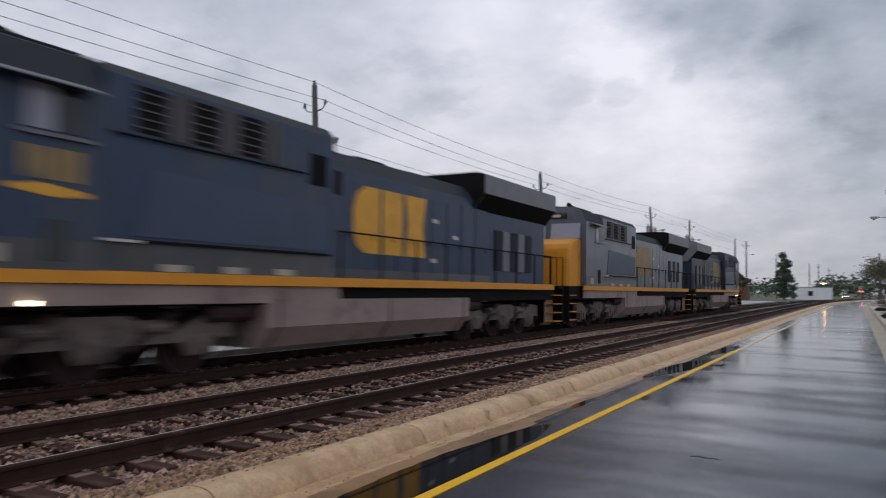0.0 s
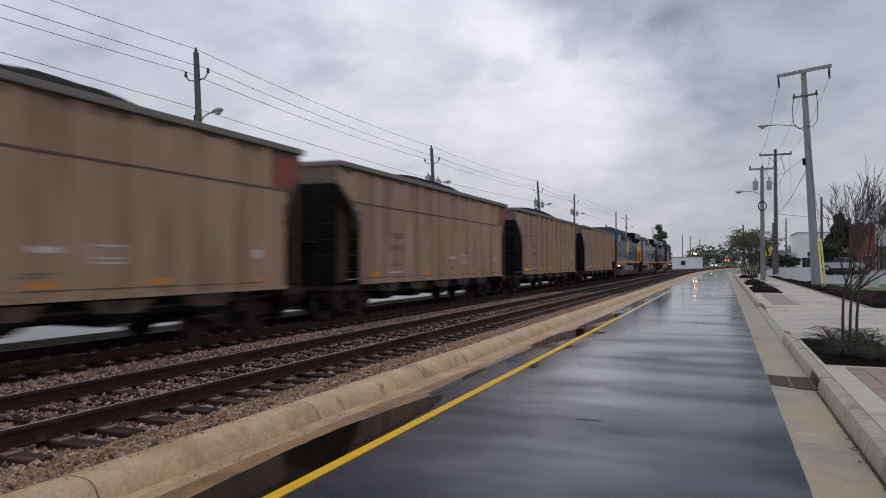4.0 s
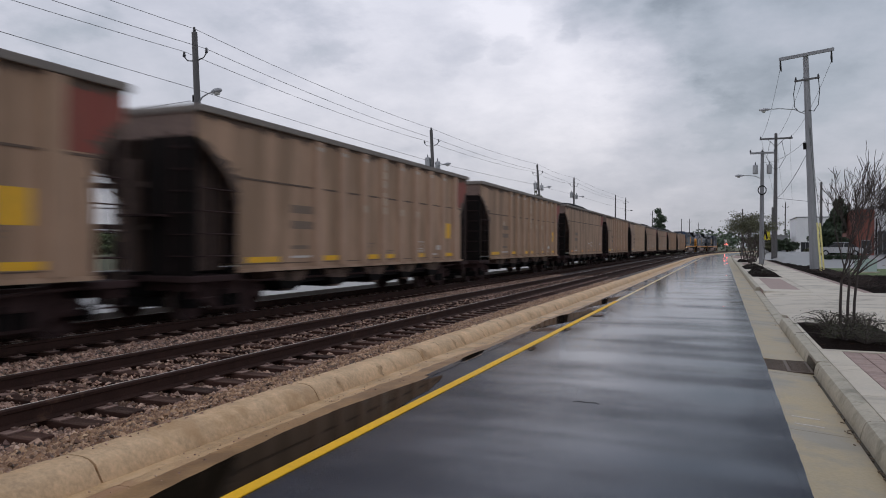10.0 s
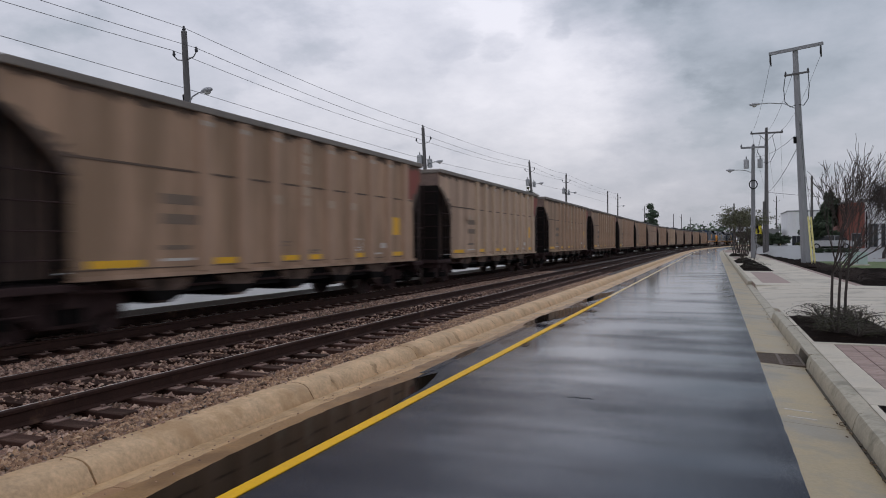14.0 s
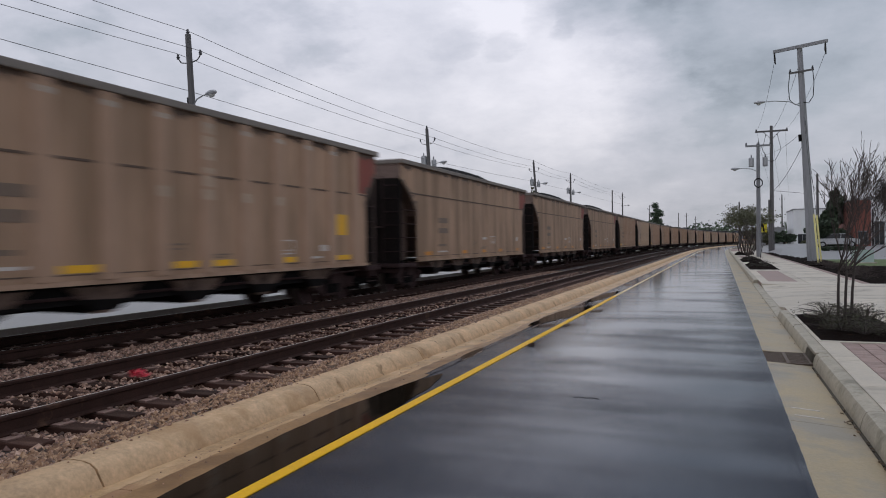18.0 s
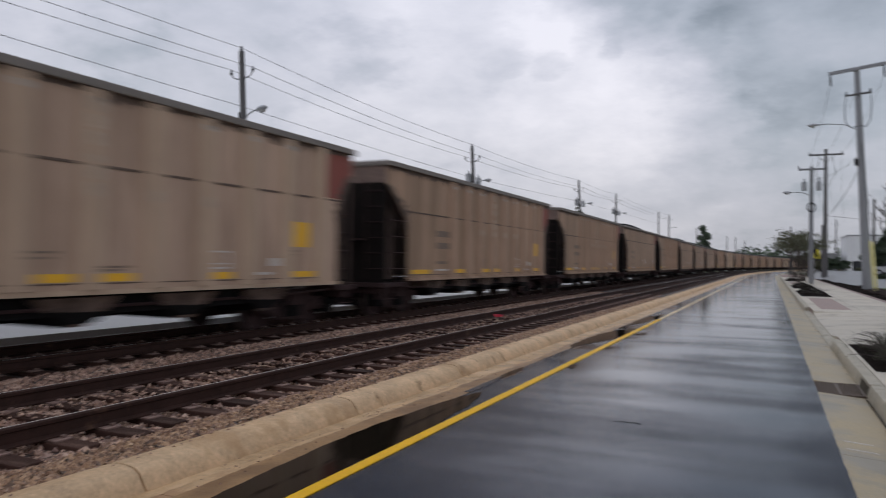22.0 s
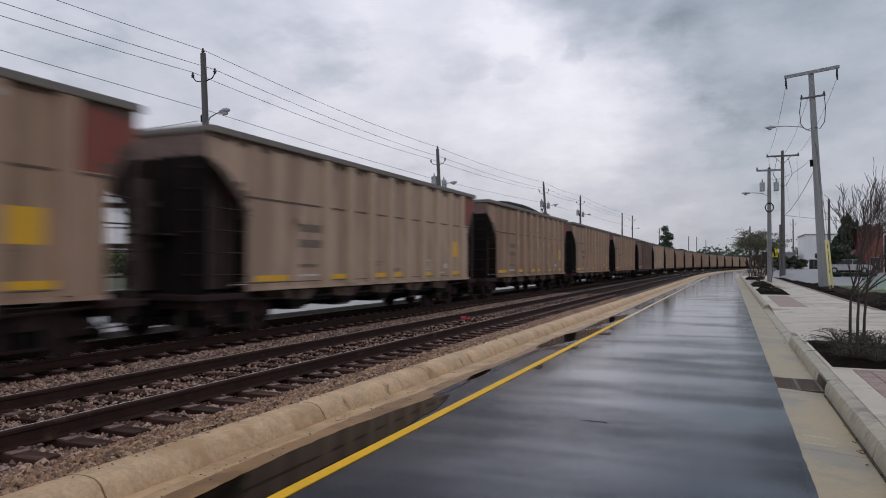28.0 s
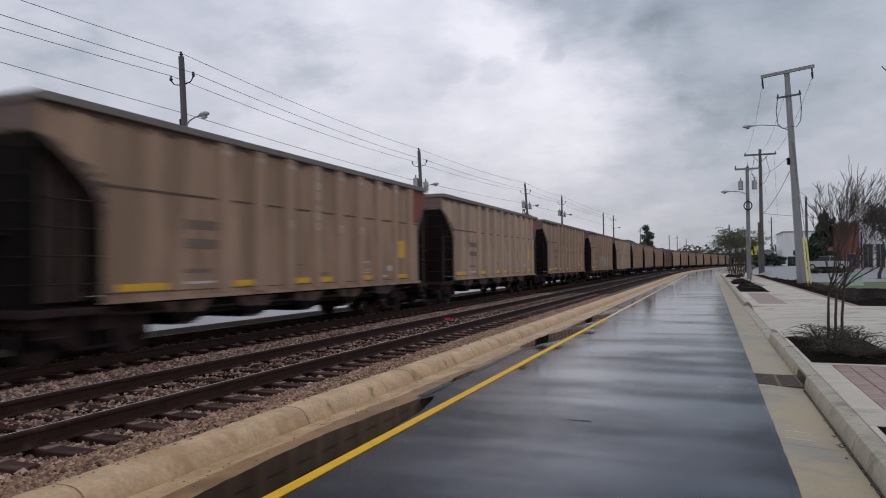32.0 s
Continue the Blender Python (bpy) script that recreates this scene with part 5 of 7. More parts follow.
    part("antenna", Mesh().disc((0, -8.3, 4.74), 2, [(-0.04, 0.3), (0.02, 0.28), (0.04, 0.1)], 16), M_WHITE, cab)
    # nose
    crown = [(-9.1, 3.44), (-9.62, 3.41), (-9.95, 3.32), (-10.16, 3.18), (-10.27, 3.0), (-10.33, 2.7), (-10.35, DECK), (-9.1, DECK)]
    nz = Mesh()
    n = len(crown)
    for x, ins in ((-1.3, 0.09), (-1.2, 0.0), (1.2, 0.0), (1.3, 0.09)):
        nz.v += [(x, y + (ins if y < -9.2 else 0), z - (ins * 0.6 if z > DECK else 0)) for y, z in crown]
    nz.f = [(k * n + q, k * n + (q + 1) % n, (k + 1) * n + (q + 1) % n, (k + 1) * n + q) for k in range(3) for q in range(n)]
    nz.f += [tuple(range(n - 1, -1, -1)), tuple(3 * n + q for q in range(n))]
    nose = P("nose", nz, M_LYELLOW, "yellow short nose")
    part("nose_door", Mesh().box(0.3, 0.9, -10.37, -10.33, DECK + 0.1, 2.9, 0.01), M_LYELLOW, nose)
    part("headlight", Mesh().box(-0.2, 0.2, -10.36, -10.24, 2.98, 3.2, 0.02), M_DARK, nose)
    for x in (-0.1, 0.1):
        part("headlight_lens", Mesh().disc((x, -10.38, 3.09), 1, [(-0.02, 0.075), (0.02, 0.075)], 14), M_SCREEN, nose)
    part("nose_grille", Mesh().box(-0.5, 0.1, -10.37, -10.33, 2.35, 2.75), M_GLASS, nose)
    part("nose_panel", Mesh().box(-0.75, 0.2, -10.37, -10.33, 1.75, 2.2), M_ORANGE, nose)
    # front platform, pilot, steps
    for sy, y in ((-1, -10.4), (1, 10.4)):
        plat = P("end_platform", Mesh().box(-1.5, 1.5, min(y, y + sy * 0.45), max(y, y + sy * 0.45), DECK - 0.12, DECK - 0.02, 0.01), M_DARK)
        part("pilot_plate", Mesh().box(-1.5, 1.5, min(y + sy * 0.4, y + sy * 0.46), max(y + sy * 0.4, y + sy * 0.46), 0.28, DECK - 0.12), M_DARK, plat)
        for sx in (1, -1):
            part("step_well", Mesh().box(sx * 1.12 - 0.02, sx * 1.12 + 0.02, y - 0.35, y + 0.35, 0.3, DECK - 0.1), M_TANK, plat)
            for k in range(4):
                part("step", Mesh().box(min(sx * 1.14, sx * 1.5), max(sx * 1.14, sx * 1.5), y - 0.33, y + 0.33, 0.36 + 0.3 * k, 0.39 + 0.3 * k), M_LYELLOW, plat, "yellow edged step")
            part("step_rail", Mesh().tube([(sx * 1.48, y + sy * 0.4, 0.5), (sx * 1.48, y + sy * 0.42, 2.6), (sx * 0.7, y + sy * 0.42, 2.62)], 0.02, 6), M_LYELLOW if sy < 0 else M_DARK, plat)
        for x in (-1.0, -0.4, 0.4, 1.0):
            part("end_stanchion", Mesh().tube([(x, y + sy * 0.42, DECK), (x, y + sy * 0.42, 2.62)], 0.018, 6), M_DARK, plat)
        part("coupler", Mesh().box(-0.13, 0.13, min(y, y + sy * 0.7), max(y, y + sy * 0.7), 0.68, 0.95, 0.03), M_GRIME, plat)
        part("mu_hoses", Mesh().tube([(-0.5, y + sy * 0.48, 1.1), (-0.5, y + sy * 0.6, 0.7), (-0.3, y + sy * 0.66, 0.5)], 0.03, 6), M_DARK, plat)
    # equipment cabinet behind the cab, full width, with tall louvres under the eave
    cabn = P("equipment_cabinet", two_tone("equipment_cabinet", Mesh().prism([(-1.48, DECK + 0.01), (1.48, DECK + 0.01), (1.48, 4.42), (1.3, 4.6), (-1.3, 4.6), (-1.48, 4.42)], 1, -6.895, -1.9), blue, roof), None)
    for sx in (1, -1):
        x0 = sx * 1.485
        part("dust_band", Mesh().box(min(x0, x0 + sx * 0.006), max(x0, x0 + sx * 0.006), -6.88, -1.92, DECK + 0.02, 2.05), M_DUST, cabn, "dusty grey lower side")
        part("slant_panel", Mesh().prism([(-6.4, 2.15), (-2.1, 2.15), (-2.1, 3.02), (-6.1, 3.16)], 0, min(x0, x0 + sx * 0.016), max(x0, x0 + sx * 0.016)), M_BLUE_PANEL, cabn)
        part("lower_rail", Mesh().box(min(x0, x0 + sx * 0.05), max(x0, x0 + sx * 0.05), -6.6, -2.0, 2.06, 2.10), M_DARK, cabn)
        for k in range(3):
            y = -6.4 + 1.0 * k
            lv = part("louvre", Mesh().box(min(x0, x0 + sx * 0.012), max(x0, x0 + sx * 0.012), y, y + 0.5, 3.66, 4.34), M_DARK, cabn)
            for q in range(5):
                part("louvre_slat", Mesh().box(min(x0, x0 + sx * 0.03), max(x0, x0 + sx * 0.03), y, y + 0.5, 3.72 + 0.13 * q, 3.745 + 0.13 * q), M_LOUVRE, lv)
            part("louvre_post", Mesh().box(min(x0, x0 + sx * 0.02), max(x0, x0 + sx * 0.02), y + 0.56, y + 0.74, 3.64, 4.36), M_LOUVRE, cabn)
            part("louvre_post", Mesh().box(min(x0, x0 + sx * 0.02), max(x0, x0 + sx * 0.02), y + 0.8, y + 0.96, 3.64, 4.36), M_LOUVRE, cabn)
        part("vent_grille", Mesh().box(min(x0, x0 + sx * 0.012), max(x0, x0 + sx * 0.012), -2.62, -2.12, 3.4, 4.0), M_DARK, cabn)
        part("eave_rail", Mesh().tube([(x0 + sx * 0.06, -6.8, 3.58), (x0 + sx * 0.06, -2.8, 3.58)], 0.02, 6), M_DARK, cabn)
        for k in range(3):
            part("foot_light", Mesh().box(min(x0, x0 + sx * 0.05), max(x0, x0 + sx * 0.05), -5.9 + 1.2 * k, -5.45 + 1.2 * k, DECK + 0.03, DECK + 0.14), M_PALE, cabn)
    part("cabinet_roof", Mesh().box(-1.16, 1.16, -6.9, -1.9, 4.59, 4.63, 0.015), roof, cabn)
    # long hood
    hood = P("long_hood", two_tone("long_hood", Mesh().prism([(-1.2, DECK + 0.01), (1.2, DECK + 0.01), (1.2, 3.95), (0.9, 4.32), (-0.9, 4.32), (-1.2, 3.95)], 1, -1.895, 9.75), blue, roof), None)
    for sx in (1, -1):
        x0 = sx * 1.205
        for k in range(9):
            y = -1.6 + 0.78 * k
            part("door_latch", Mesh().box(min(x0, x0 + sx * 0.03), max(x0, x0 + sx * 0.03), y + 0.6, y + 0.64, 2.5, 2.62), M_DARK, hood)
            part("hood_door", Mesh().box(min(x0, x0 + sx * 0.018), max(x0, x0 + sx * 0.018), y, y + 0.73, DECK + 0.2, 3.7, 0.006), blue, hood)
        # three plain yellow blocks side by side, the first rounded
        xa, xb = min(x0, x0 + sx * 0.024), max(x0, x0 + sx * 0.024)
        for out in ([(-0.5, 2.2), (0.06, 2.2), (0.06, 3.66), (-0.5, 3.66), (-0.78, 3.5), (-0.92, 3.2), (-0.92, 2.66), (-0.78, 2.36)], [(0.16, 2.2), (0.98, 2.2), (0.98, 3.66), (0.16, 3.66)], [(1.08, 2.2), (2.0, 2.2), (1.86, 2.93), (2.0, 3.66), (1.08, 3.66), (1.22, 2.93)]):
            part("yellow_block", Mesh().prism(out, 0, xa, xb), gold, hood, "plain yellow painted block")
        part("dust_band", Mesh().box(min(x0, x0 + sx * 0.022), max(x0, x0 + sx * 0.022), -1.88, 5.6, DECK + 0.02, DECK + 0.22), M_DUST, hood, "dusty grey lower side")
        for y, z in ((2.35, 3.1), (2.3, 2.1), (3.4, 2.75)):
            part("notice_plate", Mesh().box(min(x0, x0 + sx * 0.024), max(x0, x0 + sx * 0.024), y, y + 0.26, z, z + 0.1), M_WHITE, hood, "small white notice plate")
        part("vent_grille", Mesh().box(min(x0, x0 + sx * 0.02), max(x0, x0 + sx * 0.02), -1.75, -1.35, 3.35, 3.85), M_DARK, hood)
        for k in range(5):
            y = 5.9 + 0.56 * k
            part("radiator_louvre", Mesh().box(min(x0, x0 + sx * 0.03), max(x0, x0 + sx * 0.03), y, y + 0.48, 2.0, 3.2, 0.008), M_RADIATOR if k % 2 else M_ROOFGREY, hood)
    part("hood_roof", Mesh().box(-0.82, 0.82, -1.9, 9.75, 4.31, 4.35, 0.015), roof, hood)
    part("exhaust_stack", Mesh().box(-0.4, 0.4, 0.2, 1.4, 4.34, 4.52, 0.03), M_DARK, hood)
    part("roof_hatch", Mesh().box(-0.5, 0.5, 2.2, 3.8, 4.34, 4.46, 0.03), roof, hood)
    # radiator wings
    wing = [(-1.56, 4.12), (-1.0, 3.42), (1.0, 3.42), (1.56, 4.12), (1.56, 4.66), (1.3, 4.74), (-1.3, 4.74), (-1.56, 4.66)]
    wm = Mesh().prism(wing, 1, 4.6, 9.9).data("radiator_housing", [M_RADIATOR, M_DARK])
    # downward faces go black: shade under the overhang, put into the colour
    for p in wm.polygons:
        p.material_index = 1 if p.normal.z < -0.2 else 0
    w = P("radiator_housing", wm, None, "overhanging grey radiator housing, painted black beneath for shade")
    part("radiator_end", Mesh().prism([(x * 0.98, z - 0.01) for x, z in wing], 1, 4.57, 4.6), M_DARK, w)
    for k in range(2):
        part("radiator_fan", Mesh().disc((0, 6.0 + 2.4 * k, 4.76), 2, [(-0.02, 0.85), (0.03, 0.85), (0.04, 0.7)], 20), M_DARK, w)
    # handrails
    for sx in (1, -1):
        rl = Mesh().tube([(sx * 1.46, -1.7, 2.58), (sx * 1.46, 9.9, 2.58)], 0.02, 6)
        hr = P("handrail", rl, M_DARK)
        for k in range(9):
            y = -1.6 + 1.42 * k
            part("stanchion", Mesh().tube([(sx * 1.46, y, DECK), (sx * 1.46, y, 2.58)], 0.022, 6), M_DARK, hr)
        if lamp:
            P("step_lamp", Mesh().disc((sx * 1.5, -7.82, 1.2), 0, [(-0.04, 0.035), (0.05, 0.035)], 12), G_LAMP, "lit ground lamp under the walkway")
    for k in range(4):
        P("air_tank", Mesh().disc((1.2 if k % 2 else -1.2, 4.3 if k < 2 else -4.3, 1.0), 1, [(-0.5, 0.16), (0.5, 0.16), (0.56, 0.08)], 12), M_GRIME)
    return lo


locos = [locomotive("blue diesel locomotive with a yellow nose and grey radiator housing")]
locos.append(locomotive("faded grey-blue diesel locomotive with a yellow nose", number=False, lamp=False, blue=M_BLUE_OLD, gold=M_LOGO_OLD))
locos.append(locomotive("leading dark sooty blue diesel locomotive running nose first", number=False, blue=M_BLUE_DARK, gold=M_LOGO_OLD))



# ---- puddles ----
WET = [(-3.36, 9.7, 0.06, 0.55), (-2.75, 10.75, 0.05, 0.2), (-2.76, 13.5, 0.05, 0.2), (-2.66, 16.4, 0.13, 0.2)]
tagged(part("puddle", ragged([(-1.6, -3.1, -3.09), (0.2, -3.22, -2.98), (1.6, -3.24, -2.95), (3.56, -3.36, -2.935), (5.16, -3.46, -2.935), (6.2, -3.45, -2.94), (7.2, -3.36, -3.0), (7.6, -3.31, -3.08), (8.05, -3.19, -3.17)], 0.0065, 0.05, 0.02, 8), M_WATER), "long dark rain puddle between the yellow line and the gutter", "puddle", kind="structure")
for rows, k in (([(13.2, -3.44, -3.42), (14.0, -3.5, -3.2), (14.9, -3.5, -3.02), (16.0, -3.46, -2.94), (17.0, -3.32, -2.94), (17.8, -3.06, -2.97)], 31), ([(18.6, -3.32, -3.3), (20.0, -3.37, -3.02), (21.5, -3.35, -2.95), (22.8, -3.14, -3.0), (23.4, -3.02, -2.99)], 33)):
    tagged(part("puddle", ragged(rows, 0.0065, 0.05, 0.06, k), M_WATER), "shallow brown rain puddle beside the yellow line", "puddle", kind="structure")
for i, (x, s, a, b) in enumerate(WET):
    puddle(x, s, a, b, 11 + i, 0.0095 if x > -3.3 else 0.006)

# a short tar-filled crack in the lane
tc_ = Mesh()
pts = [(-1.41, 7.20), (-1.35, 7.25), (-1.28, 7.22), (-1.21, 7.25), (-1.15, 7.21)]
for (xa, ya), (xb, yb) in zip(pts[:-1], pts[1:]):
    tc_.add([(xa, ya - 0.011, 0.0135), (xb, yb - 0.011, 0.0135), (xb, yb + 0.011, 0.0135), (xa, ya + 0.011, 0.0135)], [(0, 1, 2, 3)])
tagged(part("tar_crack", tc_, M_DARK), "short curved tar-filled crack in the asphalt", "road crack", kind="structure")

# ---- pavement side ----
WALK_Z = 0.13
M_PAVER = material("red_pavers", (0.33, 0.23, 0.195), 0.55, spread=0.2, scale=3.0, fine=30, bump=0.2, per_object=0.18, second=(0.25, 0.175, 0.15))
M_JOINT = material("joint_sand", (0.30, 0.215, 0.185), 0.8, spread=0.2, scale=5.0, bump=0.2)
DRIVE0, DRIVE1 = 17.6, 25.9
gutter_r = tagged(new("gutter_right"), "damp tan concrete gutter with water along the kerb", "gutter", kind="structure")
curb_r = tagged(new("curb_right"), "grey concrete kerb along the pavement", "kerb", kind="structure")
PAN_R = [(0.535, -0.3), (0.535, 0.002), (0.85, -0.022), (1.10, -0.04), (1.10, -0.3)]
CURB_R = [(1.104, -0.3), (1.104, -0.03), (1.125, 0.07), (1.15, 0.115), (1.20, 0.13), (1.285, 0.13), (1.285, -0.3)]
CURB_LOW = [(1.104, -0.3), (1.104, -0.03), (1.125, -0.012), (1.20, -0.002), (1.285, 0.004), (1.285, -0.3)]
s = -14.4
i = 0
while s < 58:
    s2 = s + 3.05
    if 9.0 < s < 10.7:
        s2 = 13.3
    a, b = s, s2
    if not (a < 10.25 < b):
        part("gutter_slab", kerb_block(PAN_R, a, b, 0.0, i), M_GUT_R, gutter_r)
    else:
        part("gutter_slab", kerb_block(PAN_R, a, 10.22, 0.0, i), M_GUT_R, gutter_r)
        part("gutter_slab", kerb_block(PAN_R, 11.22, b, 0.0, i), M_GUT_R, gutter_r)
    # the kerb drops at the driveway
    if b <= DRIVE0 or a >= DRIVE1:
        if a < 10.25 < b:
            part("kerb_block", kerb_block(CURB_R, a, 10.3, 0.004, 50 + i), M_CURB_R, curb_r, smooth=True)
            part("kerb_block", kerb_block(CURB_R, 11.18, b, 0.004, 70 + i), M_CURB_R, curb_r, smooth=True)
            part("inlet_lintel", Mesh().box(1.13, 1.285, 10.3, 11.18, 0.085, 0.132, 0.012), M_CURB_R, curb_r)
        else:
            part("kerb_block", kerb_block(CURB_R, a, b, 0.004, 50 + i), M_CURB_R, curb_r, smooth=True)
    else:
        part("kerb_block", kerb_block(CURB_LOW, a, b, 0.002, 50 + i), M_CURB_R, curb_r, smooth=True)
    s, i = s2, i + 1
part("gutter_run", strip(Mesh(), PAN_R, stations(s, FAR)), M_GUT_R, gutter_r)
part("kerb_run", strip(Mesh(), CURB_R, stations(s, FAR)), M_CURB_R, curb_r)
part("gutter_run", strip(Mesh(), PAN_R, stations(-70.0, -14.4)), M_GUT_R, gutter_r)
part("kerb_run", strip(Mesh(), CURB_R, stations(-70.0, -14.4)), M_CURB_R, curb_r)

# storm drain
M_GRATE = material("rusty_grate", (0.11, 0.078, 0.055), 0.6, 0.2, spread=0.35, scale=9.0, fine=60.0, bump=0.2)
drain = thing("storm_drain", "dark rusty iron storm drain grate set into the gutter", "storm drain", at=pose(0.82, 10.72, 0))
part("drain_box", Mesh().box(-0.285, 0.28, -0.49, 0.49, -0.30, -0.28).box(0.28, 0.46, -0.42, 0.46, -0.30, -0.28), M_DARK, drain)
fr = Mesh()
for a in ((-0.285, -0.255, -0.5, 0.5), (0.25, 0.28, -0.5, 0.5), (-0.255, 0.25, -0.5, -0.47), (-0.255, 0.25, 0.47, 0.5), (-0.02, 0.02, -0.47, 0.47)):
    fr.box(a[0], a[1], a[2], a[3], -0.06, -0.012)
part("grate_frame", fr, M_GRATE, drain)
bar = Mesh().box(-0.25, 0.25, -0.012, 0.012, -0.055, -0.016).data("grate_bar", M_GRATE)
for k in range(18):
    part("grate_bar", bar, None, drain, at=pose(0, -0.44 + 0.052 * k, 0))

# two chalked survey strokes on the gutter
mk = tagged(new("survey_marks"), "two short white painted strokes on the gutter", "road marking", kind="structure")
for y in (7.18, 7.49):
    part("stroke", Mesh().prism([(0.62, -0.012), (0.86, -0.03), (0.86, -0.0185), (0.62, -0.0005)], 1, y - 0.014, y + 0.014), M_WHITE, mk)

# water and debris lying along the kerb
tagged(part("gutter_water", strip(Mesh(), [(1.07, -0.0345), (1.085, -0.034), (1.1, -0.034)], [3.0, 5.0, 7.0, 9.0, 10.1]), M_WATER), "thin film of rain water along the kerb", "puddle", kind="structure")
M_STRAW = material("leaf_litter", (0.13, 0.09, 0.055), 0.8, spread=0.5, scale=20, bump=0.1)
rnd = random.Random(5)
lit = Mesh()
for k in range(46):
    y = rnd.choice([rnd.uniform(5.4, 8.2), rnd.uniform(3.5, 10.1), rnd.uniform(12, 22)])
    x = 1.085 - abs(rnd.gauss(0, 0.03))
    a, l = rnd.uniform(-0.9, 0.9) + 1.57, rnd.uniform(0.02, 0.055)
    lit.box(x - 0.003, x + 0.003, y - l / 2, y + l / 2, -0.03, -0.022)
    n0 = len(lit.v) - 8
    for q in range(n0, n0 + 8):
        vx, vy, vz = lit.v[q]
        dx, dy = vx - x, vy - y
        lit.v[q] = (x + dx * math.cos(a - 1.57) - dy * math.sin(a - 1.57), y + dx * math.sin(a - 1.57) + dy * math.cos(a - 1.57), vz + 0.003)
tagged(part("leaf_litter", lit, M_STRAW), "brown pine straw and leaf litter washed along the kerb", "leaf litter", kind="stuff")

# the pavement: concrete slabs, paver panels and planting beds
walk_bed = tagged(new("pavement"), "pale damp concrete pavement with paver panels", "pavement", kind="structure")
for a, b in ((-14.0, 16.98), (26.52, 130.0)):
    part("pavement_base", Mesh().box(1.29, 4.6, a, b, -0.3, WALK_Z - 0.016), M_JOINT, walk_bed)


def slab(x0, x1, y0, y1, mat=None, z=WALK_Z):
    part("slab", Mesh().box(x0 + 0.005, x1 - 0.005, y0 + 0.005, y1 - 0.005, z - 0.07, z, 0.006), mat or M_CONC, walk_bed)


PLANTERS = [(1.36, 2.66, 3.4, 7.3), (1.36, 2.66, 11.6, 15.5), (1.36, 2.72, 38.2, 47.0), (1.36, 2.75, 51.0, 60.0), (1.36, 2.75, 74.0, 82.0)]
PANELS = [(1.58, 2.42, 8.1, 11.44), (1.58, 2.5, 27.4, 36.6), (1.58, 2.5, 62.0, 72.0)]
# outer walk, in squares
y = -8.6
while y < 100:
    st = 1.52 if y < 60 else 6.0
    if not (DRIVE0 - 0.6 < y + st / 2 < DRIVE1 + 0.6):
        slab(2.76, 4.3, y, y + st)
    y += st
# inner strip: frames round the beds and panels
items = sorted([(p[2], p[3], p, "bed") for p in PLANTERS] + [(p[2], p[3], p, "pav") for p in PANELS])
yy = -8.6
for a, b, p, kind in items:
    if a - yy > 0.05:
        n = max(1, round((a - yy) / 1.52)) if yy < 40 else 1
        for k in range(n):
            y0, y1 = yy + (a - yy) * k / n, yy + (a - yy) * (k + 1) / n
            if not (DRIVE0 - 0.6 < (y0 + y1) / 2 < DRIVE1 + 0.6):
                slab(1.29, 2.76, y0, y1)
    if kind == "pav":
        n = 2 if a < 40 else 1
        for k in range(n):
            y0, y1 = a + (b - a) * k / n, a + (b - a) * (k + 1) / n
            slab(1.29, p[0], y0, y1)
            slab(p[1], 2.76, y0, y1)
    else:
        slab(1.29, p[0], a, b)
        slab(p[1], 2.76, a, b)
    yy = b
slab(1.29, 2.76, yy, 100.0)
# driveway apron, dished down to the road
dv = tagged(new("driveway"), "pale concrete driveway apron crossing the pavement", "driveway", kind="structure")
for k in range(3):
    y0, y1 = DRIVE0 - 0.6 + (DRIVE1 - DRIVE0 + 1.2) * k / 3, DRIVE0 - 0.6 + (DRIVE1 - DRIVE0 + 1.2) * (k + 1) / 3
    m = Mesh()
    for x0, x1, z0, z1 in ((1.29, 2.76, 0.006, 0.10), (2.76, 4.3, 0.10, 0.13), (4.3, 9.0, 0.13, 0.14), (9.0, 16.0, 0.14, 0.10)):
        m = Mesh().add([(x0, y0 + .006, z0), (x1 - .006, y0 + .006, z1), (x1 - .006, y1 - .006, z1), (x0, y1 - .006, z0), (x0, y0 + .006, -0.3), (x1 - .006, y0 + .006, -0.3), (x1 - .006, y1 - .006, -0.3), (x0, y1 - .006, -0.3)],
                       [(0, 1, 2, 3), (4, 7, 6, 5), (0, 4, 5, 1), (1, 5, 6, 2), (2, 6, 7, 3), (3, 7, 4, 0)])
        part("apron_slab", m, M_CONC, dv)

# flared wings that fall from the pavement to the apron
for ya, yb in ((DRIVE0 - 0.62, DRIVE0 + 0.9), (DRIVE1 + 0.62, DRIVE1 - 0.9)):
    m = Mesh().add([(1.29, ya, WALK_Z), (2.76, ya, WALK_Z), (4.3, ya, WALK_Z), (4.3, yb, 0.134), (2.76, yb, 0.106), (1.29, yb, 0.012), (1.29, ya, -0.1), (4.3, ya, -0.1), (4.3, yb, -0.1), (1.29, yb, -0.1)],
                   [(0, 1, 4, 5), (1, 2, 3, 4), (0, 6, 7, 2, 1), (5, 4, 3, 8, 9), (0, 5, 9, 6), (2, 7, 8, 3), (6, 9, 8, 7)])
    part("flare", m, M_CONC, dv)

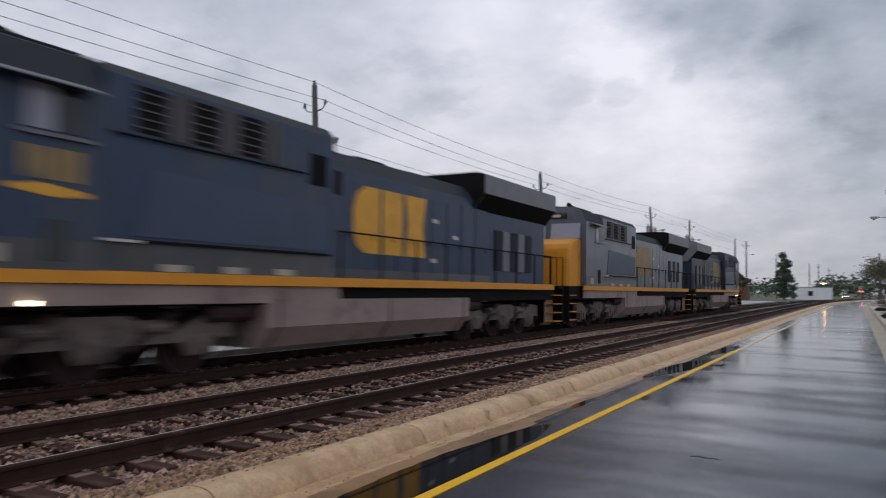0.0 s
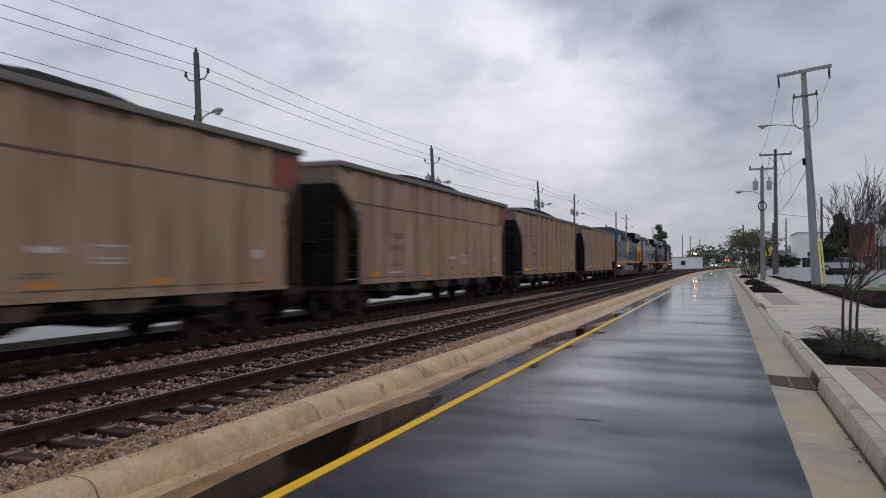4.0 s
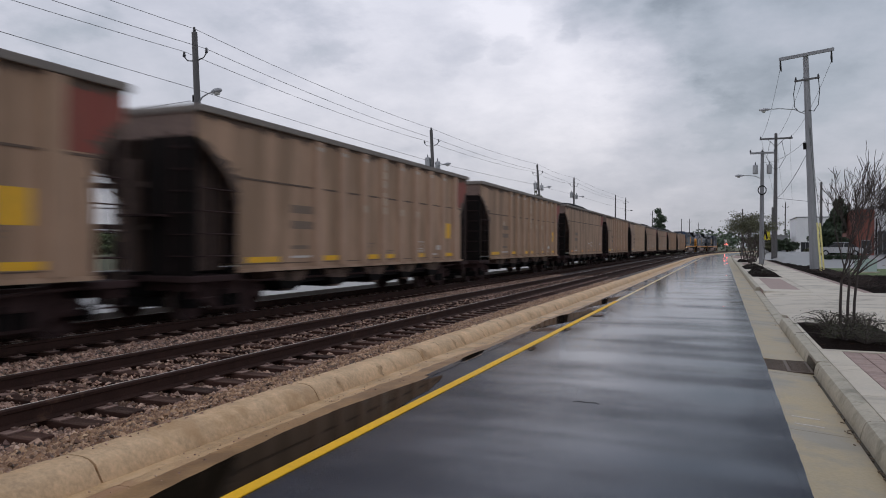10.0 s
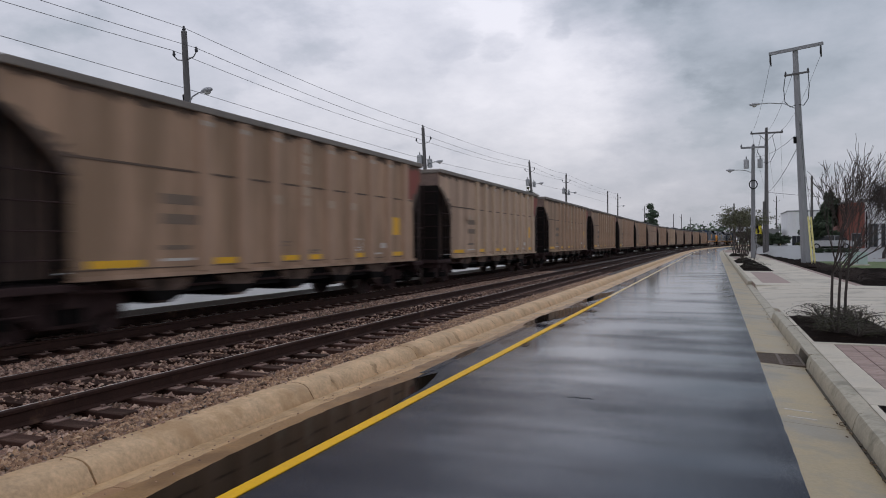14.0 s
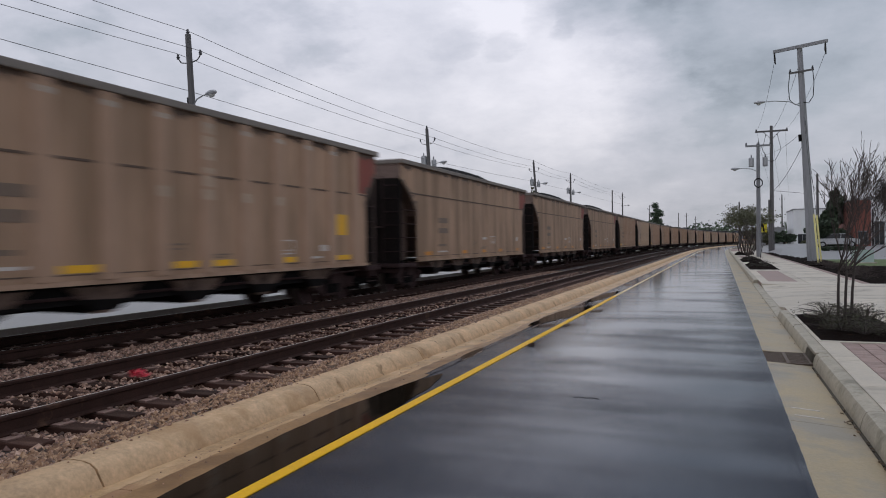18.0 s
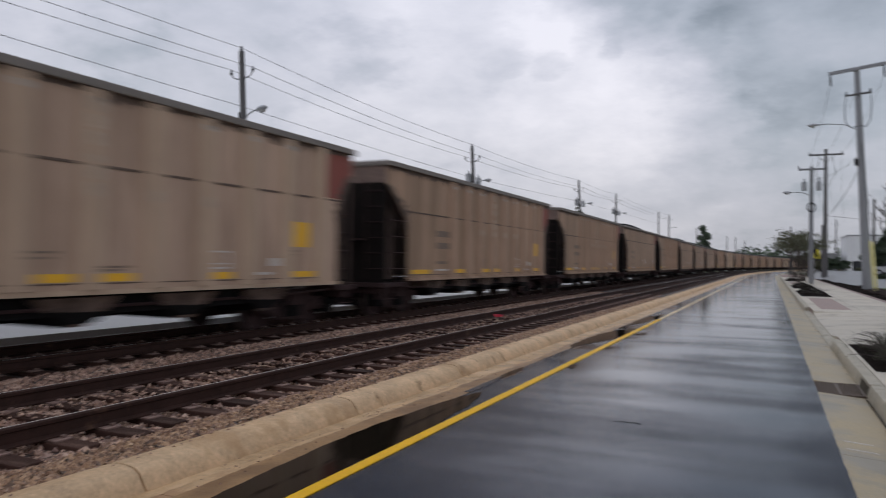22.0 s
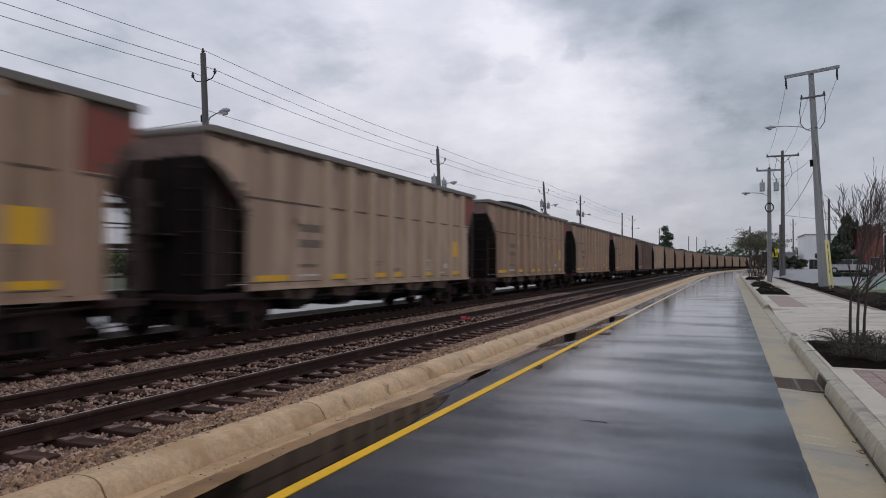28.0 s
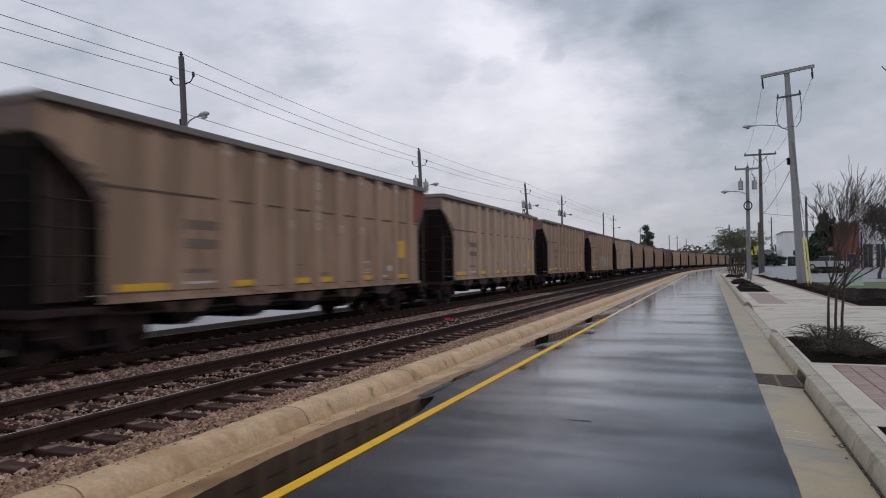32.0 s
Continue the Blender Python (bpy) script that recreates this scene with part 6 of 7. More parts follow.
# pavers in a running bond
paver = Mesh().box(-0.098, 0.098, -0.048, 0.048, -0.05, 0.0, 0.004).data("paver", M_PAVER)
for p in PANELS[:1]:
    ny = int((p[3] - p[2]) / 0.102)
    nx = int((p[1] - p[0]) / 0.204)
    for j in range(ny):
        for q in range(nx):
            x = p[0] + 0.102 + q * 0.21 + (0.0 if j % 2 else 0.0)
            part("paver", paver, None, walk_bed, at=pose(x, p[2] + 0.05 + 0.102 * j, WALK_Z - 0.002))
for p in PANELS[1:]:
    part("paver_panel", Mesh().box(p[0], p[1], p[2], p[3], WALK_Z - 0.06, WALK_Z - 0.003), M_PAVER, walk_bed)


def mound(x0, x1, y0, y1, z, h, mat, name, label, nx=14, ny=30, seed=1):
    """A heaped bed with a crumbly surface."""
    m = Mesh()
    for j in range(ny + 1):
        for q in range(nx + 1):
            u, v = q / nx, j / ny
            edge = min(1.0, 5 * min(u, 1 - u)) * min(1.0, 5 * min(v, 1 - v))
            x, y_ = x0 + (x1 - x0) * u, y0 + (y1 - y0) * v
            hz = h * edge * (0.65 + 0.7 * noise.noise((x * 2.1, y_ * 1.7, seed)) + 0.35 * noise.noise((x * 9, y_ * 9, seed)))
            m.v.append((x, y_, z + max(-0.01, hz)))
    m.f = [(j * (nx + 1) + q, j * (nx + 1) + q + 1, (j + 1) * (nx + 1) + q + 1, (j + 1) * (nx + 1) + q) for j in range(ny) for q in range(nx)]
    n = len(m.v)
    k = nx + 1
    rim = list(range(k)) + [j * k + nx for j in range(1, ny + 1)] + [ny * k + q for q in range(nx - 1, -1, -1)] + [j * k for j in range(ny - 1, 0, -1)]
    base = len(m.v)
    m.v += [(m.v[q][0], m.v[q][1], z - 0.25) for q in rim]
    r = len(rim)
    m.f += [(rim[a], base + a, base + (a + 1) % r, rim[(a + 1) % r]) for a in range(r)]
    return tagged(part(name, m, mat, smooth=True), label, "planting bed", kind="structure")


for i, p in enumerate(PLANTERS):
    mound(*p[:4], WALK_Z - 0.004, 0.075 if i < 2 else 0.24, M_MULCH, "planting_bed", "dark heaped mulch planting bed in the pavement", seed=i, ny=40 if i < 2 else 14)
mound(4.3, 9.4, 27.9, 46.0, 0.05, 0.14, M_MULCH, "planting_bed", "long dark mulch bed beside the pavement", seed=9, ny=40)
mound(4.6, 7.2, 47.2, 95.0, 0.05, 0.14, M_MULCH, "planting_bed", "long dark mulch bed beside the pavement", seed=10, ny=40)
mound(4.3, 9.0, 3.0, 16.9, 0.05, 0.12, M_MULCH, "planting_bed", "wide dark mulch bed beside the pavement", seed=12, ny=30)

# lawns and car park
lawn = Mesh().box(6.6, 60.0, 27.2, 60.0, -0.3, 0.06)
tagged(part("lawn", lawn, M_GRASS), "short green lawn behind the pavement", "lawn", kind="structure")
bank = Mesh()
for y_, z_ in ((60.0, 0.05), (72.0, 0.3), (86.0, 0.68), (118.0, 0.95)):
    bank.v += [(5.0, y_, 0.03), (6.4, y_, 0.03 + 0.8 * (z_ - 0.03)), (7.25, y_, z_ + 0.004)]
bank.f = [(3 * j + q, 3 * j + q + 1, 3 * j + q + 4, 3 * j + q + 3) for j in range(3) for q in range(2)]
tagged(part("verge", bank, M_LOT), "wet grey paved ramp that rises to the car park", "car park", kind="structure")
tagged(part("car_park", Mesh().prism([(60.0, -0.3), (60.0, 0.05), (72.0, 0.3), (86.0, 0.68), (118.0, 0.95), (118.0, -0.3)], 0, 7.2, 80.0), M_LOT), "wet grey car park", "car park", kind="structure")
tagged(part("car_park", Mesh().box(9.1, 60.0, -20.0, 16.9, -0.3, 0.05), M_LOT), "wet grey car park", "car park", kind="structure")
tagged(part("side_lot", Mesh().box(-34.0, -13.4, -60.0, 150.0, -0.33, -0.02), M_LOT), "wet pale paved lot beyond the tracks", "car park", kind="structure")

# ---- foliage ----
def leafy(name, c, hue=0.0):
    m = bpy.data.materials.new(name)
    m.use_nodes = True
    n, l = m.node_tree.nodes, m.node_tree.links
    b = n["Principled BSDF"]
    ge = n.new("ShaderNodeNewGeometry")
    ramp = n.new("ShaderNodeValToRGB")
    ramp.color_ramp.elements[0].color = (*[q * 0.45 for q in c], 1)
    ramp.color_ramp.elements[1].color = (*[min(1, q * 1.5) for q in c], 1)
    l.new(ge.outputs["Random Per Island"], ramp.inputs[0]); l.new(ramp.outputs[0], b.inputs["Base Color"])
    b.inputs["Roughness"].default_value = 0.6
    return m


M_LEAF = leafy("street_tree_leaf", (0.095, 0.10, 0.05))
M_LEAF_DK = leafy("evergreen_leaf", (0.045, 0.068, 0.036))
M_LEAF_FAR = leafy("far_wood", (0.08, 0.115, 0.07))
M_TWIG = leafy("bare_twigs", (0.05, 0.04, 0.04))
M_SHRUB = leafy("shrub_leaf", (0.062, 0.068, 0.032))
M_BARK = material("bark", (0.06, 0.047, 0.041), 0.85, spread=0.3, scale=8, fine=40, bump=0.4, stretch=(1, 1, 0.3))


def leaves(blobs, count, size, seed, thin=0.5, slim=0.5):
    """Leaf clumps scattered through ellipsoids: each a bent pair of triangles."""
    rng = np.random.default_rng(seed)
    w = np.array([b[3] * b[4] * b[5] for b in blobs]) ** 0.8
    which = rng.choice(len(blobs), count, p=w / w.sum())
    B = np.array(blobs)[which]
    d = rng.normal(size=(count, 3))
    d /= np.linalg.norm(d, axis=1)[:, None]
    r = rng.random(count) ** thin
    c = B[:, :3] + d * r[:, None] * B[:, 3:] * rng.uniform(0.8, 1.1, (count, 1))
    a = rng.normal(size=(count, 3)); a /= np.linalg.norm(a, axis=1)[:, None]
    b = np.cross(a, rng.normal(size=(count, 3))); b /= np.linalg.norm(b, axis=1)[:, None]
    s = (size * rng.uniform(0.5, 1.4, count))[:, None]
    n = np.cross(a, b)
    v = np.stack([c - a * s, c + b * s * slim + n * s * 0.2, c + a * s, c - b * s * slim + n * s * 0.2], 1)
    f = np.array([(0, 1, 2), (0, 2, 3)])[None] + 4 * np.arange(count)[:, None, None]
    me = bpy.data.meshes.new("leaves")
    me.from_pydata(v.reshape(-1, 3).tolist(), [], f.reshape(-1, 3).tolist())
    return me


def grow(mesh, p, d, length, radius, depth, rnd, spread=0.5, tips=None, up=0.25, thin=0.003):
    """A limb that bends and forks."""
    pts, rad, q, dd = [p], [radius], Vector(p), Vector(d).normalized()
    n = 4
    for k in range(n):
        dd = (dd + Vector((rnd.gauss(0, 0.11), rnd.gauss(0, 0.11), rnd.gauss(0, 0.07) + up * 0.12))).normalized()
        q = q + dd * length / n
        pts.append(tuple(q))
        rad.append(max(thin, radius * (1 - 0.42 * (k + 1) / n)))
    mesh.tube(pts, rad, 6 if radius > 0.02 else 4, caps=False)
    if tips is not None and depth <= 1:
        tips.append(tuple(q))
    if depth > 0:
        for k in range(rnd.choice([2, 3, 3]) if depth < 4 else 3):
            t = rnd.choice([2, 3, 4, 4])
            side = Vector((rnd.gauss(0, 1), rnd.gauss(0, 1), rnd.gauss(0.1, 0.5))).normalized()
            grow(mesh, pts[t], dd * (1 - spread) + side * spread + Vector((0, 0, up)), length * rnd.uniform(0.55, 0.8), rad[t] * 0.66, depth - 1, rnd, spread, tips, up, thin)


def tree(label, base, stems, height, depth, leaf=None, count=0, size=0.1, seed=1, radius=0.06, lean=0.25, spread=0.5, blob=(0.5, 0.5, 0.35), first=0.45, name="tree", thin=0.003, low=0.0):
    """stems trunks from one root, forked limbs, and leaf clumps round the twig ends."""
    rnd = random.Random(seed)
    tr = thing(name, label, "tree", at=pose(*base))
    tips = []
    for k in range(stems):
        m = Mesh()
        a = 2 * math.pi * k / max(1, stems) + rnd.uniform(-0.4, 0.4)
        d = Vector((lean * math.cos(a), lean * math.sin(a), 1)) if stems > 1 else Vector((rnd.gauss(0, 0.05), rnd.gauss(0, 0.05), 1))
        grow(m, (0.08 * math.cos(a) if stems > 1 else 0, 0.08 * math.sin(a) if stems > 1 else 0, -0.05), d, height * first, radius, depth, rnd, spread, tips, 0.25, thin)
        part("trunk", m, M_BARK, tr, smooth=True)
    if leaf is not None and tips:
        me = leaves([(*t, *blob) for t in tips if t[2] > low * height], count, size, seed, slim=0.09 if leaf is M_TWIG else 0.5)
        me.materials.append(leaf)
        part("crown", me, None, tr)
    return tr


# young bare tree in the near bed, with a ring of low shrubs
near_tree = thing("tree", "young bare tree with three dark stems and fine twigs", "tree", at=pose(2.05, 14.35, WALK_Z))
rnd = random.Random(12)
for x, y, lx, ly in ((-0.1, 0.0, 0.02, 0.03), (0.0, -0.06, 0.03, -0.03), (0.12, 0.08, 0.06, 0.05)):
    m = Mesh()
    tip = (x + lx, y + ly, rnd.uniform(0.8, 1.0))
    m.tube([(x, y, -0.05), (x + lx * 0.3, y + ly * 0.5, 0.5), tip], [0.028, 0.024, 0.02], 7, caps=False)
    for q in range(5):
        a = rnd.uniform(0, 6.283)
        d = Vector((0.6 * math.cos(a) + 0.42, 0.6 * math.sin(a), 1.0))
        grow(m, tip, d, rnd.uniform(0.75, 1.0), 0.013, 4, rnd, 0.28, None, 0.08, 0.0032)
    part("trunk", m, M_BARK, near_tree, smooth=True)
tree("young multi-stemmed bare tree in a mulch bed", (2.0, 5.1, WALK_Z), 3, 3.0, 3, None, seed=14, radius=0.035, lean=0.2, spread=0.36, first=0.42)


def shrub(x, y, z, r, h, seed, mat=None, count=520, label="low spreading dull green shrub with thin arching twigs"):
    rnd = random.Random(seed)
    sh = thing("shrub", label, "shrub", at=pose(x, y, z))
    m, tips = Mesh(), []
    for k in range(26):
        a = rnd.uniform(0, 6.283)
        l = rnd.uniform(0.5, 1.4) * r
        e = rnd.uniform(0.2, 1.0) * h * 0.8
        pts = [(0, 0, -0.02), (l * 0.4 * math.cos(a), l * 0.4 * math.sin(a), e * 0.8), (l * 0.8 * math.cos(a), l * 0.8 * math.sin(a), e), (l * 1.1 * math.cos(a + 0.1), l * 1.1 * math.sin(a + 0.1), e * 0.85)]
        m.tube(pts, [0.008, 0.006, 0.004, 0.002], 4, caps=False)
        tips += pts[1:]
    part("stem", m, M_BARK, sh)
    me = leaves([(*t, 0.12, 0.12, 0.06) for t in tips], count, 0.019, seed, slim=0.22)
    me.materials.append(mat or M_SHRUB)
    part("foliage", me, None, sh)
    return sh


for k, (x, y, r, h) in enumerate(((1.75, 12.5, 0.45, 0.32), (2.25, 12.7, 0.4, 0.3), (1.7, 13.4, 0.4, 0.38), (2.3, 13.9, 0.45, 0.4), (1.8, 14.6, 0.45, 0.36), (2.25, 15.0, 0.4, 0.3), (2.0, 12.2, 0.35, 0.25))):
    shrub(x, y, WALK_Z + 0.03, r, h, 30 + k)
for k, (x, y) in enumerate(((2.0, 40.0), (2.1, 44.5), (2.0, 53.0), (2.1, 57.5))):
    shrub(x, y, WALK_Z + 0.03, 0.5, 0.35, 60 + k, M_LEAF_DK, 500, "low dark green shrub in a mulch bed")
for k in range(14):
    rnd = random.Random(k)
    shrub(rnd.uniform(4.8, 6.3), 28.6 + 1.35 * k, 0.12, 0.45, 0.35, 80 + k, leafy("dry_shrub", (0.075, 0.05, 0.04)) if k == 0 else bpy.data.materials["dry_shrub"], 380, "low russet brown shrub in the mulch bed")
# street trees farther on
for k, (x, y, h) in enumerate(((2.3, 70.0, 4.7), (2.9, 76.0, 5.0), (2.1, 84.0, 4.9), (3.0, 98.0, 5.0))):
    p = along(x, y)
    tree("small multi-stemmed street tree with thin green foliage", (p.x, p.y, WALK_Z), 4, h, 4, M_LEAF, 2600, 0.07, seed=40 + k, radius=0.06, lean=0.32, spread=0.52, blob=(0.62, 0.62, 0.18), first=0.40, low=0.62)
tree("thin bare sapling in a mulch bed", (2.6, 55.4, WALK_Z), 1, 2.4, 3, None, seed=71, radius=0.025, spread=0.3, first=0.5)
# tree on the lawn
tree("bare spreading lawn tree with dark twigs", (12.7, 66.0, 0.05), 1, 8.0, 6, M_TWIG, 1600, 0.30, seed=8, radius=0.15, spread=0.42, first=0.28, thin=0.012, blob=(0.9, 0.9, 0.8))
tree("bare spreading lawn tree with dark twigs", (16.6, 74.0, 0.05), 1, 8.0, 6, M_TWIG, 900, 0.30, seed=18, radius=0.13, spread=0.42, first=0.28, thin=0.012, blob=(0.9, 0.9, 0.8))
mound(11.4, 13.5, 64.8, 67.2, 0.05, 0.16, material("russet_mulch", (0.13, 0.055, 0.03), 0.9, spread=0.4, scale=9, bump=0.6), "planting_bed", "ring of russet mulch under the lawn tree", seed=20, nx=10, ny=10)


def evergreen(label, x, y, h, r, seed, count, mat, size=0.28, conical=True, z=0.0):
    tr = thing("tree", label, "tree", at=pose(x, y, z))
    part("trunk", Mesh().tube([(0, 0, -0.1), (0.05, 0, h * 0.5), (0, 0.05, h * 0.95)], [r * 0.12, r * 0.08, 0.03], 8), M_BARK, tr)
    rnd = random.Random(seed)
    blobs = []
    for k in range(26):
        f = rnd.random()
        rr = r * ((1 - f) * 0.95 + 0.12 if conical else math.sqrt(max(0.05, 1 - (2 * f - 0.9) ** 2)))
        a = rnd.uniform(0, 6.283)
        q = rr * rnd.uniform(0.2, 0.75)
        blobs.append((q * math.cos(a), q * math.sin(a), h * (0.16 + 0.8 * f) if conical else h * (0.4 + 0.52 * f), rr * 0.42, rr * 0.42, h * 0.07))
    me = leaves(blobs, count, size, seed)
    me.materials.append(mat)
    part("crown", me, None, tr)
    return tr


evergreen("tall narrow dark evergreen beside the brick building", 13.4, 100.0, 8.3, 1.4, 4, 4200, M_LEAF_DK, 0.22, False)
evergreen("dark green evergreen tree beside the building", 12.2, 96.0, 5.7, 2.3, 3, 5600, M_LEAF_DK, 0.3)
evergreen("dark green evergreen tree beside the building", 11.2, 92.0, 4.6, 2.2, 5, 5600, M_LEAF_DK, 0.2, False)
pine = thing("tree", "tall dark conifer with ragged dense clumps beyond the tracks", "tree", at=pose(-15.2, 190.0, 0))
part("trunk", Mesh().tube([(0, 0, -0.1), (0.15, 0, 6.0), (0.1, 0, 11.4)], [0.25, 0.17, 0.05], 8), M_BARK, pine)
rnd = random.Random(31)
blobs = []
for k in range(34):
    f = rnd.random()
    a, q = rnd.uniform(0, 6.283), rnd.uniform(0.2, 2.1) * (1.1 - 0.62 * f)
    blobs.append((q * math.cos(a), q * math.sin(a), 4.6 + 6.6 * f, rnd.uniform(0.6, 1.2), rnd.uniform(0.6, 1.2), rnd.uniform(0.35, 0.8)))
for k in range(16):
    a, q = rnd.uniform(0, 6.283), rnd.uniform(0.3, 2.3)
    blobs.append((q * math.cos(a), q * math.sin(a), rnd.uniform(0.8, 5.2), rnd.uniform(0.8, 1.3), rnd.uniform(0.8, 1.3), rnd.uniform(0.6, 1.0)))
me = leaves(blobs, 9800, 0.26, 7, slim=0.3)
me.materials.append(M_LEAF_FAR)
part("crown", me, None, pine)
M_LEAF_BUSH = leafy("fresh_bush_leaf", (0.15, 0.19, 0.085))
evergreen("ragged tree top behind the poles beyond the tracks", -24.6, 97.0, 9.7, 2.7, 9, 1500, M_LEAF, 0.26, False)
evergreen("leafy tree beyond the tracks", -24.5, 176.0, 6.5, 3.4, 8, 3200, M_LEAF, 0.4, False)
for k, (x, y, h) in enumerate(((6.6, 118.0, 3.2), (8.8, 116.0, 3.0), (5.6, 130.0, 4.0), (9.0, 140.0, 3.2), (13.0, 128.0, 1.5), (17.0, 128.0, 1.5), (21.0, 128.0, 1.5))):
    evergreen("rounded green bush beside the road", x, y, h, h * 0.6, 20 + k, 1800, M_LEAF_DK if k % 2 else M_LEAF, 0.22, False)
# low dark hedge in front of the parked car
for k, (x, y) in enumerate(((9.6, 77.5), (10.6, 78.2), (11.6, 78.0), (12.5, 78.6))):
    evergreen("low dark clipped bush before the car park", x, y, 0.7, 0.7, 130 + k, 800, M_LEAF_DK, 0.11, False, z=0.2)
# the far line of woods
rng = random.Random(2)
bl = []
for k in range(340):
    az = rng.uniform(-42, 62)
    d = rng.uniform(330, 420)
    h = rng.uniform(6.5, 11.0)
    bl.append((-d * math.sin(radians(az)), d * math.cos(radians(az)), h * 0.5, rng.uniform(4, 8), rng.uniform(4, 8), h * 0.55))
me = leaves(bl, 26000, 0.9, 6, 0.4)
me.materials.append(M_LEAF_FAR)
tagged(new("far_woods", me), "distant low line of green woods", "woods", kind="stuff")

# ---- utility poles and wires ----
M_INSUL = material("insulator", (0.05, 0.05, 0.055), 0.35, spread=0.1, bump=0)
M_LAMP_HEAD = material("lamp_head", (0.45, 0.46, 0.48), 0.4, spread=0.1, bump=0)
M_LENS = material("lamp_lens", (0.55, 0.55, 0.52), 0.2, spread=0.05, bump=0)
M_GUARD = material("guy_guard", (0.76, 0.68, 0.28), 0.45, spread=0.12, scale=6, bump=0.03)


def insulator(parent, x, y, z):
    part("insulator", Mesh().disc((x, y, z), 2, [(-0.02, 0.03), (0.0, 0.075), (0.04, 0.05), (0.07, 0.085), (0.12, 0.05), (0.2, 0.05), (0.22, 0.03)], 10), M_INSUL, parent)


def street_lamp(parent, z, dx, dy, reach, rise=0.25):
    """A cobra-head lamp on a curved arm; part of its pole."""
    d = Vector((dx, dy, 0)).normalized()
    arm = part("lamp_arm", Mesh().tube([d * 0.1 + Vector((0, 0, z)), d * reach * 0.35 + Vector((0, 0, z + rise * 0.75)), d * reach * 0.75 + Vector((0, 0, z + rise)), d * reach + Vector((0, 0, z + rise))], 0.03, 8), M_STEEL, parent)
    a = math.degrees(math.atan2(d.y, d.x))
    head = Mesh()
    for u, wdt, hh in ((0, 0.07, 0.06), (0.15, 0.13, 0.09), (0.4, 0.17, 0.12), (0.62, 0.12, 0.08), (0.7, 0.04, 0.03)):
        for k in range(10):
            t = 2 * math.pi * k / 10
            head.v.append((u, wdt * math.cos(t), hh * math.sin(t)))
    head.f = [(i * 10 + k, i * 10 + (k + 1) % 10, (i + 1) * 10 + (k + 1) % 10, (i + 1) * 10 + k) for i in range(4) for k in range(10)] + [tuple(range(10)), tuple(40 + k for k in range(9, -1, -1))]
    e = d * reach + Vector((0, 0, z + rise))
    hd = part("lamp_head", head, M_LAMP_HEAD, parent, at=pose(e.x, e.y, e.z, 0, 0, a), smooth=True)
    part("lamp_lens", Mesh().disc((0.38, 0, -0.1), 2, [(-0.1, 0.04), (-0.06, 0.12), (0.0, 0.15)], 12), M_LENS, hd)


def transformer(parent, x, y, z, r=0.24, h=0.85):
    t = part("transformer", Mesh().disc((x, y, z), 2, [(-h / 2, r * 0.9), (-h / 2 + 0.05, r), (h / 2 - 0.08, r), (h / 2, r * 0.8)], 16), M_STEEL, parent)
    part("bushing", Mesh().disc((x, y, z + h / 2 + 0.1), 2, [(-0.1, 0.05), (0.1, 0.04), (0.16, 0.02)], 8), M_INSUL, t)


def left_pole(y, top, lamp=True, can=False, tilt=0.0, x=-22.0, mat=None, plain=False):
    po = thing("utility_pole", "weathered wooden utility pole with a street lamp beyond the tracks" if lamp else "weathered wooden utility pole beyond the tracks", "utility pole", "poles beyond the tracks", at=pose(x - top * math.sin(radians(tilt)), y, 0, 0, tilt, 0))
    part("pole", Mesh().tube([(0, 0, -0.3), (0, 0, top * 0.5), (0, 0, top)], [0.19, 0.16, 0.125], 12), mat or M_POLE_DK, po, smooth=True)
    if plain:
        return po
    insulator(po, 0, 0, top + 0.02)
    for sx in (1, -1):
        part("bracket", Mesh().tube([(0, 0, top - 1.3), (sx * 0.45, 0, top - 1.2), (sx * 0.62, 0, top - 1.0)], 0.025, 6), M_DARK, po)
        insulator(po, sx * 0.62, 0, top - 1.0)
    part("neutral_clamp", Mesh().box(-0.22, -0.14, -0.06, 0.06, top - 3.1, top - 2.8), M_DARK, po)
    if lamp:
        street_lamp(po, top - 3.2, 0.95, -0.3, 1.15, 0.3)
    if can:
        transformer(po, -0.4, 0.0, top - 2.6)
        transformer(po, 0.4, 0.1, top - 2.9, 0.2, 0.7)
    return po


ROW = [(-4.0, 10.45), (25.37, 11.05), (52.96, 10.9), (88.1, 11.85), (112.0, 12.3), (158.6, 12.8), (176.0, 13.2), (246.0, 13.4)]
left_pole(*ROW[0], lamp=False)
left_pole(*ROW[1], tilt=-3.2)
left_pole(*ROW[2], can=True, tilt=-3.0)
left_pole(*ROW[3], can=True, tilt=-4.0)
left_pole(*ROW[4], can=True)
left_pole(*ROW[5], lamp=False, plain=True)
left_pole(*ROW[6], lamp=True)
left_pole(*ROW[7], lamp=False, x=-22.0)
left_pole(280.0, 12.0, lamp=False, x=-14.5, plain=True)
left_pole(300.0, 12.5, lamp=False, x=-12.5)
left_pole(330.0, 12.0, lamp=False, x=-10.0)


def wire(name, a, b, sag, r=0.012, label="thin dark overhead wire", group="overhead wires"):
    a, b = Vector(a), Vector(b)
    pts = [a.lerp(b, k / 14) - Vector((0, 0, 4 * sag * (k / 14) * (1 - k / 14))) for k in range(15)]
    return tagged(part(name, Mesh().tube(pts, r, 5), M_WIRE), label, "overhead wire", group)


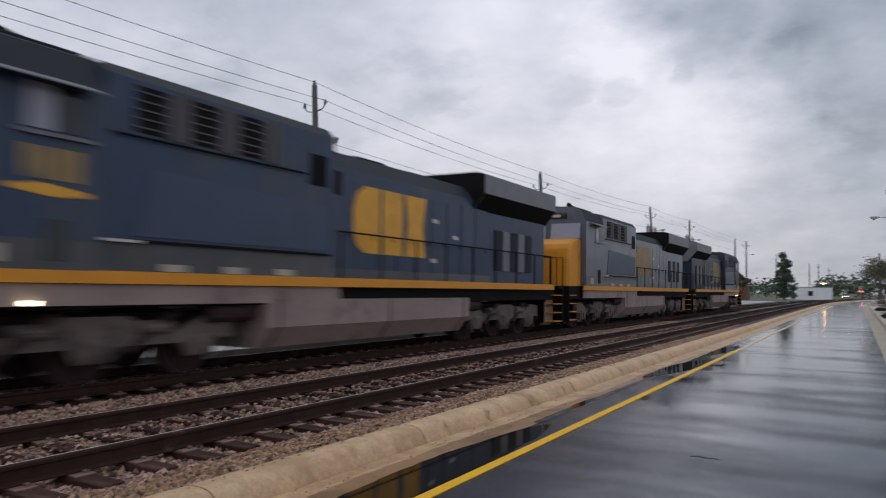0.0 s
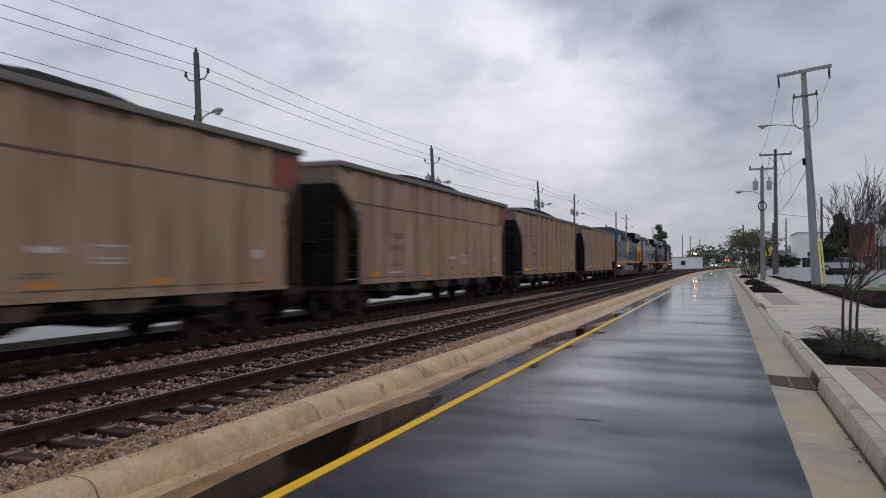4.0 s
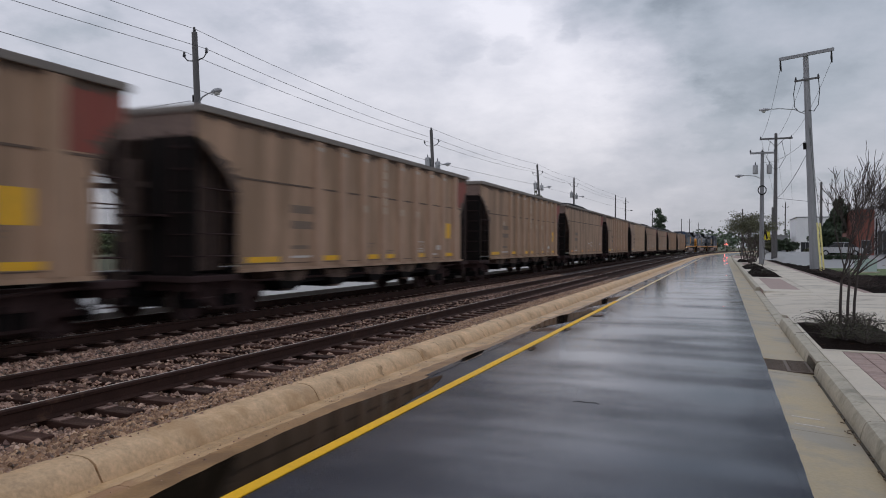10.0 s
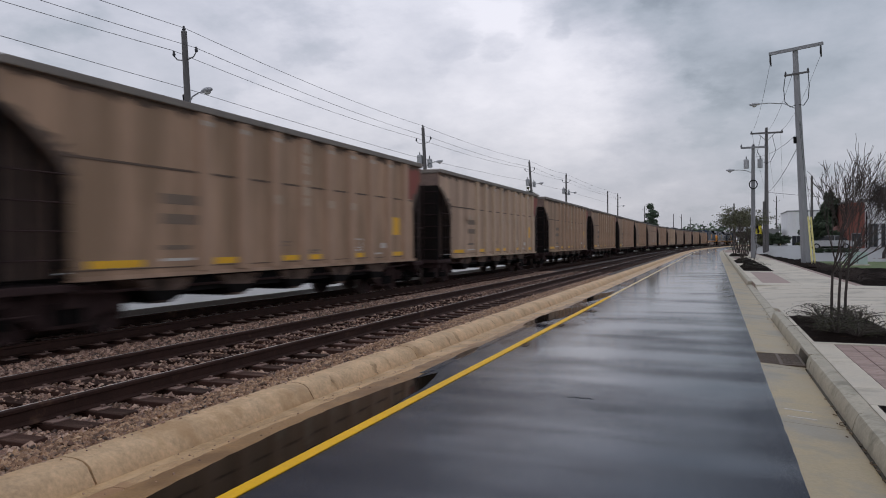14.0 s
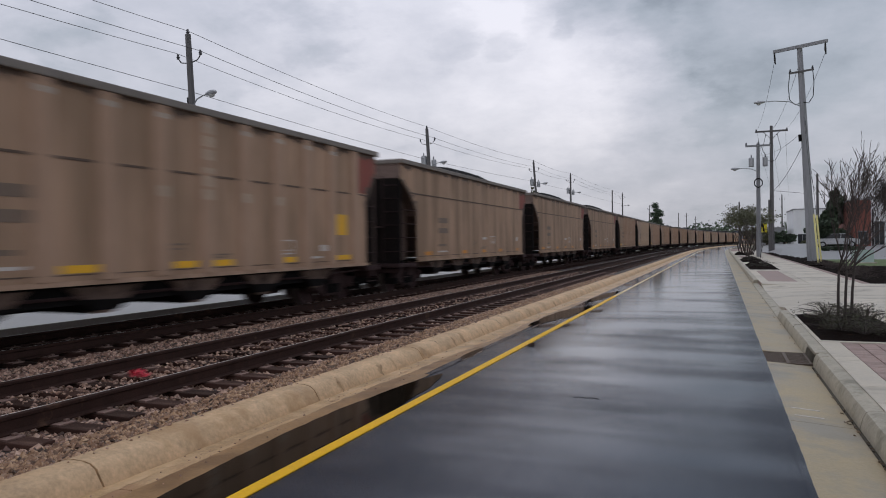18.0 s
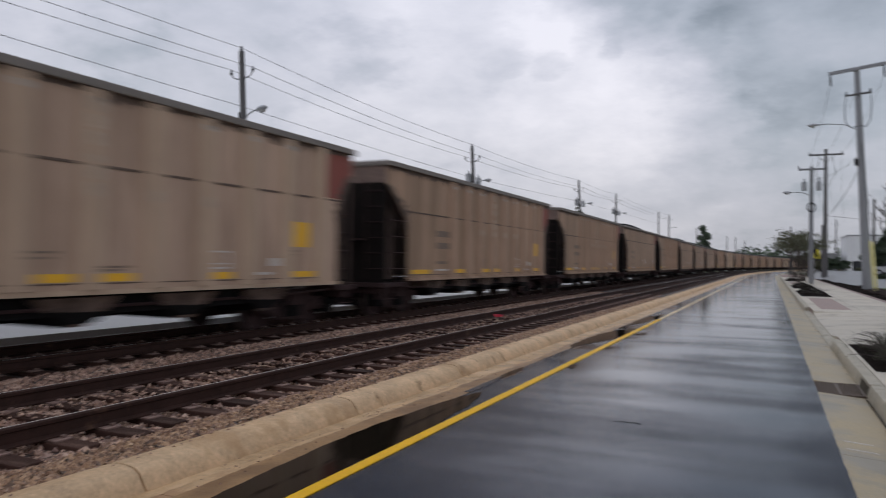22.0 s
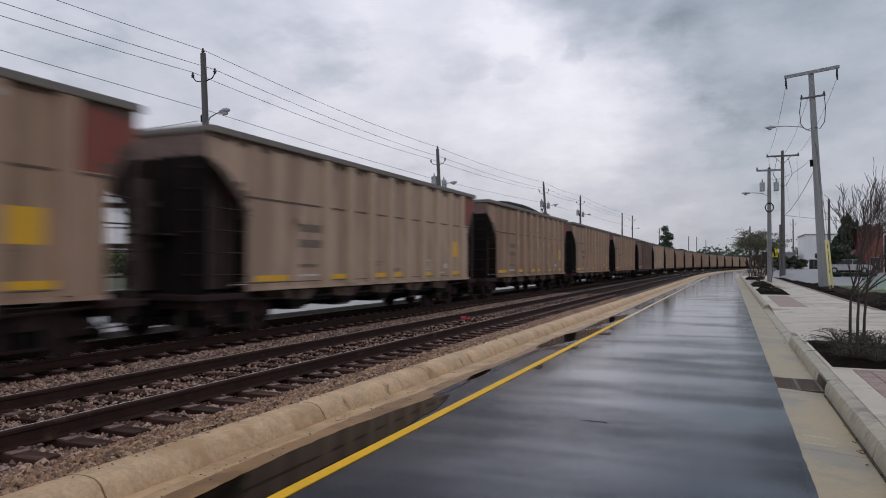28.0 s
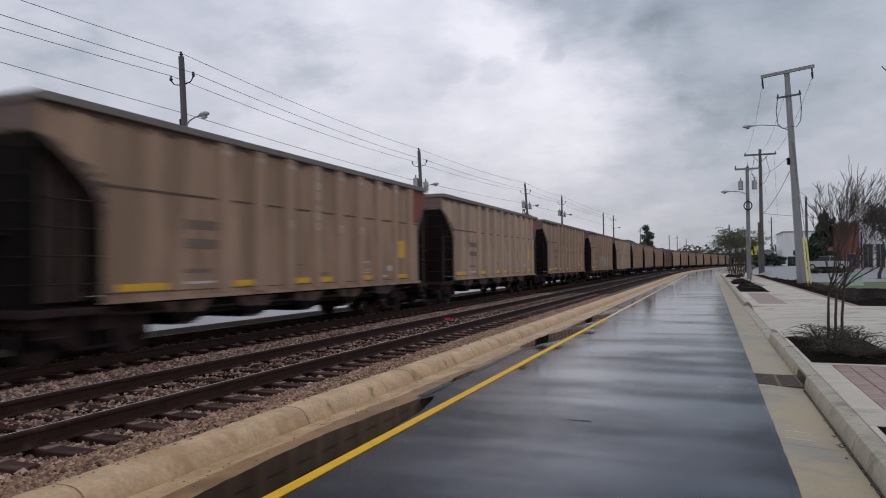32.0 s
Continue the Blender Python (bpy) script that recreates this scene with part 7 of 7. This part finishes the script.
for (y0, t0), (y1, t1) in zip(ROW[:6], ROW[1:7]):
    for dx, dz in ((0.0, 0.14), (0.62, -0.8), (-0.62, -0.8), (-0.2, -2.46)):
        wire("wire", (-22.0 + dx, y0, t0 + dz + (0.72 if dz < -2 and y0 < 0 else 0)), (-22.0 + dx, y1, t1 + dz), 0.25 if dz > -2 else 0.08)
wire("wire", (-22.2, 25.37, 8.0), (-40.5, 14.0, 4.22), 0.2)

# great pole on the pavement side: skewed crossarm on top
big = thing("utility_pole", "tall weathered wooden corner pole with a street lamp and guy guards", "utility pole", "poles beside the pavement", at=pose(5.8, 54.0, 0, 0, -2.6, 0))
TOPB = 14.75
part("pole", Mesh().tube([(0, 0, -0.3), (0, 0, 7), (0, 0, TOPB)], [0.30, 0.24, 0.17], 14), M_POLE, big, smooth=True)
ca = part("crossarm", Mesh().box(-1.75, 1.75, -0.07, 0.07, -0.11, 0.11, 0.01), M_POLE, big, at=pose(0, -0.2, TOPB - 0.05, 0, 1.5, -25))
for sx in (-1.68, 1.6):
    part("strain_insulator", Mesh().tube([(sx, 0, -0.1), (sx - 0.1, 0.3, -0.5), (sx - 0.14, 0.5, -0.75)], [0.05, 0.07, 0.04], 8), M_INSUL, ca)
lo_arm = part("lower_arm", Mesh().box(-0.8, 0.8, -0.05, 0.05, -0.06, 0.06), M_POLE_DK, big, at=pose(0, -0.2, TOPB - 1.75, 0, 2, -25))
for sx in (-0.72, 0.72):
    insulator(lo_arm, sx, 0, 0.05)
    part("jumper", Mesh().tube([(sx, 0, 0.1), (sx * 1.15, -0.1, -0.9), (sx * 1.05, -0.1, -1.8), (sx * 0.6, 0, -2.2), (sx * 0.15, 0, -2.1)], 0.025, 6), M_DARK, lo_arm)
street_lamp(big, TOPB - 4.1, -1.0, -0.15, 2.4, 0.55)
part("junction_box", Mesh().box(-0.38, -0.2, -0.15, 0.1, 8.3, 8.75), M_DARK, big)
for k, (x, y) in enumerate(((0.42, -1.2), (0.02, -3.2))):
    part("guy_guard", Mesh().tube([(x, y, -0.1), (x * 0.8, y * 0.75, 3.2)], 0.06, 8), M_GUARD, big, "yellow plastic guy guard")
    part("guy_wire", Mesh().tube([(x * 0.8, y * 0.75, 3.15), (0, 0, 11.5 - k)], 0.012, 5), M_WIRE, big)

p2 = thing("utility_pole", "dark wooden utility pole with a braced crossarm", "utility pole", "poles beside the pavement", at=pose(5.7, 92.0, 0))
part("pole", Mesh().tube([(0, 0, -0.3), (0, 0, 7), (0, 0, 15.0)], [0.27, 0.22, 0.16], 12), M_POLE_DK, p2, smooth=True)
part("cable_riser", Mesh().box(-0.4, -0.18, -0.25, 0.05, 0.0, 6.3, 0.02), M_POLE_DK, p2)
c2 = part("crossarm", Mesh().box(-1.75, 1.75, -0.07, 0.07, -0.1, 0.1, 0.01), M_POLE_DK, p2, at=pose(0, -0.2, 14.35))
for sx in (-1.65, 0.0, 1.65):
    insulator(c2, sx, 0, 0.1)
for sx in (1, -1):
    part("brace", Mesh().tube([(sx * 0.9, -0.05, -0.05), (0, -0.05, -1.0)], 0.035, 6), M_POLE_DK, c2)
    part("jumper", Mesh().tube([(sx * 0.6, -0.1, -0.3), (sx * 1.0, -0.15, -2.2), (sx * 0.4, -0.1, -3.4), (0, -0.1, -3.6)], 0.025, 6), M_DARK, c2)

p3 = thing("utility_pole", "grey wooden utility pole with two transformers and a lamp", "utility pole", "poles beside the pavement", at=pose(3.1, 67.0, 0))
part("pole", Mesh().tube([(0, 0, -0.3), (0, 0, 5), (0, 0, 9.9)], [0.2, 0.17, 0.13], 12), M_POLE, p3, smooth=True)
c3 = part("crossarm", Mesh().box(-1.0, 1.0, -0.06, 0.06, -0.08, 0.08, 0.01), M_POLE, p3, at=pose(0, -0.15, 9.7))
for sx in (-0.95, 0.0, 0.95):
    insulator(c3, sx, 0, 0.08)
for sx in (-0.55, 0.55):
    transformer(p3, sx, -0.1, 8.3, 0.21, 0.78)
street_lamp(p3, 7.5, -1.0, -0.1, 1.5, 0.3)
part("cable_coil", Mesh().tube([(0.32 * math.cos(a / 12 * 6.283), -0.2, 6.5 + 0.38 * math.sin(a / 12 * 6.283)) for a in range(13)], 0.05, 6), M_DARK, p3)

left_pole(150.0, 9.0, lamp=False, x=2.5 + 1.0, plain=True)
left_pole(100.0, 9.8, lamp=False, x=11.4, plain=True)
left_pole(190.0, 12.4, lamp=False, x=14.0)
for dx, dz in ((-1.6, -0.8), (0.0, -0.9), (1.5, -0.6)):
    wire("wire", (5.2 + dx, 54.3, TOPB + dz), (5.7 + dx, 91.8, 14.5), 0.8)
    wire("wire", (5.7 + dx, 91.8, 14.5), (14.0 + dx, 190.0, 12.0), 1.2)
wire("wire", (5.5, 54.0, 9.2), (3.1, 67.0, 8.9), 0.5)
wire("wire", (5.5, 54.0, 8.5), (5.6, 92.0, 7.2), 0.6, 0.02)
wire("wire", (5.6, 92.0, 7.4), (40.0, 96.0, 6.0), 0.8, 0.02)
wire("wire", (5.5, 54.0, 7.9), (11.4, 100.0, 7.2), 0.9, 0.02)
wire("wire", (3.1, 67.0, 10.2), (5.7, 92.0, 11.2), 0.4)

# ---- small things beside the pavement ----
M_SIGN = material("yellow_sign_sheeting", (0.85, 0.72, 0.03), 0.4, spread=0.06, scale=4, bump=0)
def sign(x, y, z):
    sg = thing("road_sign", "yellow square warning sign on a thin steel post", "road sign", at=pose(x, y, 0))
    part("post", Mesh().box(-0.03, 0.03, 0.02, 0.06, 0.0, z + 0.5), M_STEEL, sg)
    bd = part("board", Mesh().box(-0.5, 0.5, -0.02, 0.0, z - 0.5, z + 0.5, 0.008), M_SIGN, sg)
    part("symbol", Mesh().prism([(-0.3, z - 0.4), (-0.1, z - 0.4), (-0.06, z + 0.05), (0.06, z + 0.05), (0.1, z - 0.4), (0.3, z - 0.4), (0.14, z + 0.4), (-0.14, z + 0.4)], 1, -0.028, -0.021), M_DARK, bd)


sign(4.0, 80.0, 2.85)
tb = thing("transformer_box", "pale green pad-mounted transformer cabinet on the lawn", "transformer", at=pose(8.3, 51.0, 0.0))
M_PALEGREEN = material("pale_green_paint", (0.40, 0.50, 0.46), 0.45, spread=0.1, scale=3, bump=0.03)
part("pad", Mesh().box(-0.7, 0.7, -0.65, 0.65, -0.1, 0.12, 0.02), M_CONC, tb)
part("cabinet", Mesh().prism([(-0.5, 0.12), (0.5, 0.12), (0.5, 0.78), (-0.5, 0.9)], 0, -0.55, 0.55), M_PALEGREEN, tb)
part("door_seam", Mesh().box(-0.012, 0.012, -0.512, -0.5, 0.2, 0.72), M_DARK, tb)


def parked_car(x, y, turn, col, label, lamps=False, z=0.05):
    """A plain saloon car: body, cabin glass, wheels, lamps."""
    c = thing("car", label, "car", at=pose(x, y, z, 0, 0, turn))
    body = [(-2.25, 0.35), (-2.28, 0.7), (-2.1, 0.9), (-1.2, 0.98), (1.3, 0.95), (2.1, 0.82), (2.25, 0.6), (2.2, 0.32)]
    part("body", Mesh().prism(body, 0, -0.88, 0.88), col, c, smooth=True)
    part("cabin", Mesh().prism([(-1.75, 0.95), (-1.0, 1.42), (0.35, 1.45), (1.2, 0.96)], 0, -0.76, 0.76), M_GLASS, c)
    part("roof", Mesh().box(-0.72, 0.72, -1.0, 0.4, 1.41, 1.47, 0.02), col, c)
    for sx in (1, -1):
        for y_ in (-1.4, 1.4):
            w = part("wheel", Mesh().disc((sx * 0.82, y_, 0.32), 0, [(-0.1, 0.32), (0.1, 0.32)], 18), M_DARK, c)
            part("rim", Mesh().disc((sx * 0.93, y_, 0.32), 0, [(-0.01, 0.2), (0.01, 0.18)], 12), M_STEEL, w)
        part("headlight", Mesh().disc((sx * 0.6, 2.24, 0.62), 1, [(-0.03, 0.13), (0.04, 0.12)], 12), glow("headlamp", (1.0, 0.93, 0.8), 30.0) if lamps else M_LENS, c)
        part("tail_lamp", Mesh().box(sx * 0.7 - 0.12, sx * 0.7 + 0.12, -2.31, -2.26, 0.62, 0.78), M_RED, c)
        part("pillar", Mesh().tube([(sx * 0.77, -0.35, 0.96), (sx * 0.77, -0.4, 1.44)], 0.03, 6), col, c)
    return c


M_SILVER = material("silver_car_paint", (0.42, 0.43, 0.44), 0.3, 0.5, spread=0.06, bump=0)
M_DKCAR = material("dark_car_paint", (0.05, 0.05, 0.055), 0.3, 0.2, spread=0.06, bump=0)
parked_car(11.6, 87.0, 94, M_SILVER, "silver saloon car parked beside the building", z=0.69)
parked_car(-3.2, 262.0, 178, M_DKCAR, "far car with lit headlights at the crossing", True)

# level crossing signal with lit red lamps
G_RED = glow("signal_red", (1.0, 0.08, 0.05), 14.0)
G_AMBER = glow("lamp_amber", (1.0, 0.45, 0.12), 24.0)
xs = thing("crossing_signal", "railway crossing signal with lit red lamps", "crossing signal", at=pose(0.9, 272.0, 0))
part("mast", Mesh().tube([(0, 0, 0), (0, 0, 4.2)], 0.08, 8), M_STEEL, xs)
for a in (45, -45):
    part("crossbuck_board", Mesh().box(-0.7, 0.7, -0.03, 0.0, -0.11, 0.11), M_WHITE, xs, at=pose(0, -0.1, 3.7, 0, a, 0))
for sx in (-0.45, 0.45):
    part("lamp_hood", Mesh().disc((sx, -0.1, 2.5), 1, [(-0.05, 0.3), (0.05, 0.28)], 16), M_DARK, xs)
    part("red_lamp", Mesh().disc((sx, -0.18, 2.5), 1, [(-0.02, 0.17), (0.02, 0.17)], 14), G_RED, xs)
al = thing("street_lamp", "distant lit amber street lamp beyond the tracks", "street lamp", at=pose(-9.0, 250.0, 0))
part("mast", Mesh().tube([(0, 0, 0), (0, 0, 4.6)], 0.07, 8), M_STEEL, al)
part("lamp_head", Mesh().box(-0.45, 0.45, -0.2, 0.2, 4.5, 4.8, 0.05), G_AMBER, al)

# ---- buildings ----
M_WALL = material("white_wall", (0.80, 0.81, 0.82), 0.7, spread=0.08, scale=0.8, fine=14, bump=0.08, second=(0.66, 0.665, 0.67), second_at=0.6)
M_BRICK = material("brick_wall", (0.20, 0.07, 0.05), 0.75, spread=0.25, scale=2.0, fine=22, bump=0.25)
M_ROOF = material("dark_roof", (0.06, 0.055, 0.055), 0.7, spread=0.2, scale=2, bump=0.2)
M_TRIM = material("grey_trim", (0.25, 0.255, 0.26), 0.6, spread=0.1, scale=3, bump=0.05)


def building(name, label, x0, x1, y0, y1, h, wall, windows=(), roof_over=0.15, band=0.25, gable=0.0, doors=()):
    """windows and doors: rows of (side, along, width, sill, height); side 's' faces -y, 'w' faces -x, 'e' faces +x."""
    b = thing(name, label, "building", at=pose(x0, y0, 0))
    w, d = x1 - x0, y1 - y0
    part("wall", Mesh().box(0, w, 0, d, -0.3, h), wall, b)
    if gable:
        part("roof", Mesh().prism([(-0.5, h - 0.05), (w + 0.5, h - 0.05), (w / 2, h + gable)], 1, -0.6, d + 0.6), M_ROOF, b)
    else:
        part("roof", Mesh().box(-roof_over, w + roof_over, -roof_over, d + roof_over, h, h + band, 0.02), M_TRIM, b)
    for side, a, wd, sill, ht in windows:
        win = new("window")
        win.parent = b
        m, f = Mesh(), Mesh()
        lo, hi = a - wd / 2, a + wd / 2
        bars = [(lo - 0.07, lo, sill, sill + ht), (hi, hi + 0.07, sill, sill + ht), (lo - 0.07, hi + 0.07, sill + ht, sill + ht + 0.08), (lo - 0.1, hi + 0.1, sill - 0.09, sill), (a - 0.03, a + 0.03, sill, sill + ht)]
        if side == "s":
            m.box(lo, hi, -0.02, -0.005, sill, sill + ht)
            for q in bars:
                f.box(q[0], q[1], -0.07, -0.005, q[2], q[3])
        else:
            xx = (-0.02, -0.005, -0.07) if side == "w" else (w + 0.02, w + 0.005, w + 0.07)
            m.box(min(xx[0], xx[1]), max(xx[0], xx[1]), lo, hi, sill, sill + ht)
            for q in bars:
                f.box(min(xx[2], xx[1]), max(xx[2], xx[1]), q[0], q[1], q[2], q[3])
        part("pane", m, M_GLASS, win)
        part("window_frame", f, M_TRIM, win)
    return b


wb = building("building", "white single-storey building with dark windows and awnings", 16.06, 46.0, 94.0, 112.0, 6.1, M_WALL,
              [("s", 0.95, 0.9, 0.9, 2.6), ("s", 2.2, 0.8, 0.9, 2.6), ("s", 4.5, 2.3, 0.8, 2.7), ("s", 9.5, 1.3, 0.9, 2.4), ("s", 13.0, 3.0, 0.5, 2.9), ("s", 18.0, 3.0, 0.5, 2.9)], band=0.3)
for a, wd in ((4.3, 2.9), (13.0, 3.4), (18.0, 3.4)):
    part("awning", Mesh().prism([(-0.01, 3.9), (-1.2, 3.3), (-1.2, 3.25), (-0.01, 3.5)], 0, a - wd / 2, a + wd / 2), M_DKCAR, wb, "dark awning")
for a in (0.3, 6.2, 11.2, 16.2):
    part("downpipe", Mesh().tube([(a, -0.1, 0), (a, -0.1, 5.0)], 0.07, 8), M_DARK, wb)
building("building", "red brick building with a pale band", 14.25, 16.0, 93.0, 104.0, 6.0, M_BRICK, [("s", 0.95, 0.9, 1.0, 1.4)], band=0.2)
building("building", "far white two-storey building beside the road", 13.9, 21.6, 160.0, 176.0, 7.6, M_WALL, [("s", 1.6, 1.6, 0.6, 2.0), ("s", 5.0, 2.2, 0.6, 2.0), ("w", 8.0, 2.0, 0.8, 2.0)], band=0.2)
building("building", "far pale grey building beside the road", 8.5, 12.6, 164.0, 176.0, 4.0, M_TRIM, [("s", 2.2, 1.4, 0.8, 1.6)], band=0.2)
building("building", "long low white building beyond the tracks", -20.0, -6.5, 236.0, 246.0, 3.3, M_WALL, [("s", 3.0, 1.2, 0.9, 1.3), ("s", 8.0, 1.2, 0.9, 1.3)], band=0.2)
building("building", "low brick-red building beyond the tracks", -32.0, -23.5, 184.0, 194.0, 3.2, M_BRICK, [("s", 2.0, 1.4, 0.9, 1.4), ("s", 6.0, 1.4, 0.9, 1.4)], band=0.2)
house = building("house", "low white house with a dark roof and porch", -46.0, -35.0, 12.0, 29.0, 2.7, M_WALL, [("e", 4.0, 1.4, 0.9, 1.3), ("e", 9.0, 1.4, 0.9, 1.3), ("e", 13.5, 1.2, 0.9, 1.3)], gable=1.5)
part("porch_roof", Mesh().prism([(11.0, 2.75), (13.4, 2.35), (13.4, 2.25), (11.0, 2.6)], 1, 6.0, 17.0), M_ROOF, house)
for y_ in (6.4, 9.8, 13.2, 16.6):
    part("porch_post", Mesh().box(13.1, 13.25, y_ - 0.07, y_ + 0.07, 0.0, 2.3), M_TRIM, house)
part("porch_lamp", Mesh().disc((11.2, 14.2, 1.9), 0, [(-0.08, 0.12), (0.1, 0.16), (0.16, 0.1)], 12), glow("porch_light", (1.0, 0.88, 0.5), 7.0), house, "lit porch lamp")
evergreen("rounded green bush beside the house", -33.5, 30.0, 2.6, 1.6, 50, 2200, M_LEAF_BUSH, 0.16, False)
evergreen("rounded green bush beside the house", -34.0, 33.0, 2.2, 1.4, 51, 1800, M_LEAF_BUSH, 0.16, False)

# red wrapper that the train's wind blows along the empty track
M_WRAP = material("red_wrapper", (0.62, 0.03, 0.06), 0.4, spread=0.2, scale=12, bump=0.1)
wrapper = thing("wrapper", "crumpled red plastic wrapper blown along the track", "litter")
m = Mesh()
rnd = random.Random(77)
for j in range(6):
    for q in range(6):
        m.v.append((-0.12 + 0.048 * q + rnd.uniform(-.015, .015), -0.09 + 0.036 * j + rnd.uniform(-.015, .015), 0.03 + rnd.uniform(0, 0.09)))
m.f = [(j * 6 + q, j * 6 + q + 1, (j + 1) * 6 + q + 1, (j + 1) * 6 + q) for j in range(5) for q in range(5)]
part("film", m, M_WRAP, wrapper)

TIMES = [float(t) for t in range(0, 33)]
# the train runs a little ahead of or behind its mean pace: seconds, metres
PACE = [(0, 0.0), (1, -0.45), (2, -0.38), (3, -0.38), (6, 0.22), (7, 0.25), (8, 0.08), (10, 0.03), (11, 0.0), (13, -0.16), (16, -0.22), (19, -0.23), (21, -0.29), (23, -0.26), (25, -0.2), (28, -0.45), (29, -0.32), (30, -0.2), (31, 0.05), (32, -0.04)]


def run(ob, s0, flip=False):
    """Carry a vehicle whose middle is at s0 at the start along the far track."""
    rows = []
    for t in TIMES:
        s = s0 + SPEED * t + float(np.interp(t, [q[0] for q in PACE], [q[1] for q in PACE]))
        p = along(TRAIN_X, s, CAR_Z)
        rows.append((t, pose(p.x, p.y, p.z, 0, 0, heading(s) + (180 if flip else 0))))
    walk(ob, rows)


def motions():
    for j, car in enumerate(cars):
        run(car, FIRST - PITCH * j - BODY)
    for i, lo in enumerate(locos):
        run(lo, FIRST + 0.55 + 11.15 + 22.3 * i, flip=i == 2)
    # the wrapper lies still, tumbles along with the wind, and comes to rest
    blown = [(0.0, -6.6, 2.0, 0), (17.3, -6.6, 2.0, 0), (17.6, -6.6, 4.6, 50), (17.8, -6.58, 5.84, 110), (18.0, -6.8, 6.86, 160), (18.2, -6.61, 7.45, 220), (18.4, -6.56, 7.85, 270), (18.6, -6.4, 8.15, 300), (19.0, -6.46, 9.23, 350), (19.4, -6.4, 10.39, 420), (19.6, -6.38, 10.97, 450), (20.0, -6.6, 12.6, 500), (21.0, -7.0, 17.0, 560), (22.0, -7.2, 19.5, 600), (32.0, -7.2, 19.5, 600)]
    walk(wrapper, [(t, pose(x, y, -0.05, 0, 0, a)) for t, x, y, a in blown])
    # the wheels turn with the speed; alike axles share one turning
    step = 1.0 / 30
    spun = {}
    for ob in [o for o in scene.objects if o.name.split(".")[0] == "wheelset"]:
        key = (tuple(round(v, 3) for v in ob.matrix_basis.translation))
        if key not in spun:
            x, y, z = key
            rate = -math.degrees(SPEED / z)
            walk(ob, [(i * step, pose(x, y, z, (rate * i * step) % 360.0)) for i in range(961)])
            spun[key] = ob.animation_data
        else:
            ob.rotation_mode = "QUATERNION"
            keys = ob.animation_data_create()
            keys.action, keys.action_slot = spun[key].action, spun[key].action_slot


motions()
